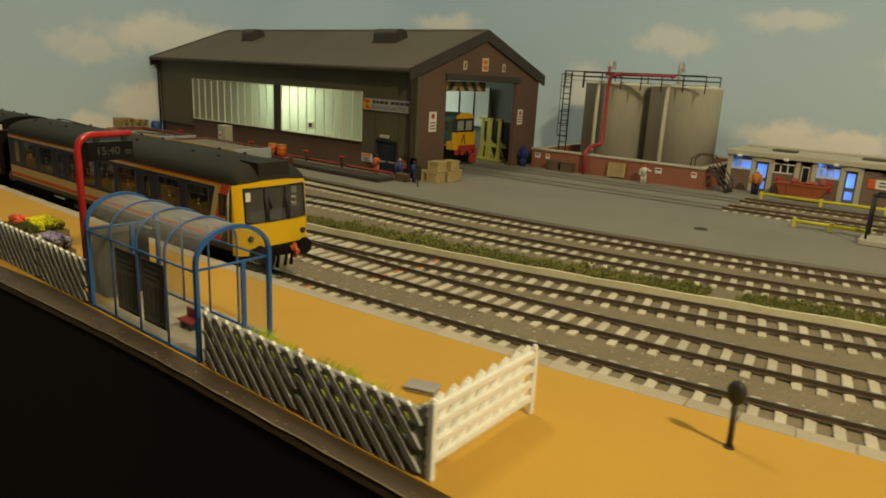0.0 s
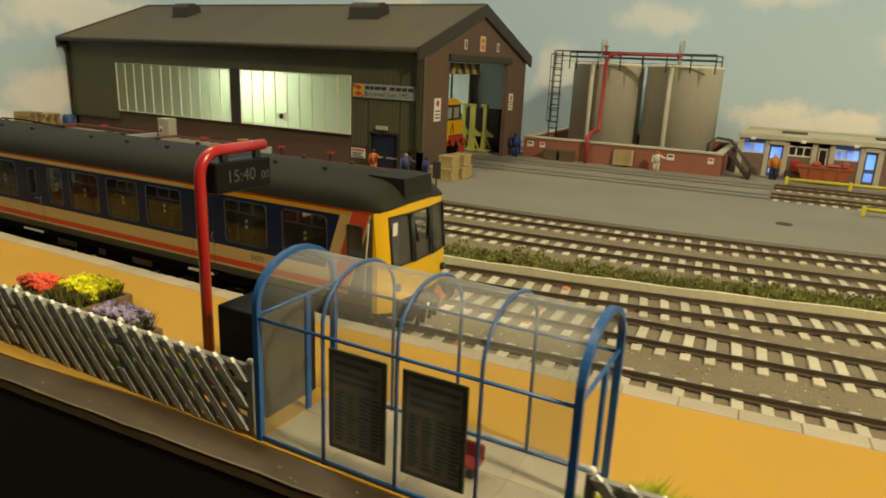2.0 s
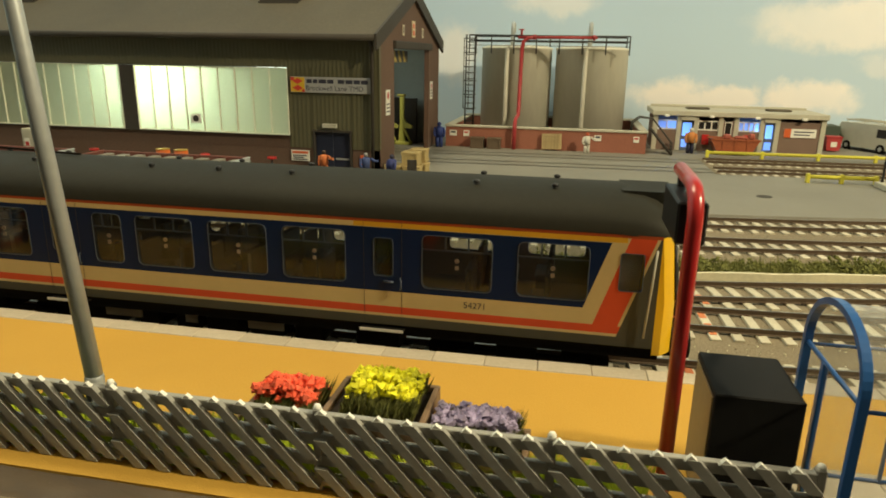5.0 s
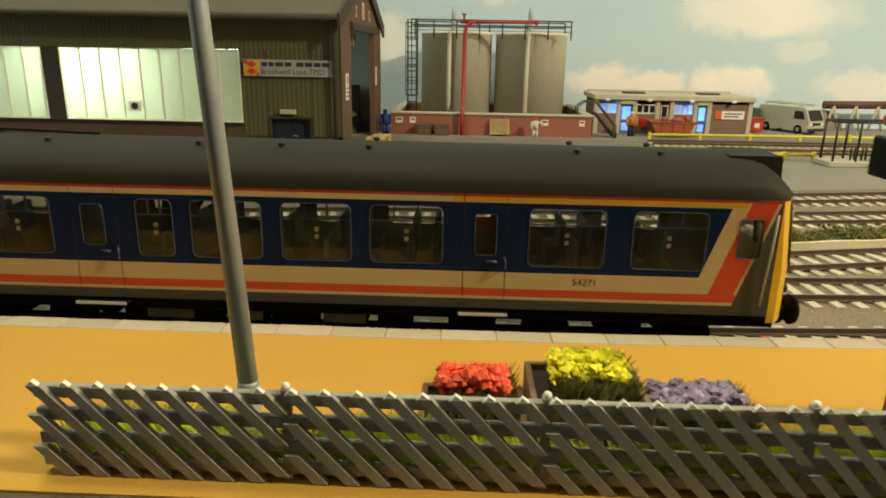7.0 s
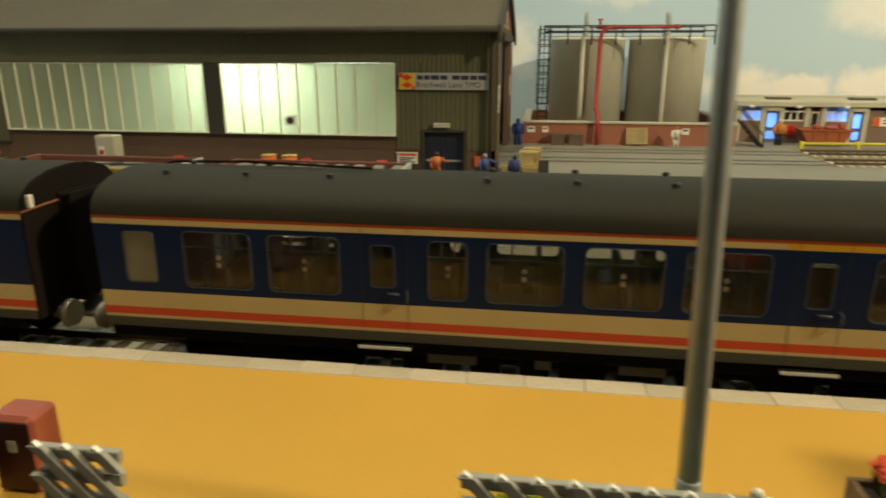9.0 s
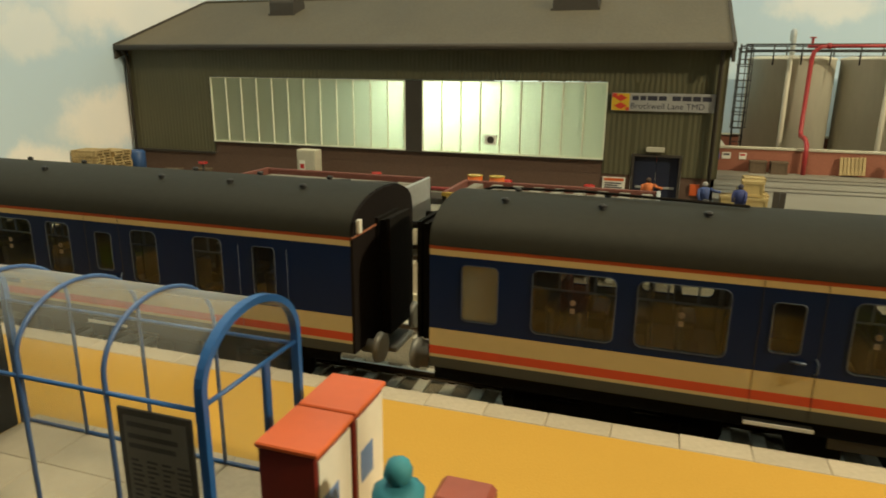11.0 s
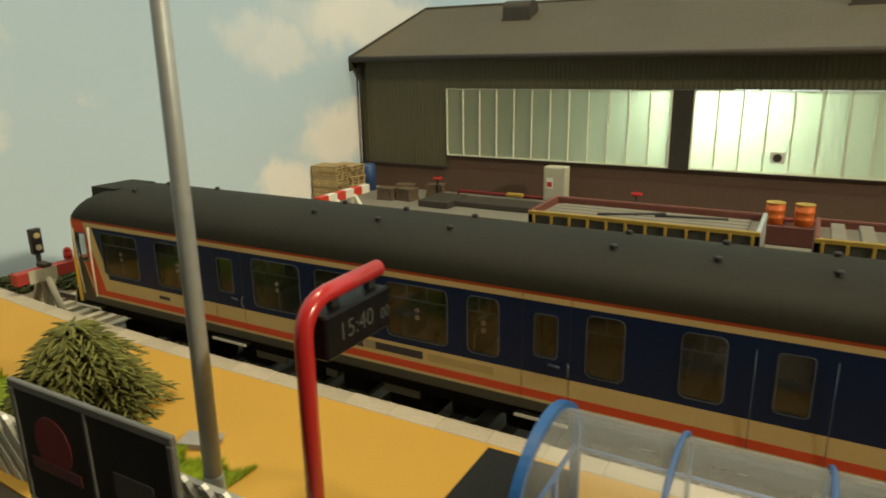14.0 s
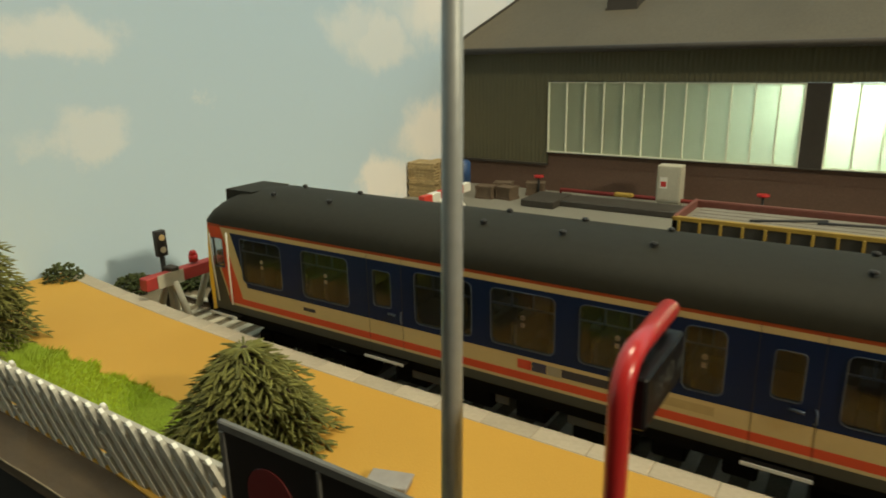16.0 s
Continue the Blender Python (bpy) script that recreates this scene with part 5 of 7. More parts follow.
def shelter(label, place, boards, seat_at):
    s = thing("platform_shelter", label, "shelter", place, group="platform shelters")
    W, D, SP, RISE = 5.85, 2.2, 2.6, 0.83

    def arch(x, o=0.0):
        pts = [(x, o, 0.0), (x, o, SP)]
        pts += [(x, D / 2 - (D / 2 - o) * math.cos(a), SP + (RISE - o) * math.sin(a)) for a in steps(0, math.pi, 24)[1:-1]]
        return pts + [(x, D - o, SP), (x, D - o, 0.0)]
    xs = [0.0, W / 4, W / 2, 3 * W / 4, W]
    for i, x in enumerate(xs):
        end = i in (0, 4)
        if end:
            path = arch(x)
            m = Mesh()
            n = len(path)
            w, dpt = 0.062, 0.05
            v = []
            for k in range(n):
                p = Vector(path[k])
                d = (Vector(path[min(k + 1, n - 1)]) - Vector(path[max(k - 1, 0)])).normalized()
                nn = Vector((0, d.z, -d.y))
                for sx, sn in ((-w, -dpt), (w, -dpt), (w, dpt), (-w, dpt)):
                    v.append((p.x + sx, p.y + nn.y * sn, p.z + nn.z * sn))
            m.add(v, [(4 * k + j, 4 * k + (j + 1) % 4, 4 * k + 4 + (j + 1) % 4, 4 * k + 4 + j) for k in range(n - 1) for j in range(4)], False)
            part("end_rib", m, M_BLUE, s, "thick blue end hoop")
            part("end_bar", Mesh().tube([(x, 0, SP - 0.15), (x, D, SP - 0.15)], 0.035, 6), M_BLUE, s)
            part("door_post", Mesh().rbox(x - 0.04, x + 0.04, 1.3, 1.44, 0, SP - 0.15, 0.015), M_BLUE, s)
            pane = Mesh().add([(x, 0.06, 0.05), (x, 1.27, 0.05), (x, 1.27, SP - 0.2), (x, 0.06, SP - 0.2)], [(0, 1, 2, 3)])
            if i == 0:
                part("end_pane", pane, M_CLEAR, s)
        else:
            part("rib", Mesh().tube(arch(x), 0.034, 6), M_RIBC, s, "thin blue hoop")
    for y in (0.0, D):
        part("purlin", Mesh().tube([(0, y, SP - 0.2), (W, y, SP - 0.2)], 0.032, 6), M_BLUE, s)
        part("base_rail", Mesh().tube([(0, y, 0.06), (W, y, 0.06)], 0.035, 6), M_BLUE, s)
    skin = Mesh()
    path = arch(0, 0.03)
    k = len(path)
    v = [(q, p[1], p[2]) for q in xs for p in path]
    skin.add(v, [(i * k + j, i * k + j + 1, i * k + k + j + 1, i * k + k + j) for i in range(4) for j in range(k - 1) if not (i in (1, 2) and j == k - 2)], True)
    sk = part("glazing", skin, M_CLEAR, s, "clear plastic glazing with lamp reflection painted in as haze")
    sk.visible_shadow = False
    for b in boards:
        x0 = b * W / 4 + 0.06
        brd = part("timetable_board", Mesh().rbox(x0, x0 + 1.17, 0.06, 0.10, 0.34, 2.2, 0.015), M_SHED_D, s, "dark framed timetable board")
        sheet = Mesh().add([(x0 + 0.1, 0.056, 0.44), (x0 + 1.08, 0.056, 0.44), (x0 + 1.08, 0.056, 2.1), (x0 + 0.1, 0.056, 2.1)], [(0, 1, 2, 3)])
        part("timetable_sheet", sheet, mat("timetable_paper", (0.27, 0.24, 0.20), 0.5), brd)
        bars = Mesh()
        rr = random.Random(b)
        for z in (1.95, 1.78, 1.64):
            bars.box(x0 + 0.16, x0 + rr.uniform(0.8, 1.05), 0.050, 0.054, z, z + 0.07)
        for c in range(4):
            z = 0.55
            while z < 1.5:
                bars.box(x0 + 0.17 + 0.24 * c, x0 + 0.17 + 0.24 * c + rr.uniform(0.1, 0.2), 0.050, 0.054, z, z + 0.035)
                z += 0.075
        part("timetable_print", bars, mat("timetable_print", (0.035, 0.03, 0.03), 0.5), brd, "lines of unreadable print", "stuff")
    sl = Mesh().rbox(-0.735, 0.735, -0.608, 0.608, -0.03, 0.03, 0.015).done("paving_slab", M_COPING)
    for i in range(4):
        for j in range(2):
            piece("paving_slab", sl, s, 0.74 + i * 1.475, 0.62 + j * 1.22, 0.0)
    if seat_at is not None:
        st = Mesh().rbox(seat_at, seat_at + 0.7, 0.85, 1.2, 0.24, 0.31, 0.03).rbox(seat_at, seat_at + 0.7, 1.17, 1.23, 0.28, 0.58, 0.03)
        part("bench_seat", st, mat("bench_red", (0.25, 0.02, 0.02), 0.5), s, "dark red bench seat")
        lg = Mesh()
        for q in (0.08, 0.52):
            lg.rbox(seat_at + q, seat_at + q + 0.1, 0.9, 1.15, 0.03, 0.24, 0.02)
        part("bench_leg", lg, M_DARK, s)
    return s


shelter("blue-framed barrel-roofed shelter with clear glazing and two timetable boards", (-20.05, 9.3, 1.2), (1, 2), 3.3)
shelter("blue-framed barrel-roofed shelter with clear glazing beside red machines", (-50.4, 9.12, 1.2), (3,), None)

# ---------------------------------------------------------------- clock signs, lamps, cabinets
def words(name, text, size, material, parent, m, spacing=1.0):
    c = bpy.data.curves.new(name, "FONT")
    c.body, c.size, c.align_x, c.align_y, c.space_character = text, size * CM, "CENTER", "CENTER", spacing
    c.materials.append(material)
    ob = new(name, c)
    ob.parent = parent
    ob.matrix_basis = m
    return ob


M_DIGIT = mat("display_digits", (0.07, 0.075, 0.07), 0.5)


def clock_sign(label, place, h, r, arm):
    s = thing("clock_sign", label, "clock", place, group="platform clocks")
    pts = [(0, 0, 0), (0, 0, h - 0.48)] + [(0, 0.48 * (1 - math.cos(a)), h - 0.48 + 0.48 * math.sin(a)) for a in steps(0, math.pi / 2, 6)[1:]] + [(0, arm, h + 0.02)]
    part("post", Mesh().tube(pts, r, 12), M_RED, s, "glossy red bent tube post")
    part("hanger", Mesh().box(-0.05, 0.05, 0.55, 0.7, h - 0.24, h - 0.05).box(-0.05, 0.05, arm - 0.3, arm - 0.15, h - 0.24, h - 0.05), M_DARK, s)
    d = part("display", Mesh().rbox(-0.21, 0.21, 0.2, arm - 0.02, h - 0.84, h - 0.22, 0.03), mat("display_black", (0.008, 0.008, 0.009), 0.4, spec=0.2), s, "black digital clock display")
    for sx, rz in ((0.215, 90),):
        words("digits", "15:40", 0.36, M_DIGIT, d, pose(sx * CM, (arm * 0.5) * CM, (h - 0.53) * CM, 90, 0, rz))
        words("seconds", "00", 0.24, M_DIGIT, d, pose(sx * CM, (arm * 0.5 + 0.68) * CM, (h - 0.58) * CM, 90, 0, rz))
    return s


clock_sign("red bent-tube post with black digital clock beside the dark cabinet", (-22.22, 10.15, 1.2), 5.02, 0.112, 1.76)
clock_sign("red bent-tube post with black digital clock on the platform", (-53.45, 9.5, 1.2), 4.55, 0.125, 1.7)


def lamp_post(label, place, lean, tip=0.0):
    p = thing("lamp_post", label, "lamp post", place, group="platform lamps")
    part("base", Mesh().tube([(0, 0, 0), (0, 0, 0.05), (0, 0, 0.06), (0, 0, 1.25), (0, 0, 1.3)], [0.26, 0.26, 0.165, 0.16, 0.148], 14), M_GALV, p, "thicker grey base tube")
    part("column", Mesh().tube([(0, 0, 1.3), (lean * 5, tip * 5, 6), (lean * 11, tip * 11, 12)], [0.145, 0.125, 0.10], 12), M_GALV, p, "slim grey tapering column")
    part("access_door", Mesh().rbox(-0.06, 0.06, -0.2, -0.17, 0.75, 1.1, 0.01), M_DARK, p)
    return p


lamp_post("grey metal lamp post standing in the grass by the fence", (-31.82, 9.85, 1.2), -0.035, -0.045)
lamp_post("grey metal lamp post beside the poster board", (-55.68, 9.68, 1.2), 0.035, -0.02)
M_CABB = mat("cabinet_black", (0.010, 0.010, 0.010), 0.75, 0, 400, 0.2, 0, 60, 0.2, spec=0.25)
M_CABT = mat("cabinet_side_tan", (0.26, 0.19, 0.09), 0.6)
for px_, py_ in ((-21.68, 9.92), (-51.65, 9.7)):
    c = thing("equipment_cabinet", "plain black equipment cabinet beside the shelter", "cabinet", (px_, py_, 1.2), group="platform cabinets")
    part("body", Mesh().rbox(0, 1.22, 0, 1.5, 0, 2.12, 0.02), M_CABB, c)
    part("side_panel", Mesh().rbox(-0.02, 0, 0.1, 1.4, 0.1, 2.02, 0.004), M_CABT, c, "tan side panel")

mir = thing("platform_mirror", "small dark round mirror on a short post", "mirror", (-2.56, 14.69, 1.2))
part("post", Mesh().tube([(0, 0, 0), (-0.02, 0, 1.1)], 0.065, 8), M_SHED_D, mir)
part("head", Mesh().ball((-0.03, 0, 1.28), 0.26, 12, squash=(0.8, 0.55, 1.1)), M_DARK, mir)
part("foot", Mesh().tube([(0, 0, 0), (0, 0, 0.03)], 0.12, 10), M_SHED_D, mir)
M_BOXL = mat("box_lid_grey", (0.34, 0.32, 0.30), 0.6, 0, 500, 0.15, 0.1)
for bx, by in ((-9.05, 12.1), (-58.3, 11.6)):
    single("equipment_box", Mesh().rbox(-0.38, 0.38, -0.22, 0.22, 0, 0.11, 0.02).rbox(-0.41, 0.41, -0.25, 0.25, 0.11, 0.15, 0.015), M_BOXL, "low grey metal box on the platform", "box", place=(bx, by, 1.2), rz=18, group="platform boxes")

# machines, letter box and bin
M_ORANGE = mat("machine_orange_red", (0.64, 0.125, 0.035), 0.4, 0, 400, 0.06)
for by in (9.44, 10.52):
    vm = thing("vending_machine", "vending machine with orange-red top and white front", "vending machine", (-44.05, by, 1.2), group="platform machines")
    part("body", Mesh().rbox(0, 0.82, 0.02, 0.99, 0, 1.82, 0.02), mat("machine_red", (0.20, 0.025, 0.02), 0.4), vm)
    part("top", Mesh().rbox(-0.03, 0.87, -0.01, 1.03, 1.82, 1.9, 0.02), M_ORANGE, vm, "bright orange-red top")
    part("front_panel", Mesh().rbox(0.82, 0.845, 0.07, 0.94, 0.2, 1.75, 0.005), M_WHITE, vm, "white front panel")
    part("picture", Mesh().rbox(0.845, 0.855, 0.15, 0.55, 0.7, 1.2, 0.003), mat("machine_picture_blue", (0.10, 0.22, 0.5), 0.5), vm)
    part("kick_plate", Mesh().rbox(0.82, 0.85, 0.07, 0.94, 0.02, 0.18, 0.005), M_ORANGE, vm)
pb = thing("letter_box", "brick-red letter box with rounded top and shade painted on its front", "letter box", (-41.9, 9.88, 1.2))
part("body", Mesh().rbox(0, 0.74, 0, 0.6, 0, 1.3, 0.07), mat("letter_box_red", (0.36, 0.09, 0.055), 0.45), pb)
# dark maroon sheet: shade of the front side put into the colour
part("door", Mesh().rbox(0.04, 0.70, -0.02, 0.0, 0.06, 1.22, 0.008), mat("letter_box_shade", (0.06, 0.012, 0.012), 0.45), pb, "front with its shade painted dark maroon")
part("notice", Mesh().rbox(0.3, 0.44, -0.03, -0.02, 0.72, 0.92, 0.004), M_CONC, pb)

# ---------------------------------------------------------------- flower beds
M_SOIL = mat("planter_timber", (0.20, 0.13, 0.075), 0.85, 0, 500, 0.3, 0.5)


def flowers(kind, x0, x1, y0, y1, z1, colour, seed, spike, left=0.0, right=0.0):
    """Open timber box; flowers keep clear of its left share."""
    f = thing("flower_planter", "%s flowers in a dark timber planter" % kind, "planter", ((x0 + x1) / 2, (y0 + y1) / 2, 1.2), group="flower planters")
    w, d, h = (x1 - x0) / 2, (y1 - y0) / 2, z1 - 1.2
    for a, b, c, e in ((-w, w, -d, -d + 0.1), (-w, w, d - 0.1, d), (-w, -w + 0.1, -d + 0.1, d - 0.1), (w - 0.1, w, -d + 0.1, d - 0.1)):
        part("board", Mesh().rbox(a, b, c, e, 0, h, 0.015), M_SOIL, f)
    part("soil", Mesh().box(-w + 0.1, w - 0.1, -d + 0.1, d - 0.1, 0, h - 0.1), mat("planter_soil_" + kind, (0.035, 0.025, 0.016), 0.95, 0, 500, 0.3, 0.6), f)
    r = np.random.RandomState(seed)
    n = 900
    lo = -w * 0.9 + left * 2 * w
    hi = w * 0.9 - right * 2 * w
    p = np.stack([r.uniform(lo, hi, n), r.uniform(-d * 0.85, d * 0.85, n), h - 0.1 + r.uniform(0, 0.1, n)], -1)
    blades_of("leaves", np.repeat(p, 3, 0), r.uniform(0.15, 0.2 + spike, 3 * n), M_TUFT, "green leaves and stems", "", 0.5, 0.03, seed, f)
    q = np.stack([r.uniform(lo, hi, n), r.uniform(-d * 0.35, d * 0.9, n), h + spike + r.uniform(-0.12, 0.1, n)], -1)
    q[:, 2] += 0.20 * np.cos(q[:, 0] / w * 1.4) * np.cos(q[:, 1] / d * 1.2) - 0.08 + np.array([0.16 * noise.noise(Vector((g[0] * 4, g[1] * 4, seed))) for g in q])
    scatter("blossom", q[:560], r.uniform(0.05, 0.105, 560), mat("petals_" + kind, colour, 0.7, 0, 500, 0.15, island=0.3), kind + " blossom", "", 0.8, seed, f)


flowers("red", -29.35, -27.72, 9.75, 11.1, 1.9, (0.84, 0.12, 0.05), 31, 0.30, 0.12, 0.12)
flowers("yellow", -27.7, -25.95, 9.72, 11.2, 2.3, (0.82, 0.78, 0.015), 32, 0.17, 0.15, 0.08)
flowers("purple", -25.93, -24.3, 9.7, 10.7, 1.95, (0.36, 0.30, 0.46), 33, 0.24, 0.0, 0.08)

# ---------------------------------------------------------------- poster board
M_PFRAME = mat("poster_frame_grey", (0.17, 0.165, 0.15), 0.5, 0.2, 400, 0.15)
pst = thing("poster_board", "black framed double poster board in front of the fence", "poster board", (-58.82, 8.52, 1.1))
pst.scale.x = 0.965
part("frame", Mesh().rbox(0, 3.95, 0, 0.1, 0.55, 0.7, 0.02).rbox(0, 3.95, 0, 0.1, 2.7, 2.85, 0.02).rbox(0, 0.13, 0, 0.1, 0.7, 2.7, 0.02).rbox(3.82, 3.95, 0, 0.1, 0.7, 2.7, 0.02).rbox(1.93, 2.02, 0, 0.1, 0.7, 2.7, 0.02), M_PFRAME, pst, "dark grey metal frame")
M_POST = mat("poster_black", (0.016, 0.014, 0.014), 0.35)
for x0, x1 in ((0.13, 1.93), (2.02, 3.82)):
    part("poster", Mesh().box(x0, x1, 0.02, 0.06, 0.7, 2.7), M_POST, pst, "dark printed poster")
part("emblem", Mesh().tube([(1.0, 0.005, 1.9), (1.0, 0.019, 1.9)], 0.48, 24), mat("emblem_red", (0.15, 0.015, 0.015), 0.5), pst, "dull red round shape")
part("emblem_band", Mesh().box(0.35, 1.65, -0.002, 0.012, 1.35, 1.55), mat("emblem_band", (0.10, 0.03, 0.03), 0.5), pst)
part("poster_print", Mesh().box(2.5, 3.4, 0.005, 0.018, 1.5, 1.9).box(2.3, 3.6, 0.005, 0.018, 1.0, 1.08), mat("poster_print", (0.06, 0.055, 0.05), 0.5), pst)
part("leg", Mesh().rbox(0.0, 0.12, 0.02, 0.1, 0, 0.55, 0.01), M_PFRAME, pst)
part("leg", Mesh().rbox(3.83, 3.95, 0.02, 0.1, 0, 0.55, 0.01), M_PFRAME, pst)

# ---------------------------------------------------------------- conifers
M_NEEDLE = mat("conifer_needles", (0.155, 0.158, 0.036), 0.85, 0, 800, 0.2, 0, 60, 0.25, island=0.4)
M_BARK = mat("conifer_bark", (0.05, 0.032, 0.02), 0.9, 0, 600, 0.3, 0.6)


def conifer(label, place, h, rad, seed):
    t = thing("fir_tree", label, "tree", place, group="platform firs")
    part("trunk", Mesh().tube([(0, 0, 0), (0.03, 0.02, h * 0.5), (0, 0, h * 0.97)], [0.16, 0.10, 0.02], 8), M_BARK, t)
    r = random.Random(seed)
    limbs, v, f = Mesh(), [], []
    tiers = 12
    for i in range(tiers):
        u = i / (tiers - 1)
        z = h * (0.10 + 0.86 * u)
        reach = rad * (1.0 - u) ** 0.42 * (0.9 if i else 0.75) + 0.12
        count = int(15 - 8 * u)
        a0 = r.uniform(0, 6.28)
        for k in range(count):
            a = a0 + 2 * math.pi * k / count + r.uniform(-0.15, 0.15)
            L = reach * r.uniform(0.78, 1.1)
            droop = L * r.uniform(0.28, 0.5)
            pts = [(math.cos(a) * L * q, math.sin(a) * L * q, z + 0.10 * L * math.sin(q * 3) - droop * q * q) for q in (0, 0.35, 0.7, 1.0)]
            limbs.tube(pts, [0.03, 0.025, 0.02, 0.01], 4, caps=False)
            m = max(4, int(L / 0.15))
            for j in range(m):
                q = 0.15 + 0.85 * (j + r.random()) / m
                bx, by = math.cos(a) * L * q, math.sin(a) * L * q
                bz = z + 0.10 * L * math.sin(q * 3) - droop * q * q
                for side in (-1, 1, 0):
                    w = (0.34 * (1.15 - q) + 0.20) * r.uniform(0.8, 1.2)
                    aa = a + side * r.uniform(0.5, 0.9)
                    tip = (bx + math.cos(aa) * w, by + math.sin(aa) * w, bz - 0.10 * r.random() + (0.05 if side == 0 else -0.03))
                    s = 0.03
                    o = len(v)
                    v += [(bx - math.sin(aa) * s, by + math.cos(aa) * s, bz), (bx + math.sin(aa) * s, by - math.cos(aa) * s, bz), (tip[0] + math.sin(aa) * s * 0.7, tip[1] - math.cos(aa) * s * 0.7, tip[2] - 0.02), (tip[0] - math.sin(aa) * s * 0.7, tip[1] + math.cos(aa) * s * 0.7, tip[2] - 0.02), ((bx + tip[0]) / 2, (by + tip[1]) / 2, (bz + tip[2]) / 2 + 0.03)]
                    f += [(o, o + 1, o + 4), (o + 1, o + 2, o + 4), (o + 2, o + 3, o + 4), (o + 3, o, o + 4), (o, o + 3, o + 2, o + 1)]
    part("branch", limbs, M_BARK, t, "thin brown branches", "stuff")
    me = bpy.data.meshes.new("needles")
    me.from_pydata([(x * CM, y * CM, z * CM) for x, y, z in v], [], f)
    me.materials.append(M_NEEDLE)
    part("crown", me, M_NEEDLE, t, "drooping dull green needle sprays", "stuff")
    return t


conifer("drooping green fir tree on the platform lawn", (-61.6, 11.3, 1.2), 2.2, 1.95, 41)
conifer("darker green fir tree at the far end of the lawn", (-72.15, 10.6, 1.2), 3.9, 1.75, 42)

# ---------------------------------------------------------------- buffer stops and signal
def buffer_stop(label, place, beam_mats, h):
    b = thing("buffer_stop", label, "buffer stop", place, group="buffer stops")
    if len(beam_mats) == 1:
        part("beam", Mesh().rbox(-0.2, 0.2, -1.9, 1.9, h + 0.05, h + 0.48, 0.03), beam_mats[0], b, "red painted timber beam")
        part("beam_plate", Mesh().rbox(0.2, 0.23, -1.5, -0.5, h + 0.03, h + 0.5, 0.01), M_CONC, b)
    else:
        for i in range(6):
            part("beam_block", Mesh().rbox(-0.2, 0.2, -2.4 + i * 0.8, -2.4 + (i + 1) * 0.8 - 0.01, h, h + 0.5, 0.02), beam_mats[i % 2], b)
    st = Mesh()
    for y in (-0.85, 0.85):
        st.tube([(0.15, y, h + 0.1), (1.0, y, -0.1)], 0.13, 4)
        st.tube([(-0.15, y, h + 0.4), (-1.1, y, -0.1)], 0.13, 4)
        st.rbox(-0.12, 0.12, y - 0.12, y + 0.12, -0.2, h, 0.02)
    part("strut", st, M_CONC if len(beam_mats) == 1 else M_WHITE, b)
    return b


stop = buffer_stop("red beam buffer stop with grey struts at the line end", (-71.3, 17.1, 0), [mat("stop_red", (0.36, 0.035, 0.03), 0.6)], 1.45)
part("lamp", Mesh().tube([(0, 0.1, 2.0), (0, 0.1, 2.25)], 0.16, 10).ball((0, 0.1, 2.28), 0.15, 8), M_RED, stop)
part("side_baulk", Mesh().rbox(-0.24, 0.24, -0.95, -0.65, 1.93, 2.08, 0.03).rbox(-0.24, 0.24, 1.25, 1.55, 1.93, 2.08, 0.03), M_SHED_D, stop)
buffer_stop("red and white striped buffer stop by the pallets", (-72.0, 34.45, 0), [mat("stop_red_bright", (0.60, 0.05, 0.03), 0.5), M_WHITE], 0.98)
sg = thing("ground_signal", "small black two-lamp signal on a short pole", "signal", (-72.75, 16.95, 0))
part("pole", Mesh().tube([(0, 0, 0), (0, 0, 2.3)], 0.09, 8), M_DARK, sg)
part("head", Mesh().rbox(-0.12, 0.12, -0.2, 0.2, 2.05, 3.0, 0.03), M_DARK, sg)
part("lens", Mesh().tube([(0.12, 0, 2.75), (0.16, 0, 2.75)], 0.11, 10), mat("lens_amber", (0.55, 0.42, 0.2), 0.3), sg)
part("lens", Mesh().tube([(0.12, 0, 2.3), (0.16, 0, 2.3)], 0.11, 10), mat("lens_white", (0.6, 0.55, 0.4), 0.3), sg)
r = np.random.RandomState(50)
M_SHRUB = mat("shrub_leaves", (0.06, 0.078, 0.022), 0.9, 0, 900, 0.2, 0, 60, 0.3, island=0.4)
for i, (bx, by, br, bh) in enumerate(((-76.1, 15.0, 0.9, 1.3), (-74.9, 19.6, 0.9, 0.6), (-76.6, 18.0, 0.9, 0.6))):
    n = 500
    p = r.normal(0, 1, (n, 3))
    p /= np.linalg.norm(p, axis=1)[:, None]
    p = p * (r.uniform(0.4, 1, n) ** 0.5)[:, None] * (br, br, bh)
    p[:, 2] = np.abs(p[:, 2])
    scatter("shrub", p + (bx, by, (0.5 if i == 0 else -0.2)), r.uniform(0.05, 0.12, n), M_SHRUB, "low dark green shrub at the board end", "shrub", 0.7, 51 + i)


# ---------------------------------------------------------------- open wagons
M_WGREY = mat("wagon_grey", (0.045, 0.045, 0.042), 0.7, 0, 500, 0.2, 0.2)
M_WYEL = mat("wagon_yellow", (0.36, 0.24, 0.035), 0.6, 0, 500, 0.15, 0, 80, 0.25)
M_WIN = mat("wagon_rust_inside", (0.16, 0.055, 0.04), 0.8, 0, 500, 0.25, 0.2)
M_WFLOOR = mat("wagon_floor_grey", (0.21, 0.19, 0.15), 0.8, 0, 500, 0.15, 0.2)


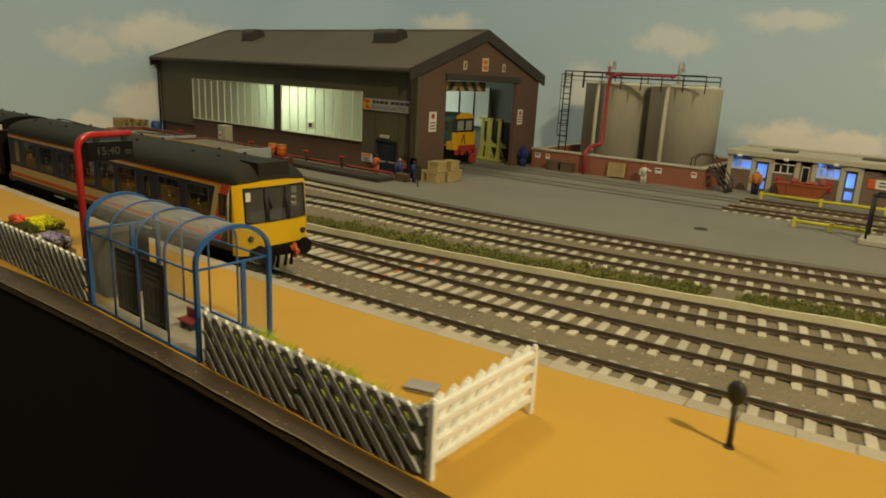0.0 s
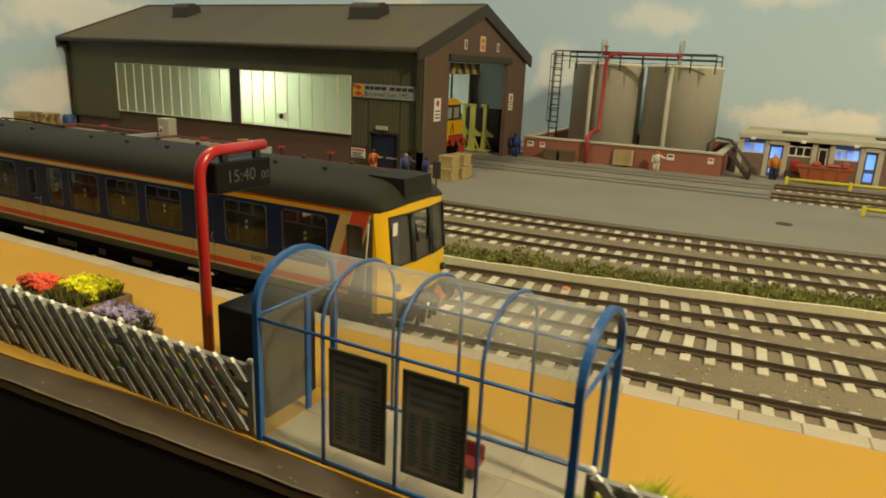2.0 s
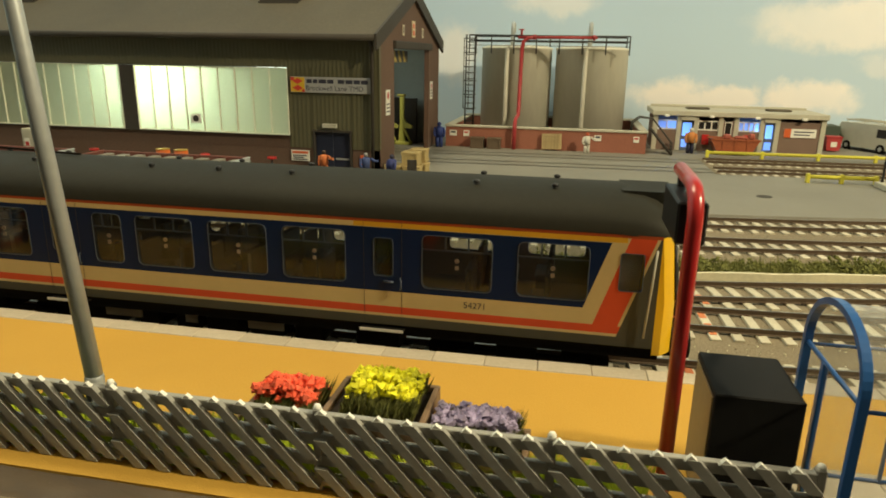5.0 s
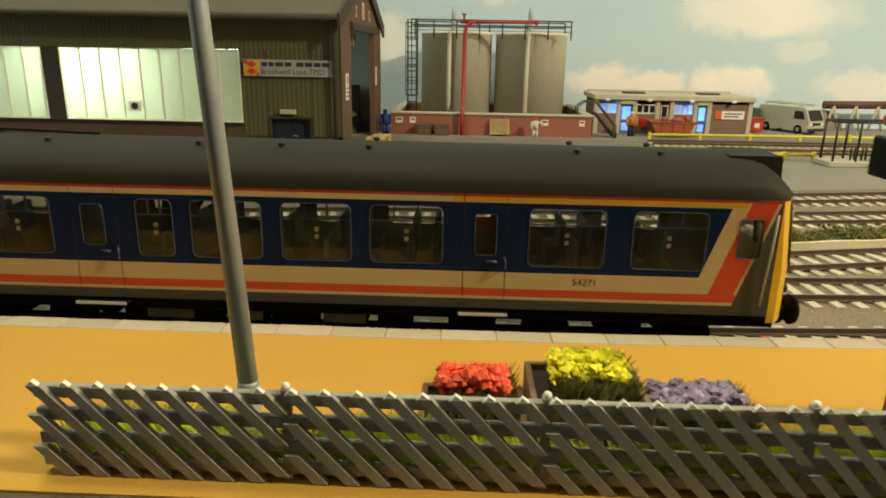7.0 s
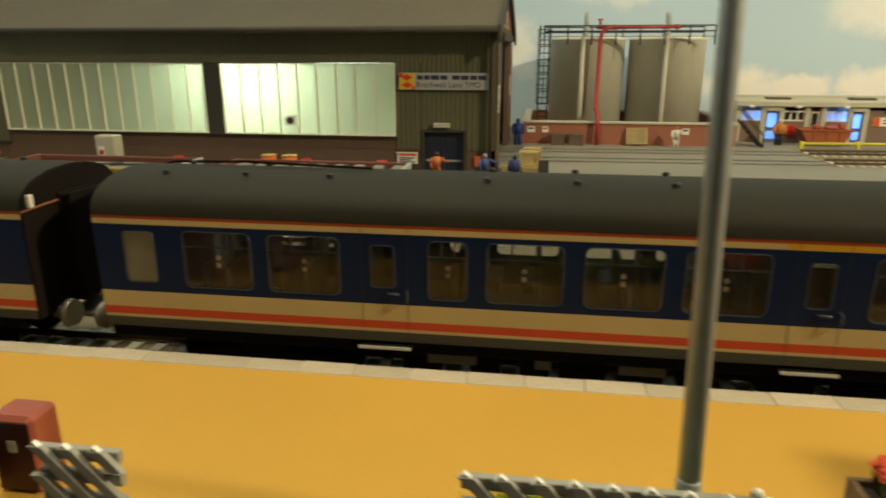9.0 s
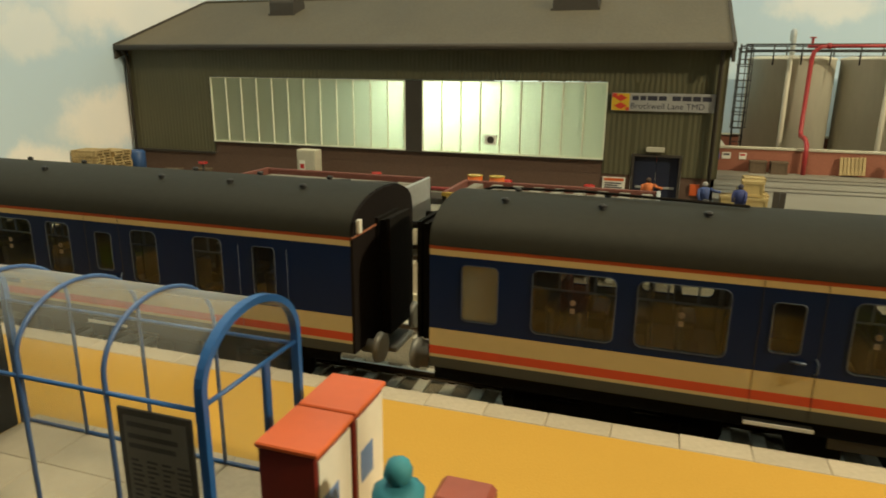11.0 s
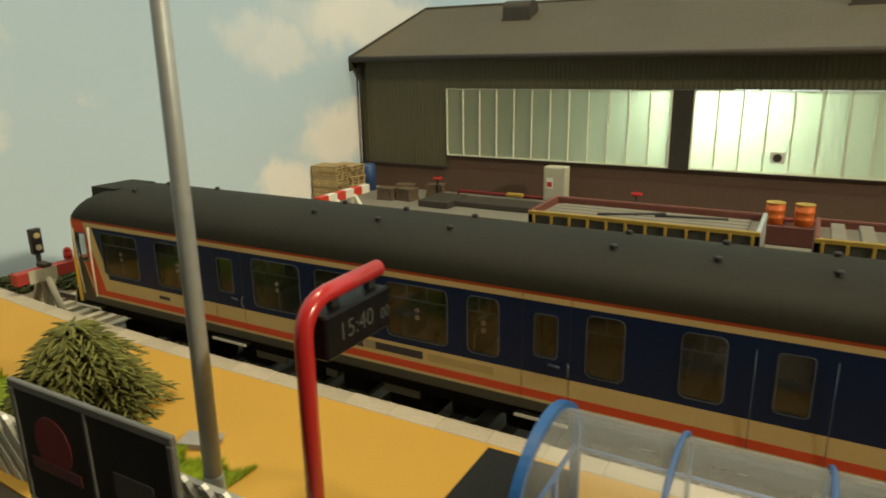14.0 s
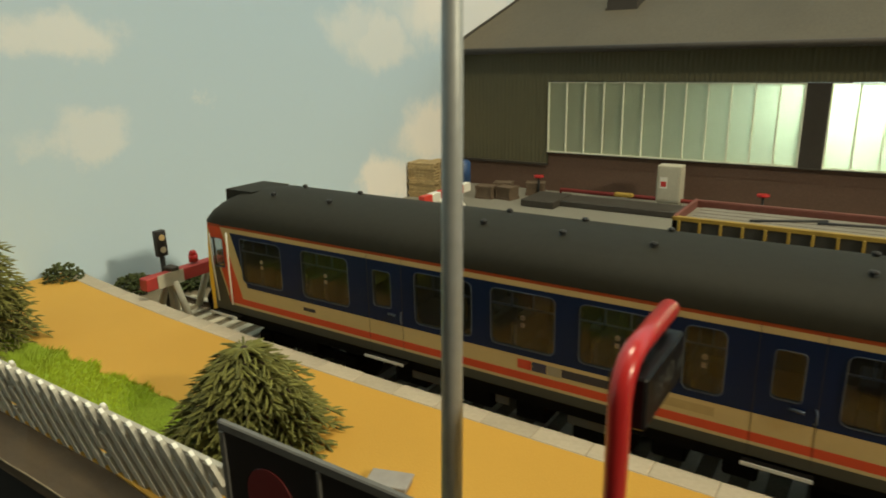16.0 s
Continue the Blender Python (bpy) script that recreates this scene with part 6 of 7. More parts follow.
def wagon(label, place, length, load):
    w = thing("open_wagon", label, "wagon", place, group="engineers wagons")
    L, D, z0, z1 = length / 2, 1.62, 1.3, 2.95
    body = Mesh().box(-L, L, -D, -D + 0.1, z0, z1 - 0.16).box(-L, L, D - 0.1, D, z0, z1 - 0.16)
    part("side", body, M_WGREY, w, "dark grey steel lower sides")
    part("floor", Mesh().box(-L + 0.1, L - 0.1, -D + 0.1, D - 0.1, z0, 2.66), M_WFLOOR, w, "grey dusty load floor")
    part("lining", Mesh().box(-L + 0.1, L - 0.1, D - 0.16, D - 0.11, 2.66, z1 - 0.05).box(-L + 0.1, L - 0.1, -D + 0.11, -D + 0.16, 2.66, z1 - 0.05), M_WIN, w, "rust red inner sides")
    part("top_rail", Mesh().rbox(-L, L, -D - 0.05, -D + 0.12, z1 - 0.16, z1, 0.02), M_WYEL, w, "yellow top rail")
    part("top_rail", Mesh().rbox(-L, L, D - 0.12, D + 0.05, z1 - 0.16, z1, 0.02), M_WIN, w, "rust red top rail")
    for s in (-1, 1):
        part("end", Mesh().rbox(min(s * L, s * (L - 0.16)), max(s * L, s * (L - 0.16)), -D, D, z0, z1 + 0.03, 0.03), M_GALV if s > 0 else M_WIN, w, "grey end wall" if s > 0 else "rust red end wall")
    st = Mesh().rbox(-0.05, 0.05, -D - 0.08, -D, z0 + 0.1, z1 - 0.14, 0.015).done("stanchion", M_WYEL)
    x = -L + 0.25
    while x < L:
        piece("stanchion", st, w, x, 0, 0)
        x += 0.72
    if load:
        for i in range(9):
            x = -L + 0.7 + i * (2 * L - 1.2) / 8
            part("sleeper_load", Mesh().rbox(x - 0.22, x + 0.22, -1.2, 1.3, 2.66, 2.88, 0.03), M_WFLOOR, w)
    else:
        for y0 in (-1.3, -0.75, -0.2, 0.35, 0.9):
            part("plank_load", Mesh().rbox(-L + 0.4, L - 0.5, y0, y0 + 0.47, 2.665, 2.71, 0.015), M_WFLOOR, w)
        part("bar_load", Mesh().tube([(-1.8, -0.3, 2.73), (0.6, 0.9, 2.73)], 0.07, 6), M_DARK, w)
        part("bar_load", Mesh().tube([(0.3, 0.4, 2.73), (2.9, 0.9, 2.73)], 0.07, 6), M_DARK, w)
    part("number_panel", Mesh().box(-L + 0.75, -L + 1.6, -D - 0.02, -D - 0.004, 1.75, 2.0), M_DARK, w)
    part("number_bars", Mesh().box(-L + 0.85, -L + 1.1, -D - 0.03, -D - 0.02, 1.82, 1.93).box(-L + 1.18, -L + 1.48, -D - 0.03, -D - 0.02, 1.82, 1.93), M_WHITE, w)
    part("chassis", Mesh().box(-L + 0.2, L - 0.2, -1.2, 1.2, 0.95, 1.3), M_UNDER, w)
    for ax in (-L + 1.6, L - 1.6):
        m = Mesh()
        for y in (-0.83, 0.83):
            m.tube([(ax, y - 0.1, 0.55), (ax, y + 0.1, 0.55)], 0.55, 16)
        m.rbox(ax - 0.4, ax + 0.4, -1.25, 1.25, 0.5, 0.95, 0.03)
        part("wheelset", m, M_UNDER, w)
    bf = Mesh()
    for s in (-1, 1):
        for y in (-1.1, 1.1):
            bf.tube([(s * L, y, 1.4), (s * (L + 0.45), y, 1.4)], 0.15, 8)
    part("buffer", bf, M_UNDER, w)
    return w


wagon("yellow and grey open engineers wagon with rusty inside", (-53.5, 29.4, 0), 8.4, False)
wagon("yellow and grey open engineers wagon loaded with grey sleepers", (-43.6, 29.4, 0), 8.2, True)

# ---------------------------------------------------------------- along the shed front
M_TROUGH = mat("trough_dark", (0.045, 0.04, 0.033), 0.7, 0, 500, 0.2, 0.2)
single("drip_trough", Mesh().rbox(-69.2, -36.9, 39.4, 41.3, 0, 0.35, 0.04).rbox(-69.3, -67.2, 38.4, 41.2, 0, 0.42, 0.04), M_TROUGH, "long low dark trough along the shed wall", "trough")
pp = thing("fuel_pipe", "red fuel pipe lying along the trough with two taps", "pipe")
part("pipe", Mesh().tube([(-68.2, 41.75, 0.0), (-68.2, 41.75, 0.5), (-37.5, 41.75, 0.5), (-37.5, 41.75, 0.0)], 0.12, 8), mat("trough_pipe_red", (0.24, 0.03, 0.025), 0.6, 0, 400, 0.15), pp)
for x in (-69.6, -56.6, -48.2, -43.4):
    part("tap_post", Mesh().tube([(x, 41.5, 0), (x, 41.5, 1.2)], 0.07, 6), M_DARK, pp)
    part("tap_wheel", Mesh().tube([(x, 41.5, 1.2), (x, 41.5, 1.32)], 0.32, 12), M_RED, pp, "red hand wheel")
part("hose", Mesh().rbox(-64.6, -63.5, 41.2, 41.6, 0.5, 0.72, 0.05), M_WYEL, pp, "short yellow length")
cab = thing("grey_cabinet", "pale grey electrical cabinet with a red warning notice", "cabinet", (-62.2, 41.4, 0))
part("body", Mesh().rbox(0, 1.35, 0, 0.9, 0.4, 2.5, 0.04).rbox(0.05, 1.3, 0.05, 0.85, 0, 0.4, 0.02), M_CONC, cab)
part("door", Mesh().rbox(0.1, 1.25, -0.02, 0.0, 0.55, 2.4, 0.008), M_CONC, cab)
part("notice", Mesh().box(0.2, 0.62, -0.03, -0.021, 1.2, 1.85), M_WHITE, cab)
part("notice_mark", Mesh().box(0.26, 0.56, -0.036, -0.031, 1.3, 1.6), M_RED, cab)
M_DRUM = mat("drum_orange", (0.60, 0.13, 0.015), 0.45, 0, 400, 0.1, 0, 60, 0.2)
for x in (-49.35, -48.1):
    d = thing("oil_drum", "orange oil drum with yellow top standing on a red tray", "drum", (x, 38.6, 0.95), group="oil drums")
    part("shell", Mesh().tube([(0, 0, 0), (0, 0, 0.29), (0, 0, 0.33), (0, 0, 0.37), (0, 0, 0.63), (0, 0, 0.67), (0, 0, 0.71), (0, 0, 1.0)], [0.42, 0.42, 0.46, 0.42, 0.42, 0.46, 0.42, 0.42], 16), M_DRUM, d)
    part("lid", Mesh().tube([(0, 0, 1.0), (0, 0, 1.03)], 0.44, 16), M_WYEL, d, "yellow lid")
single("drum_tray", Mesh().rbox(-50.3, -47.2, 38.0, 39.2, 0.0, 0.95, 0.04), mat("tray_red", (0.10, 0.03, 0.025), 0.6), "dull red steel tray under the drums", "tray")


def pallet_stack(label, place, n, rz, leaning=False):
    s = thing("pallet_stack", label, "pallets", place, rz, group="wooden pallets")
    wood = mat("pallet_wood_" + str(n), (0.42, 0.32, 0.16), 0.8, 0, 500, 0.2, 0.3, random_vary=0.2)
    deck = Mesh().box(-0.95, 0.95, -0.75, 0.75, 0.0, 0.03).done("pallet", wood)
    plank = Mesh().box(-0.1, 0.1, -0.75, 0.75, 0.13, 0.18).done("plank", wood)
    bearer = Mesh().box(-0.95, 0.95, -0.07, 0.07, 0.03, 0.13).done("bearer", wood)
    rr = random.Random(n)
    for i in range(n):
        p = piece("pallet", deck, s, rr.uniform(-0.06, 0.06), rr.uniform(-0.05, 0.05), i * 0.185, rr.uniform(-4, 4))
        for k in range(7):
            piece("plank", plank, p, -0.85 + k * 0.283, 0, 0)
        for y in (-0.66, 0.0, 0.66):
            piece("bearer", bearer, p, 0, y, 0)
    return s


pallet_stack("tall stack of pale wooden pallets beside the shed", (-76.05, 38.4, 0.0), 12, 8)
pallet_stack("shorter stack of pale wooden pallets", (-75.9, 40.05, 0.0), 11, -3)
single("plastic_drum", Mesh().tube([(0, 0, 0), (0, 0, 1.7), (0, 0, 1.85)], [0.55, 0.55, 0.4], 16), mat("drum_blue", (0.03, 0.08, 0.22), 0.5), "blue plastic drum beside the pallets", "drum", place=(-75.5, 41.9, 0))
M_CRATE = mat("crate_weathered", (0.12, 0.085, 0.055), 0.85, 0, 500, 0.25, 0.4)


def crate(label, place, w, d, h, material, rz=0):
    c = thing("crate", label, "crate", place, rz, group="crates")
    part("body", Mesh().rbox(-w + 0.04, w - 0.04, -d + 0.04, d - 0.04, 0.02, h - 0.03, 0.01), material, c)
    m = Mesh()
    for z in (0.0, h - 0.14):
        m.box(-w, w, -d, -d + 0.05, z, z + 0.14).box(-w, w, d - 0.05, d, z, z + 0.14).box(-w, -w + 0.05, -d + 0.05, d - 0.05, z, z + 0.14).box(w - 0.05, w, -d + 0.05, d - 0.05, z, z + 0.14)
    for x in (-w + 0.06, w - 0.14):
        m.box(x, x + 0.08, -d - 0.02, -d + 0.04, 0.14, h - 0.14)
    part("batten", m, material, c)


for x, y, z, rz in ((-72.3, 39.6, 0.0, 5), (-71.0, 39.9, 0.0, -8), (-71.9, 41.1, 0.0, 12), (-70.0, 41.9, 0.0, 20)):
    crate("weathered brown crate beside the dark trough", (x, y, z), 0.6, 0.5, 0.8, M_CRATE, rz)
M_BOXC = mat("crate_pale_yellow", (0.44, 0.34, 0.15), 0.8, 0, 500, 0.12, 0.2)
for x, y, z in ((-34.4, 43.7, 0), (-34.2, 45.0, 0), (-34.6, 46.3, 0), (-35.7, 43.9, 0), (-34.6, 44.1, 0.86), (-34.4, 45.6, 0.86)):
    crate("pale wooden crate stacked at the shed corner", (x, y, z), 0.58, 0.58, 0.85, M_BOXC)
crate("brown crate used as a table by the workers", (-36.4, 41.8, 0), 0.6, 0.4, 0.62, M_CRATE)
for x in (-32.5, -31.0):
    crate("grey weathered crate against the bund wall", (x, 60.25, 0), 0.62, 0.45, 0.95, M_CRATE)
lp = pallet_stack("pale pallet leaning on the bund wall", (-25.9, 60.55, 0.75), 1, 0)
lp.rotation_euler = (radians(78), 0, 0)
lp.scale = (0.9, 0.9, 0.9)
sp = thing("notice_post", "thin dark post with a small grey board", "sign post", (-33.7, 40.6, 0))
part("post", Mesh().tube([(0, 0, 0), (0, 0, 1.7)], 0.05, 6), M_DARK, sp)
part("board", Mesh().rbox(-0.3, 0.3, -0.04, 0.04, 0.55, 1.7, 0.01), M_SHED_D, sp)


# ---------------------------------------------------------------- small figurines
def figurine(label, place, rz, coat, legs, head=(0.30, 0.20, 0.14), hat=None, arm=False, size=1.0):
    m = Mesh()
    for s in (-0.13, 0.13):
        m.tube([(s, 0, 0), (s, 0, 0.8)], [0.12, 0.14], 8, mi=1)
    m.tube([(0, 0, 0.75), (0, 0, 1.1), (0, 0, 1.4), (0, 0, 1.48)], [0.24, 0.27, 0.28, 0.12], 10, mi=0)
    m.tube([(-0.3, 0, 1.38), (-0.36, -0.06, 1.0), (-0.3, -0.14, 0.75)], 0.085, 6, mi=0)
    m.tube([(0.3, 0, 1.38), (0.5, -0.2, 1.25), (0.75, -0.35, 1.25)] if arm else [(0.3, 0, 1.38), (0.36, -0.06, 1.0), (0.3, -0.14, 0.75)], 0.085, 6, mi=0)
    m.ball((0, 0, 1.62), 0.16, 8, mi=2)
    m.v = [(x * size, y * size, z * size) for x, y, z in m.v]
    key = "_".join(str(int(c * 100)) for c in coat)
    mats = [mat("figure_coat_" + key, coat, 0.7), mat("figure_legs_" + key, legs, 0.7), mat("figure_head_" + key, hat or head, 0.7)]
    single("figurine", m, mats, label, "figurine", place=place, rz=rz, group="painted figurines")


figurine("small painted figurine in orange overalls by the shed door", (-40.2, 42.6, 0), 0, (0.58, 0.17, 0.05), (0.58, 0.17, 0.05), hat=(0.05, 0.03, 0.02), arm=True, size=1.0)
figurine("small painted figurine in blue and white at the crate table", (-37.2, 42.3, 0), 20, (0.05, 0.08, 0.22), (0.03, 0.04, 0.10), hat=(0.3, 0.3, 0.3), arm=True)
figurine("small painted figurine in dark blue beside the crates", (-35.4, 42.1, 0), -30, (0.035, 0.05, 0.18), (0.035, 0.05, 0.16), hat=(0.03, 0.03, 0.06))
figurine("small painted figurine in blue overalls at the gable", (-35.9, 59.8, 0), 10, (0.02, 0.04, 0.20), (0.02, 0.04, 0.18), hat=(0.03, 0.05, 0.2), size=1.25)
figurine("small painted figurine in white overalls beside the bund wall", (-22.9, 59.7, 0), 0, (0.62, 0.60, 0.52), (0.62, 0.60, 0.52), hat=(0.5, 0.10, 0.04), arm=True, size=1.0)
figurine("small painted figurine in a teal jacket and cap on the platform", (-42.15, 9.5, 1.2), 130, (0.03, 0.20, 0.26), (0.015, 0.015, 0.02), hat=(0.04, 0.24, 0.30), size=1.15)
figurine("small painted figurine in an orange jacket near the hut", (-14.0, 62.6, 0), 0, (0.52, 0.20, 0.05), (0.02, 0.02, 0.05), hat=(0.6, 0.6, 0.55), size=1.25)

# ---------------------------------------------------------------- shed signs, door, things inside
sgn = thing("shed_sign", "grey name board with red and yellow emblem on green cladding", "sign", (-42.65, 43.32, 5.42))
part("board", Mesh().rbox(0, 5.6, -0.03, 0.03, 0, 1.0, 0.008), mat("sign_grey", (0.36, 0.36, 0.36), 0.5), sgn)
part("emblem", Mesh().box(0.03, 1.0, -0.045, -0.031, 0.03, 0.97), mat("emblem_yellow", (0.66, 0.42, 0.03), 0.5), sgn, "yellow emblem square")
em = Mesh()
for z in (0.72, 0.28):
    em.add([(0.52, -0.05, z + 0.2), (0.88, -0.05, z), (0.52, -0.05, z - 0.2), (0.16, -0.05, z)], [(0, 1, 2, 3)])
em.box(0.03, 0.3, -0.051, -0.046, 0.75, 0.97).box(0.8, 1.0, -0.051, -0.046, 0.03, 0.2)
part("emblem_mark", em, mat("emblem_mark_red", (0.60, 0.05, 0.03), 0.5), sgn, "red diamond shapes")
M_INK = mat("sign_ink", (0.03, 0.03, 0.05), 0.6)
for a, b in ((1.15, 1.5), (1.58, 1.9), (1.98, 2.5), (2.58, 3.0), (3.3, 3.75), (3.83, 4.3), (4.38, 4.8), (4.88, 5.35)):
    part("name_bar", Mesh().box(a, b, -0.04, -0.031, 0.60, 0.85), M_INK, sgn, "dark bar in place of the company name")
words("place_name", "Brockwell Lane TMD", 0.46, M_INK, sgn, pose(3.05 * CM, -0.035 * CM, 0.28 * CM, 90, 0, 0))

dr = thing("shed_door", "dark blue double door in a dark recess of the shed", "door", (-41.25, 43.5, 0))
part("frame", Mesh().box(0, 0.12, -0.12, 0.3, 0, 3.0).box(2.6, 2.72, -0.12, 0.3, 0, 3.0).box(0.12, 2.6, -0.12, 0.3, 2.85, 3.0), M_SHED_D, dr)
for x0, x1 in ((0.12, 1.35), (1.37, 2.6)):
    leaf = part("leaf", Mesh().rbox(x0, x1, 0.12, 0.2, 0.03, 2.85, 0.02), mat("door_blue_dark", (0.014, 0.02, 0.045), 0.5), dr)
    part("bar", Mesh().box(x0 + 0.15, x1 - 0.15, 0.08, 0.12, 1.0, 1.12), M_GALV, leaf)
part("lamp_sign", Mesh().rbox(0.75, 1.75, -0.3, -0.1, 3.15, 3.42, 0.02), M_CONC, dr)
nb = thing("notice_board", "white safety notice with red heading on the brick base", "notice", (-42.85, 43.42, 0.85))
part("board", Mesh().rbox(0, 1.3, -0.03, 0.03, 0, 0.72, 0.008), M_WHITE, nb)
part("heading", Mesh().box(0.08, 1.22, -0.04, -0.031, 0.5, 0.66), M_ORANGE, nb)
part("text_bars", Mesh().box(0.12, 1.1, -0.04, -0.031, 0.33, 0.4).box(0.12, 0.9, -0.04, -0.031, 0.2, 0.27).box(0.12, 1.15, -0.04, -0.031, 0.07, 0.14), M_INK, nb)
single("small_notice", Mesh().rbox(-0.25, 0.25, -0.03, 0.03, 0, 0.65, 0.008), M_ORANGE, "small orange notice on the brick base", "notice", place=(-37.7, 43.42, 0.75))
GX = SX1 + 0.03
for y, z, w, h in ((45.75, 3.9, 0.5, 1.7), (59.75, 4.2, 0.45, 1.5)):
    g = thing("gable_notice", "tall white notice with a red mark beside the doorway", "notice", (GX, y, z), group="gable notices")
    part("board", Mesh().rbox(-0.02, 0.02, -w, w, 0, h, 0.006), M_WHITE, g)
    part("mark", Mesh().tube([(0.02, 0, h - 0.38), (0.03, 0, h - 0.38)], 0.24, 10), M_RED, g)
    part("text_bars", Mesh().box(0.02, 0.026, -w * 0.7, w * 0.7, 0.2, 0.3).box(0.02, 0.026, -w * 0.7, w * 0.7, 0.45, 0.55).box(0.02, 0.026, -w * 0.7, w * 0.7, 0.7, 0.8), M_INK, g)
ge = thing("gable_emblem", "yellow and red emblem plate high on the gable", "sign", (GX, 53.1, 9.2))
part("plate", Mesh().rbox(-0.02, 0.02, -0.5, 0.5, 0, 1.2, 0.006), mat("emblem_cream", (0.62, 0.50, 0.30), 0.5), ge)
part("mark", Mesh().box(0.02, 0.03, -0.32, 0.32, 0.15, 0.5).box(0.02, 0.03, -0.32, 0.32, 0.65, 1.0), M_ORANGE, ge)
for y in (50.0, 56.2):
    single("road_number_plate", Mesh().rbox(-0.02, 0.02, -0.26, 0.26, 0, 0.75, 0.006).box(0.021, 0.028, -0.1, 0.1, 0.15, 0.6, mi=1), [mat("number_cream", (0.55, 0.48, 0.34), 0.5), M_INK], "small cream number plate above the doorway", "sign", place=(GX, y, 9.25), group="road numbers")

ch = thing("chevron_beam", "yellow and black striped beam under the doorway lintel", "beam", (SX1 - 0.9, 47.6, 7.35))
part("beam", Mesh().box(-0.1, 0.1, 0, 6.9, 0, 0.85), M_DARK, ch)
st = Mesh()
for i in range(5):
    y = 0.3 + i * 1.35
    s = 0.6 if i < 2 else -0.6
    st.add([(0.105, y, 0.0), (0.105, y + 0.65, 0.0), (0.105, y + 0.65 + s, 0.85), (0.105, y + s, 0.85)], [(0, 1, 2, 3)])
part("stripe", st, mat("chevron_dull_yellow", (0.34, 0.26, 0.07), 0.7, 0, 500, 0.15), ch)

lo = thing("shunting_locomotive", "green locomotive with yellow cab front inside the shed", "locomotive", (-40.2, 55.5, 0))
lo.scale = (1.0, 1.0, 1.13)
M_LG = mat("loco_green", (0.02, 0.06, 0.045), 0.4)
M_LY = mat("loco_yellow", (0.72, 0.40, 0.01), 0.4, 0, 400, 0.08)
M_LR = mat("loco_red", (0.40, 0.045, 0.025), 0.5, 0, 400, 0.2)
part("body", Mesh().rbox(-18, -0.6, -1.6, 1.6, 1.7, 4.0, 0.12), M_LG, lo, "dark green body")
part("roof", Mesh().prism([(1.62 * math.cos(a), 3.95 + 0.6 * math.sin(a)) for a in steps(0, math.pi, 10)], "x", -18, -0.35), M_LG, lo)
part("cab_front", Mesh().rbox(-0.6, 0.0, -1.6, 1.6, 1.7, 2.85, 0.04), M_LY, lo, "bright yellow cab front")
part("cab_brow", Mesh().prism([(1.4 * math.cos(a), 4.05 + 0.5 * math.sin(a)) for a in steps(0, math.pi, 10)], "x", -0.4, -0.2), M_LY, lo, "yellow arched brow over the windscreens")
part("window_band", Mesh().rbox(-0.5, -0.25, -1.6, 1.6, 2.85, 4.05, 0.03), M_DARK, lo)
# pale grey panes: light seen through the cab, put into the colour
for y0_, y1_ in ((-1.2, -0.2), (0.2, 1.2)):
    part("windscreen", Mesh().rbox(-0.26, -0.23, y0_, y1_, 3.0, 3.85, 0.008), mat("loco_pane_light", (0.30, 0.33, 0.31), 0.2), lo)
part("side_window", Mesh().rbox(-1.9, -0.9, -1.63, -1.6, 2.95, 3.8, 0.01), M_DARK, lo)
part("nose_box", Mesh().rbox(-0.9, 0.15, -2.05, -1.45, 1.35, 2.05, 0.04), M_LY, lo)
part("buffer_beam", Mesh().rbox(-0.2, 0.1, -1.6, 1.6, 0.9, 1.68, 0.03), M_LR, lo, "red buffer beam")
for y in (-1.1, 1.1):
    part("buffer", Mesh().tube([(0.1, y, 1.2), (0.4, y, 1.2), (0.41, y, 1.2), (0.5, y, 1.2)], [0.16, 0.16, 0.32, 0.3], 12), M_LR, lo)
part("snow_guard", Mesh().rbox(-0.1, 0.3, 0.6, 1.6, 0.15, 0.85, 0.05), M_LR, lo)
part("hose_group", Mesh().tube([(0.1, -0.4, 1.2), (0.3, -0.4, 0.8), (0.2, -0.4, 0.3)], 0.1, 6).tube([(0.1, 0.1, 1.2), (0.3, 0.1, 0.8), (0.2, 0.1, 0.3)], 0.1, 6), M_UNDER, lo)
part("bogie", Mesh().rbox(-4.5, -0.2, -1.3, 1.3, 0.2, 1.3, 0.05), M_UNDER, lo)
part("bogie", Mesh().rbox(-17.5, -13.5, -1.3, 1.3, 0.2, 1.3, 0.05), M_UNDER, lo)
part("stripe_mark", Mesh().add([(0.01, -0.9, 1.8), (0.01, -0.75, 1.8), (0.01, -0.3, 2.7), (0.01, -0.45, 2.7)], [(0, 1, 2, 3)]).add([(0.01, -0.25, 1.8), (0.01, -0.1, 1.8), (0.01, -0.3, 2.7), (0.01, -0.45, 2.7)], [(0, 1, 2, 3)]), M_INK, lo)
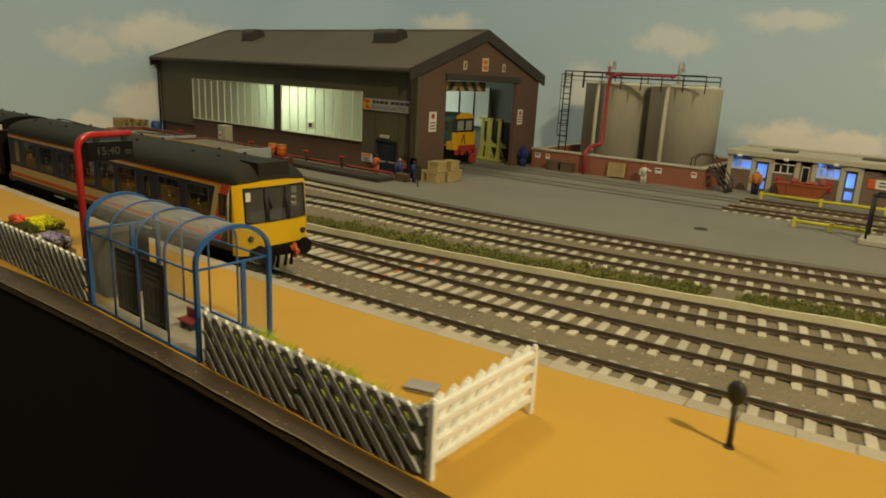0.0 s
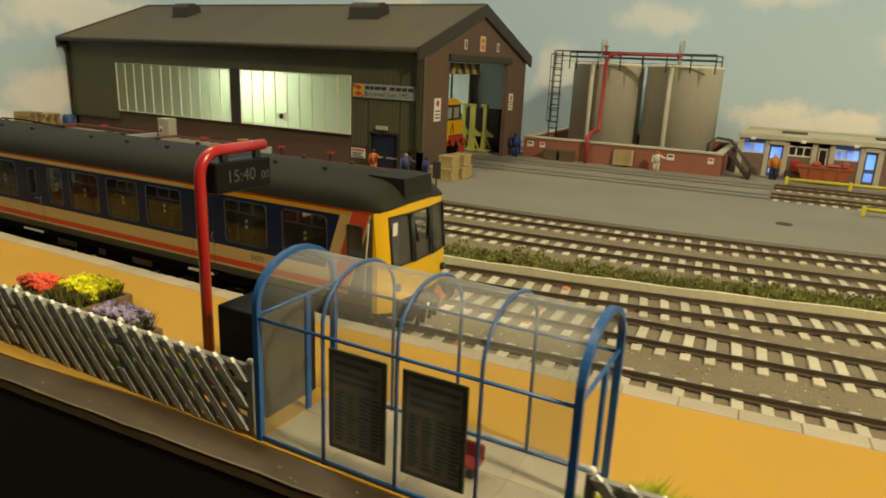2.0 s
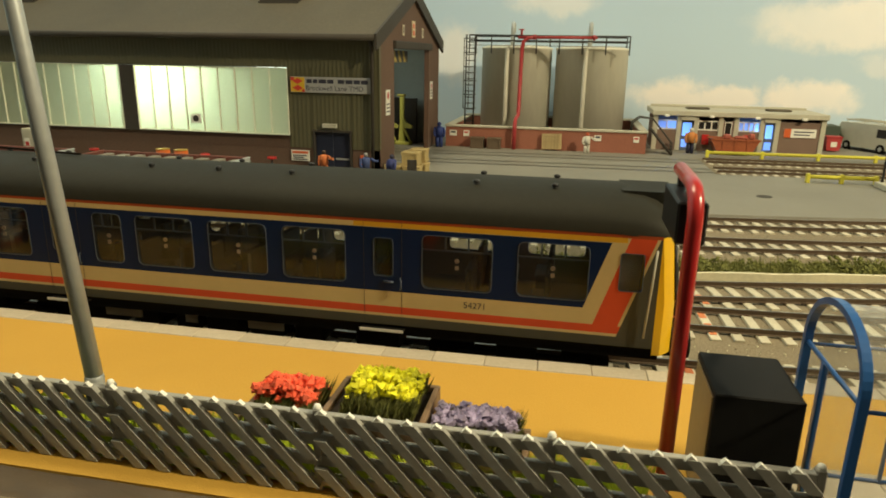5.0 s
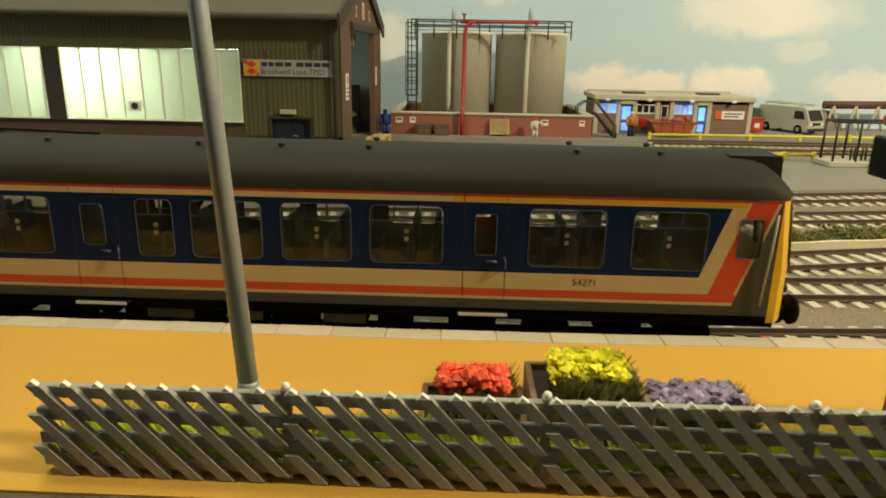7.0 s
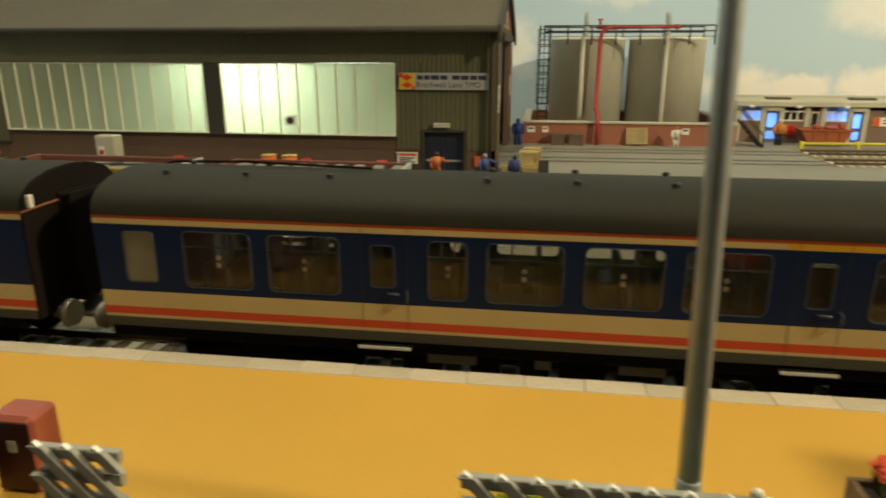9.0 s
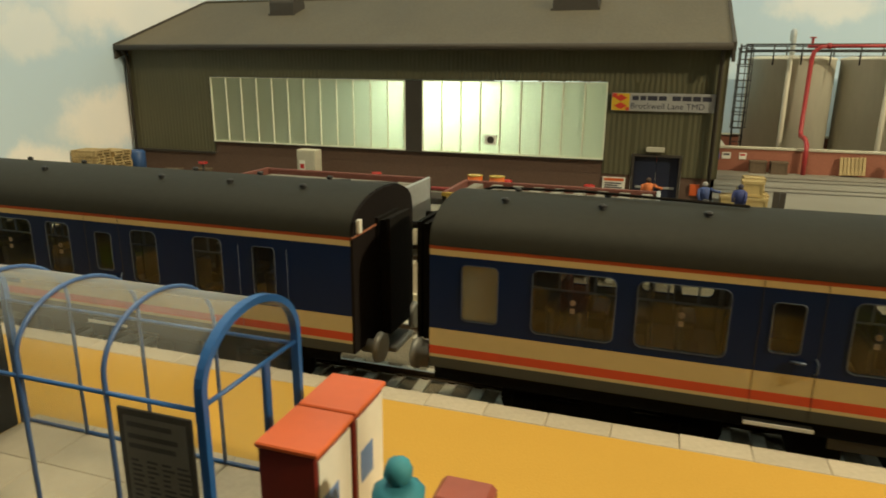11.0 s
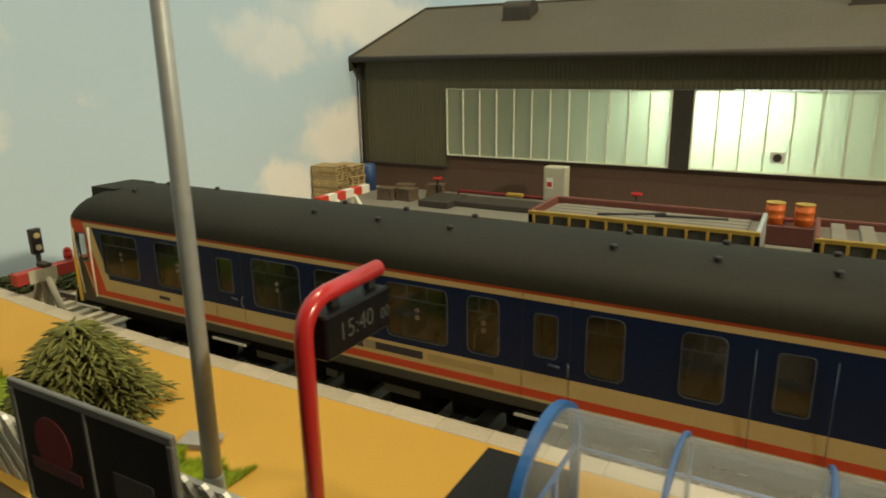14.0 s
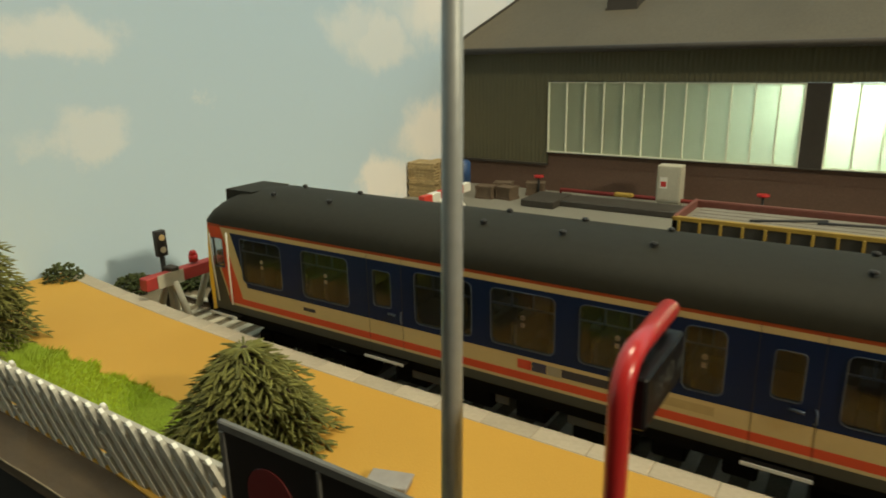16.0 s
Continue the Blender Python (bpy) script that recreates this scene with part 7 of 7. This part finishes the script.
# lit panes on the far wall inside
rw = thing("inner_window", "pale lit panes with dark bars on the inner shed wall", "window", (0, 61.9, 0))
M_INP = mat("inner_pane", (0.72, 0.86, 0.82), 0.5)
for i in range(6):
    part("pane", Mesh().box(-54.2 + i * 2.05, -52.3 + i * 2.05, -0.06, 0.0, 3.4, 7.6), M_INP, rw)
for i in range(7):
    part("bar", Mesh().box(-54.35 + i * 2.05, -54.2 + i * 2.05, -0.12, 0.0, 3.4, 7.6), M_DARK, rw)
M_JACK = mat("jack_yellow", (0.46, 0.46, 0.10), 0.5, 0, 500, 0.12)
for x_, y, w_ in ((-42.0, 60.9, 0.14), (-40.9, 60.6, 0.24), (-39.55, 60.6, 0.18)):
    j = thing("lifting_jack", "tall yellow-green lifting jack inside the shed doorway", "jack", (x_, y, 0), -90, group="lifting jacks")
    part("column", Mesh().prism([(-w_ - 0.15, 0.2), (w_ + 0.15, 0.2), (w_, 2.0), (w_ + 0.05, 4.3), (w_ - 0.3, 4.5), (-w_, 4.3), (-w_, 2.0)], "x", -0.11, 0.11), M_JACK, j)
    part("foot", Mesh().rbox(-0.5, 0.5, -0.7, 0.9, 0, 0.25, 0.05), M_JACK, j)
    part("brace", Mesh().tube([(0, 0.75, 0.25), (0, 0.45, 0.9), (0, 0.2, 1.5)], 0.1, 6), M_JACK, j)
    part("arm", Mesh().prism([(0.1, 1.5), (0.95, 1.45), (1.0, 1.7), (0.4, 2.0), (0.1, 2.5)], "x", -0.14, 0.14), M_JACK, j)
    part("cap", Mesh().rbox(-0.25, 0.25, -0.4, 0.3, 4.3, 4.5, 0.05), M_JACK, j)
# added stand-in for the dark upright shapes behind the jacks
lk = thing("dark_upright", "tall dark upright panels added behind the lifting jacks", "locker", (-42.4, 61.45, 0))
for k in range(3):
    part("locker_door", Mesh().rbox(0.05 + k * 1.35, 1.3 + k * 1.35, 0.0, 0.4, 0.1, 4.1, 0.04), mat("upright_dark_" + str(k), (0.035, 0.033, 0.03), 0.6), lk)
part("plinth", Mesh().box(0, 4.1, 0.05, 0.4, 0, 0.1), M_UNDER, lk)

# ---------------------------------------------------------------- tank fittings
TY = 64.3
wk = thing("tank_walkway", "black handrail walkway along the tank tops with caged ladder", "walkway", (0, 0, 0))
part("deck", Mesh().box(-34.0, -19.8, TY - 0.1, TY + 0.1, 8.86, 8.9), M_DARK, wk)
for i in range(8):
    part("bracket", Mesh().tube([(-34.0 + i * 14.2 / 7, TY - 0.6, 8.86), (-34.0 + i * 14.2 / 7, TY + 0.12, 8.86)], 0.05, 5), M_DARK, wk)
for z in (9.3, 9.75):
    part("rail", Mesh().tube([(-34.0, TY - 0.6, z), (-19.8, TY - 0.6, z)], 0.06, 6), M_DARK, wk)
    part("rail", Mesh().tube([(-34.0, TY + 3.6, z), (-19.8, TY + 3.6, z)], 0.06, 6), M_DARK, wk)
po = Mesh().tube([(0, 0, -0.7), (0, 0, 0.9)], 0.06, 6).done("stanchion", M_DARK)
for i in range(8):
    piece("stanchion", po, wk, -34.0 + i * 14.2 / 7, TY - 0.6, 8.87)
for i in range(5):
    piece("stanchion", po, wk, -34.0 + i * 14.2 / 4, TY + 3.6, 8.87)
for x in (-34.35, -33.55):
    part("ladder_stile", Mesh().tube([(x, TY - 0.1, 0.3), (x, TY - 0.1, 9.8)], 0.07, 6), M_DARK, wk)
rung = Mesh().tube([(-34.35, 0, 0), (-33.55, 0, 0)], 0.045, 5).done("rung", M_DARK)
for i in range(16):
    piece("rung", rung, wk, 0, TY - 0.1, 0.9 + i * 0.55)
hoop = Mesh().tube([(-34.35, 0, 0)] + [(-33.95 - 0.62 * math.cos(a), -0.75 * math.sin(a), 0) for a in steps(0.2, math.pi - 0.2, 8)] + [(-33.55, 0, 0)], 0.045, 5, caps=False).done("cage_hoop", M_DARK)
for i in range(6):
    piece("cage_hoop", hoop, wk, 0, TY - 0.1, 3.2 + i * 1.25)
for a in (0.5, 1.57, 2.6):
    part("cage_bar", Mesh().tube([(-33.95 - 0.62 * math.cos(a), TY - 0.1 - 0.75 * math.sin(a), 3.2), (-33.95 - 0.62 * math.cos(a), TY - 0.1 - 0.75 * math.sin(a), 9.5)], 0.04, 5), M_DARK, wk)
M_PIPE = mat("fuel_pipe_red", (0.36, 0.035, 0.04), 0.45, 0, 400, 0.1, 0, 60, 0.15)
fp = thing("tank_pipe", "dull red fuel pipe running down the tank and over the bund", "pipe", (0, 0, 0))
part("down_pipe", Mesh().tube([(-29.25, 60.35, 0.0), (-29.25, 60.35, 1.9), (-29.25, 60.45, 2.3), (-29.25, 61.4, 2.65), (-29.25, 63.4, 2.7), (-29.25, 63.7, 3.1), (-29.2, 63.75, 8.6), (-29.1, 63.75, 9.2), (-28.7, 63.75, 9.55), (-28.2, 63.75, 9.6)], 0.18, 10), M_PIPE, fp)
part("cross_pipe", Mesh().tube([(-29.6, 63.75, 9.6), (-22.6, 63.75, 9.65)], 0.15, 10), M_PIPE, fp)
part("valve", Mesh().tube([(-29.3, 63.75, 9.6), (-29.3, 63.75, 10.2)], 0.1, 8).tube([(-29.3, 63.75, 10.2), (-29.3, 63.75, 10.3)], 0.25, 10), M_PIPE, fp)
for fx in (-28.1, -22.9):
    part("flange", Mesh().tube([(fx - 0.1, 63.75, 9.62), (fx + 0.1, 63.75, 9.62)], 0.24, 10), M_PIPE, fp)
sl = thing("bund_steps", "steep dark metal steps with handrails over the bund wall", "steps", (0, 0, 0))
for y in (60.9, 62.0):
    part("stringer", Mesh().tube([(-15.7, y, 0.0), (-17.6, y, 2.15)], 0.12, 5), M_SHED_D, sl)
    part("handrail", Mesh().tube([(-15.7, y, 0.0), (-15.75, y, 1.0), (-17.5, y, 3.0), (-18.6, y, 3.1), (-19.2, y, 2.6), (-19.2, y, 1.9)], 0.06, 6), M_TROUGH, sl)
tread = Mesh().rbox(-0.18, 0.18, 60.9, 62.0, -0.03, 0.03, 0.01).done("tread", M_SHED_D)
for i in range(6):
    piece("tread", tread, sl, -15.95 - i * 0.3, 0, 0.25 + i * 0.35)
for x, w in ((-34.8, 0.32), (-33.6, 0.26), (-22.0, 0.3), (-18.75, 0.24)):
    n_ = thing("bund_notice", "small white and red safety notice on the bund brickwork", "notice", (x, 60.77, 0.95), group="bund notices")
    part("plate", Mesh().rbox(-w, w, -0.03, 0.02, 0, 0.5, 0.006), M_WHITE, n_)
    part("mark", Mesh().box(-w * 0.7, w * 0.7, -0.036, -0.031, 0.26, 0.42), M_RED if x in (-33.6, -18.75) else M_INK, n_)

# ---------------------------------------------------------------- office hut
OX0, OX1, OY0, OY1, OH = -16.9, -2.9, 64.5, 70.2, 3.1
hut = thing("office_hut", "single-storey office hut with brown brick panels and blue-lit windows", "building", (0, 0, 0))
M_HUTB = mat("hut_brown_brick", (0.19, 0.125, 0.095), 0.85, 0, 1200, 0.2, 0.3)
bays = [(-16.9, -14.85, "lit"), (-14.85, -13.4, "door"), (-13.4, -11.3, "dim"), (-11.3, -10.0, "small"), (-10.0, -7.85, "lit"), (-7.85, -6.6, "door"), (-6.6, -2.9, "panel")]
back = Mesh().box(OX0, OX1, OY1 - 0.3, OY1, 0, OH).box(OX0, OX0 + 0.3, OY0 + 0.4, OY1 - 0.3, 0, OH).box(OX1 - 0.3, OX1, OY0 + 0.4, OY1 - 0.3, 0, OH)
part("wall", back, M_HUTB, hut)
for x in (-13.4, -10.0, -6.6):
    part("partition", Mesh().box(x - 0.08, x + 0.08, OY0 + 0.36, OY1 - 0.3, 0.06, OH), M_WHITE, hut)
part("wall", Mesh().box(OX0, OX1, OY0 + 0.05, OY1, 0.0, 0.06), M_CONC, hut, "concrete floor slab")
pil = Mesh().rbox(-0.2, 0.2, -0.1, 0.35, 0, OH, 0.03).done("pilaster", M_CONC)
for x in [b[0] for b in bays] + [OX1]:
    piece("pilaster", pil, hut, x, OY0, 0)
M_HGLASS = frosted("hut_frosted_glass", (0.62, 0.78, 1.0))
M_HDARK = mat("hut_dark_glass", (0.02, 0.018, 0.018), 0.15)
M_HDOOR = mat("hut_door_blue_grey", (0.10, 0.12, 0.17), 0.5)


def glazed(parent, a, b, z0, z1, count, glassy, frame):
    w = part("window", Mesh().box(a, b, OY0 - 0.02, OY0 + 0.15, z0 - 0.1, z0).box(a, b, OY0, OY0 + 0.15, z1, z1 + 0.1), frame, parent)
    for i in range(count + 1):
        q = a + (b - a) * i / count
        part("mullion", Mesh().box(max(a, q - 0.05), min(b, q + 0.05), OY0, OY0 + 0.14, z0, z1), frame, w)
    part("pane", Mesh().add([(a, OY0 + 0.08, z0), (b, OY0 + 0.08, z0), (b, OY0 + 0.08, z1), (a, OY0 + 0.08, z1)], [(0, 1, 2, 3)]), glassy, w)


for x0, x1, kind in bays:
    a, b = x0 + 0.2, x1 - 0.2
    if kind == "panel":
        part("wall_panel", Mesh().box(a, b, OY0, OY0 + 0.2, 0, OH - 0.3), M_HUTB, hut, "brown brick panel")
    elif kind in ("lit", "dim"):
        part("wall_panel", Mesh().box(a, b, OY0, OY0 + 0.2, 0, 1.8), M_HUTB, hut, "brown brick panel")
        glazed(hut, a, b, 1.95, 2.6, 2 if x0 < -15 else 3 if kind == "dim" else 4, M_HGLASS if kind == "lit" else M_HDARK, M_WHITE)
    elif kind == "small":
        part("wall_panel", Mesh().box(a, a + 0.15, OY0, OY0 + 0.2, 0, OH - 0.3).box(b - 0.15, b, OY0, OY0 + 0.2, 0, OH - 0.3).box(a + 0.15, b - 0.15, OY0, OY0 + 0.2, 0, 1.15), M_HUTB, hut, "brown brick panel")
        glazed(hut, a + 0.15, b - 0.15, 1.25, 2.55, 1, M_HDARK, M_WHITE)
    else:
        d = part("door", Mesh().rbox(a, a + 0.12, OY0 + 0.02, OY0 + 0.14, 0, OH - 0.4, 0.01).rbox(b - 0.12, b, OY0 + 0.02, OY0 + 0.14, 0, OH - 0.4, 0.01).rbox(a + 0.12, b - 0.12, OY0 + 0.02, OY0 + 0.14, 0.0, 0.3, 0.01).rbox(a + 0.12, b - 0.12, OY0 + 0.02, OY0 + 0.14, 1.0, 1.3, 0.01).rbox(a + 0.12, b - 0.12, OY0 + 0.02, OY0 + 0.14, OH - 0.6, OH - 0.4, 0.01), M_HDOOR, hut, "half-glazed door with blue light behind")
        part("pane", Mesh().add([(a, OY0 + 0.08, 0.3), (b, OY0 + 0.08, 0.3), (b, OY0 + 0.08, OH - 0.5), (a, OY0 + 0.08, OH - 0.5)], [(0, 1, 2, 3)]), M_HGLASS, d)
        part("lintel_box", Mesh().rbox(a - 0.1, b + 0.1, OY0 - 0.2, OY0 + 0.02, OH - 0.4, OH - 0.04, 0.02), M_CONC, d)
fas = Mesh().rbox(OX0 - 0.3, OX1 + 0.3, OY0 - 0.35, OY1 + 0.2, OH - 0.02, OH + 0.42, 0.04)
part("roof", fas, M_CONC, hut, "flat pale roof with deep fascia")
part("roof_kerb", Mesh().rbox(OX0, OX1, OY1 - 0.5, OY1, OH + 0.42, OH + 0.62, 0.02), M_CONC, hut)
for x in (-13.0, -6.0):
    part("rooflight", Mesh().rbox(x - 1.0, x + 1.0, 66.6, 67.8, OH + 0.42, OH + 0.6, 0.05), M_SHED_R, hut)
for x in (-16.0, -12.2, -8.4, -4.6):
    part("wall_lamp", Mesh().rbox(x - 0.2, x + 0.2, OY0 - 0.6, OY0 - 0.35, OH - 0.12, OH + 0.1, 0.05), M_WHITE, hut, "small white bulkhead lamp")
hs = thing("hut_sign", "pale name sign with orange emblem on the hut wall", "sign", (-6.0, OY0 - 0.04, 1.5))
part("board", Mesh().rbox(0, 2.6, -0.03, 0.03, 0, 0.75, 0.006), M_WHITE, hs)
part("emblem", Mesh().box(0.0, 0.55, -0.04, -0.031, 0, 0.75), M_ORANGE, hs)
part("text_bars", Mesh().box(0.8, 2.4, -0.04, -0.031, 0.45, 0.55).box(0.8, 2.1, -0.04, -0.031, 0.2, 0.3), M_INK, hs)
for x, z, w, h in ((-12.5, 0.6, 0.6, 0.9), (-8.9, 0.75, 0.9, 0.8)):
    single("wall_box", Mesh().rbox(-w / 2, w / 2, -0.16, 0.0, 0, h, 0.03), M_RED, "red box on the hut wall", "box", place=(x, OY0 - 0.01, z), group="hut wall boxes")
skp = thing("rubbish_skip", "rusty orange rubbish skip in front of the hut", "skip", (-10.4, 63.0, 0))
M_SKIP = mat("skip_rusty_orange", (0.30, 0.075, 0.025), 0.7, 0, 500, 0.25, 0.2, 60, 0.3)
part("hull", Mesh().prism([(-2.0, 1.35), (2.0, 1.35), (1.35, 0.12), (-1.35, 0.12)], "y", -0.9, 0.9), M_SKIP, skp)
part("rim", Mesh().rbox(-2.06, 2.06, -0.96, -0.86, 1.25, 1.42, 0.02).rbox(-2.06, 2.06, 0.86, 0.96, 1.25, 1.42, 0.02), M_SKIP, skp)
for x in (-1.0, 0.0, 1.0):
    part("rib", Mesh().rbox(x - 0.06, x + 0.06, -0.97, -0.9, 0.15, 1.3, 0.01), M_SKIP, skp)
part("rubbish", Mesh().rbox(-0.9, -0.3, -0.5, 0.2, 1.36, 1.75, 0.1).rbox(0.1, 1.1, -0.4, 0.5, 1.36, 1.6, 0.12).rbox(1.2, 1.7, -0.2, 0.4, 1.36, 1.85, 0.1), mat("rubbish_dull_red", (0.34, 0.09, 0.06), 0.7), skp)
for pts, lab in (((-12.9, 60.4, 18.0, 62.2), "low yellow barrier rail along the hut"), ((-8.2, 49.7, -3.9, 49.9), "short low yellow barrier rail beside the siding")):
    b = thing("barrier_rail", lab, "barrier", (0, 0, 0), group="yellow barriers")
    x0, y0, x1, y1 = pts
    part("rail", Mesh().tube([(x0, y0, 0.42), (x1, y1, 0.42)], 0.17, 4), M_YEL, b)
    k = max(2, int((x1 - x0) / 4.4))
    for i in range(k + 1):
        q = i / k
        part("post", Mesh().rbox(x0 + (x1 - x0) * q - 0.12, x0 + (x1 - x0) * q + 0.12, y0 + (y1 - y0) * q - 0.16, y0 + (y1 - y0) * q + 0.16, 0, 0.62, 0.03), M_YEL, b)
single("manhole_cover", Mesh().tube([(0, 0, 0), (0, 0, 0.02)], 0.45, 20), M_SHED_D, "dark round manhole cover in the yard concrete", "manhole", place=(-12.4, 43.6, 0))

# fuelling stand
fs = thing("fuelling_stand", "concrete fuelling plinth with black frame and hanging hoses", "fuel stand", (-4.2, 47.2, 0))
part("plinth", Mesh().rbox(0, 7.5, 0, 2.2, 0, 0.35, 0.04), M_CONC, fs)
for x in (0.35, 1.9, 5.6):
    for y in (0.3, 1.9):
        part("post", Mesh().tube([(x, y, 0.35), (x, y, 3.0)], 0.08, 6), M_DARK, fs)
part("frame", Mesh().tube([(0.35, 0.3, 3.0), (5.6, 0.3, 3.0)], 0.09, 6).tube([(0.35, 1.9, 3.0), (5.6, 1.9, 3.0)], 0.09, 6).tube([(0.35, 0.3, 3.0), (0.35, 1.9, 3.0)], 0.09, 6), M_DARK, fs)
ho = Mesh().tube([(0, 0, 0.35), (0.05, 0.1, 0.8), (-0.02, 0, 1.15)], 0.07, 6).done("hose", M_DARK)
for i in range(9):
    piece("hose", ho, fs, 1.9 + i * 0.38, 1.0 + 0.2 * (i % 2), 0)
single("dark_tower", Mesh().rbox(-1.2, 1.2, -1.5, 1.5, 0, 3.2, 0.1), M_DARK, "black equipment block on the yard", "equipment", place=(1.9, 46.2, 0))

# ---------------------------------------------------------------- van, bin and lorry frames
van = thing("delivery_van", "pale panel van with a ladder roof rack parked by the hut", "van", (3.2, 69.6, 0), -62)
M_VAN = mat("van_pale_paint", (0.52, 0.52, 0.44), 0.4, 0, 400, 0.05, clear=0.3)
part("body", Mesh().prism([(-2.9, 0.35), (2.6, 0.35), (2.85, 0.6), (2.85, 1.25), (2.35, 2.35), (2.0, 2.5), (-2.75, 2.5), (-2.95, 2.2)], "y", -1.1, 1.1), M_VAN, van)
part("windscreen", Mesh().add([(2.87, -0.95, 1.3), (2.87, 0.95, 1.3), (2.42, 0.9, 2.25), (2.42, -0.9, 2.25)], [(0, 1, 2, 3)]), M_DARK, van)
part("side_window", Mesh().add([(1.2, -1.11, 1.4), (2.4, -1.11, 1.4), (2.1, -1.11, 2.15), (1.2, -1.11, 2.15)], [(0, 1, 2, 3)]), M_DARK, van)
part("grille", Mesh().box(2.85, 2.88, -0.85, 0.85, 0.85, 1.08), M_DARK, van)
for y in (-0.75, 0.75):
    part("headlight", Mesh().tube([(2.86, y, 0.97), (2.92, y, 0.97)], 0.15, 10), M_WHITE, van)
part("bumper", Mesh().rbox(2.8, 3.0, -1.12, 1.12, 0.3, 0.5, 0.04), M_DARK, van)
for x in (-1.8, 1.8):
    for y in (-1.05, 1.05):
        wh = part("wheel", Mesh().tube([(x, y - 0.12, 0.42), (x, y + 0.12, 0.42)], 0.42, 16), M_UNDER, van)
        part("rim", Mesh().tube([(x, y - 0.13, 0.42), (x, y + 0.13, 0.42)], 0.2, 12), M_GALV, wh)
rk = Mesh()
for y in (-0.8, -0.3, 0.3, 0.8):
    rk.tube([(-2.5, y, 2.75), (1.9, y, 2.75)], 0.05, 5)
for x in (-2.3, -0.5, 1.5):
    rk.tube([(x, -0.9, 2.5), (x, -0.9, 2.68), (x, 0.9, 2.68), (x, 0.9, 2.5)], 0.04, 5)
part("roof_rack", rk, M_CONC, van, "roof rack with ladders")
wb = thing("wheelie_bin", "red wheeled bin beside the hut", "bin", (-0.7, 68.3, 0))
part("body", Mesh().prism([(-0.55, 0.1), (0.55, 0.1), (0.65, 1.25), (-0.65, 1.25)], "y", -0.5, 0.5), mat("bin_red", (0.42, 0.04, 0.04), 0.5), wb)
part("lid", Mesh().rbox(-0.7, 0.7, -0.55, 0.55, 1.25, 1.4, 0.04), mat("bin_red_lid", (0.36, 0.03, 0.03), 0.5), wb)
part("mark", Mesh().box(-0.25, 0.25, -0.52, -0.505, 0.45, 0.9), M_WHITE, wb)
single("steel_container", Mesh().rbox(-1.3, 1.3, -1.2, 1.2, 0, 2.1, 0.05), mat("container_green", (0.05, 0.07, 0.05), 0.7), "dark green steel container behind the bin", "container", place=(-0.6, 71.9, 0))
tr = thing("timber_trestle", "pale timber trestle frames carrying a red pipe", "trestle", (9.6, 71.6, 0))
for x in (-1.3, 0.9, 3.1):
    part("leg_frame", Mesh().tube([(x - 0.7, 0, 0), (x, 0, 2.5)], 0.12, 4).tube([(x + 0.7, 0, 0), (x, 0, 2.5)], 0.12, 4).tube([(x - 0.4, 0, 1.1), (x + 0.4, 0, 1.1)], 0.1, 4), M_CONC, tr)
part("pipe", Mesh().tube([(-2.2, 0.3, 2.5), (5.5, 0.3, 2.6)], 0.4, 10), mat("pipe_dull_brown", (0.10, 0.05, 0.04), 0.6), tr)
mound = Mesh()
mound.ball((0, 0, 0), 1.0, 16, squash=(2.4, 1.2, 2.0))
single("spoil_mound", mound, mat("mound_grey", (0.22, 0.19, 0.16), 0.9, 0, 300, 0.2, 0.5, 30, 0.2), "smooth grey heap behind the van", "heap", place=(7.6, 72.6, 0))
ck = thing("brick_chimney", "tall dark brick stack at the board end", "chimney", (25.6, 71.8, 0))
part("shaft", Mesh().tube([(0, 0, 0), (0, 0, 16)], [1.6, 1.3], 20), mat("chimney_brown", (0.11, 0.06, 0.05), 0.8, 0, 600, 0.2, 0.3), ck)
part("base", Mesh().rbox(-2.3, 2.3, -2.0, 2.0, 0, 2.6, 0.05), mat("chimney_base", (0.16, 0.05, 0.04), 0.8), ck)

# ---------------------------------------------------------------- lettering on the train
for car, cx, x, txt in ((car_a, CAR_A, -26.0, "54271"), (car_b, CAR_B, -64.3, None)):
    if txt:
        words("running_number", txt, 0.225, M_INK, car, pose((x - cx) * CM, -(HALF + 0.004) * CM, 2.16 * CM, 90, 0, 0))
    else:
        part("number_bars", Mesh().box(x - cx, x - cx + 0.45, -HALF - 0.006, -HALF - 0.002, 2.11, 2.21), M_INK, car, "small dark number, unreadable")
cx = -57.72 - CAR_B
for i, c in enumerate(((0.55, 0.05, 0.03), (0.02, 0.03, 0.10), (0.30, 0.28, 0.22))):
    part("brand_block", Mesh().add([(cx + i * 0.36, -HALF - 0.005, 2.06), (cx + i * 0.36 + 0.34, -HALF - 0.005, 2.06), (cx + i * 0.36 + 0.34, -HALF - 0.005, 2.28), (cx + i * 0.36, -HALF - 0.005, 2.28)], [(0, 1, 2, 3)]), mat("brand_block_" + str(i), c, 0.4), car_b)
part("brand_bar", Mesh().box(cx + 1.06, cx + 2.37, -HALF - 0.006, -HALF - 0.002, 2.08, 2.27), M_INK, car_b, "dark bar in place of the operator name")
part("brand_bar", Mesh().box(cx + 2.5, cx + 4.16, -HALF - 0.006, -HALF - 0.002, 2.08, 2.27), mat("brand_gold", (0.42, 0.33, 0.16), 0.5), car_b, "pale bar in place of the operator name")
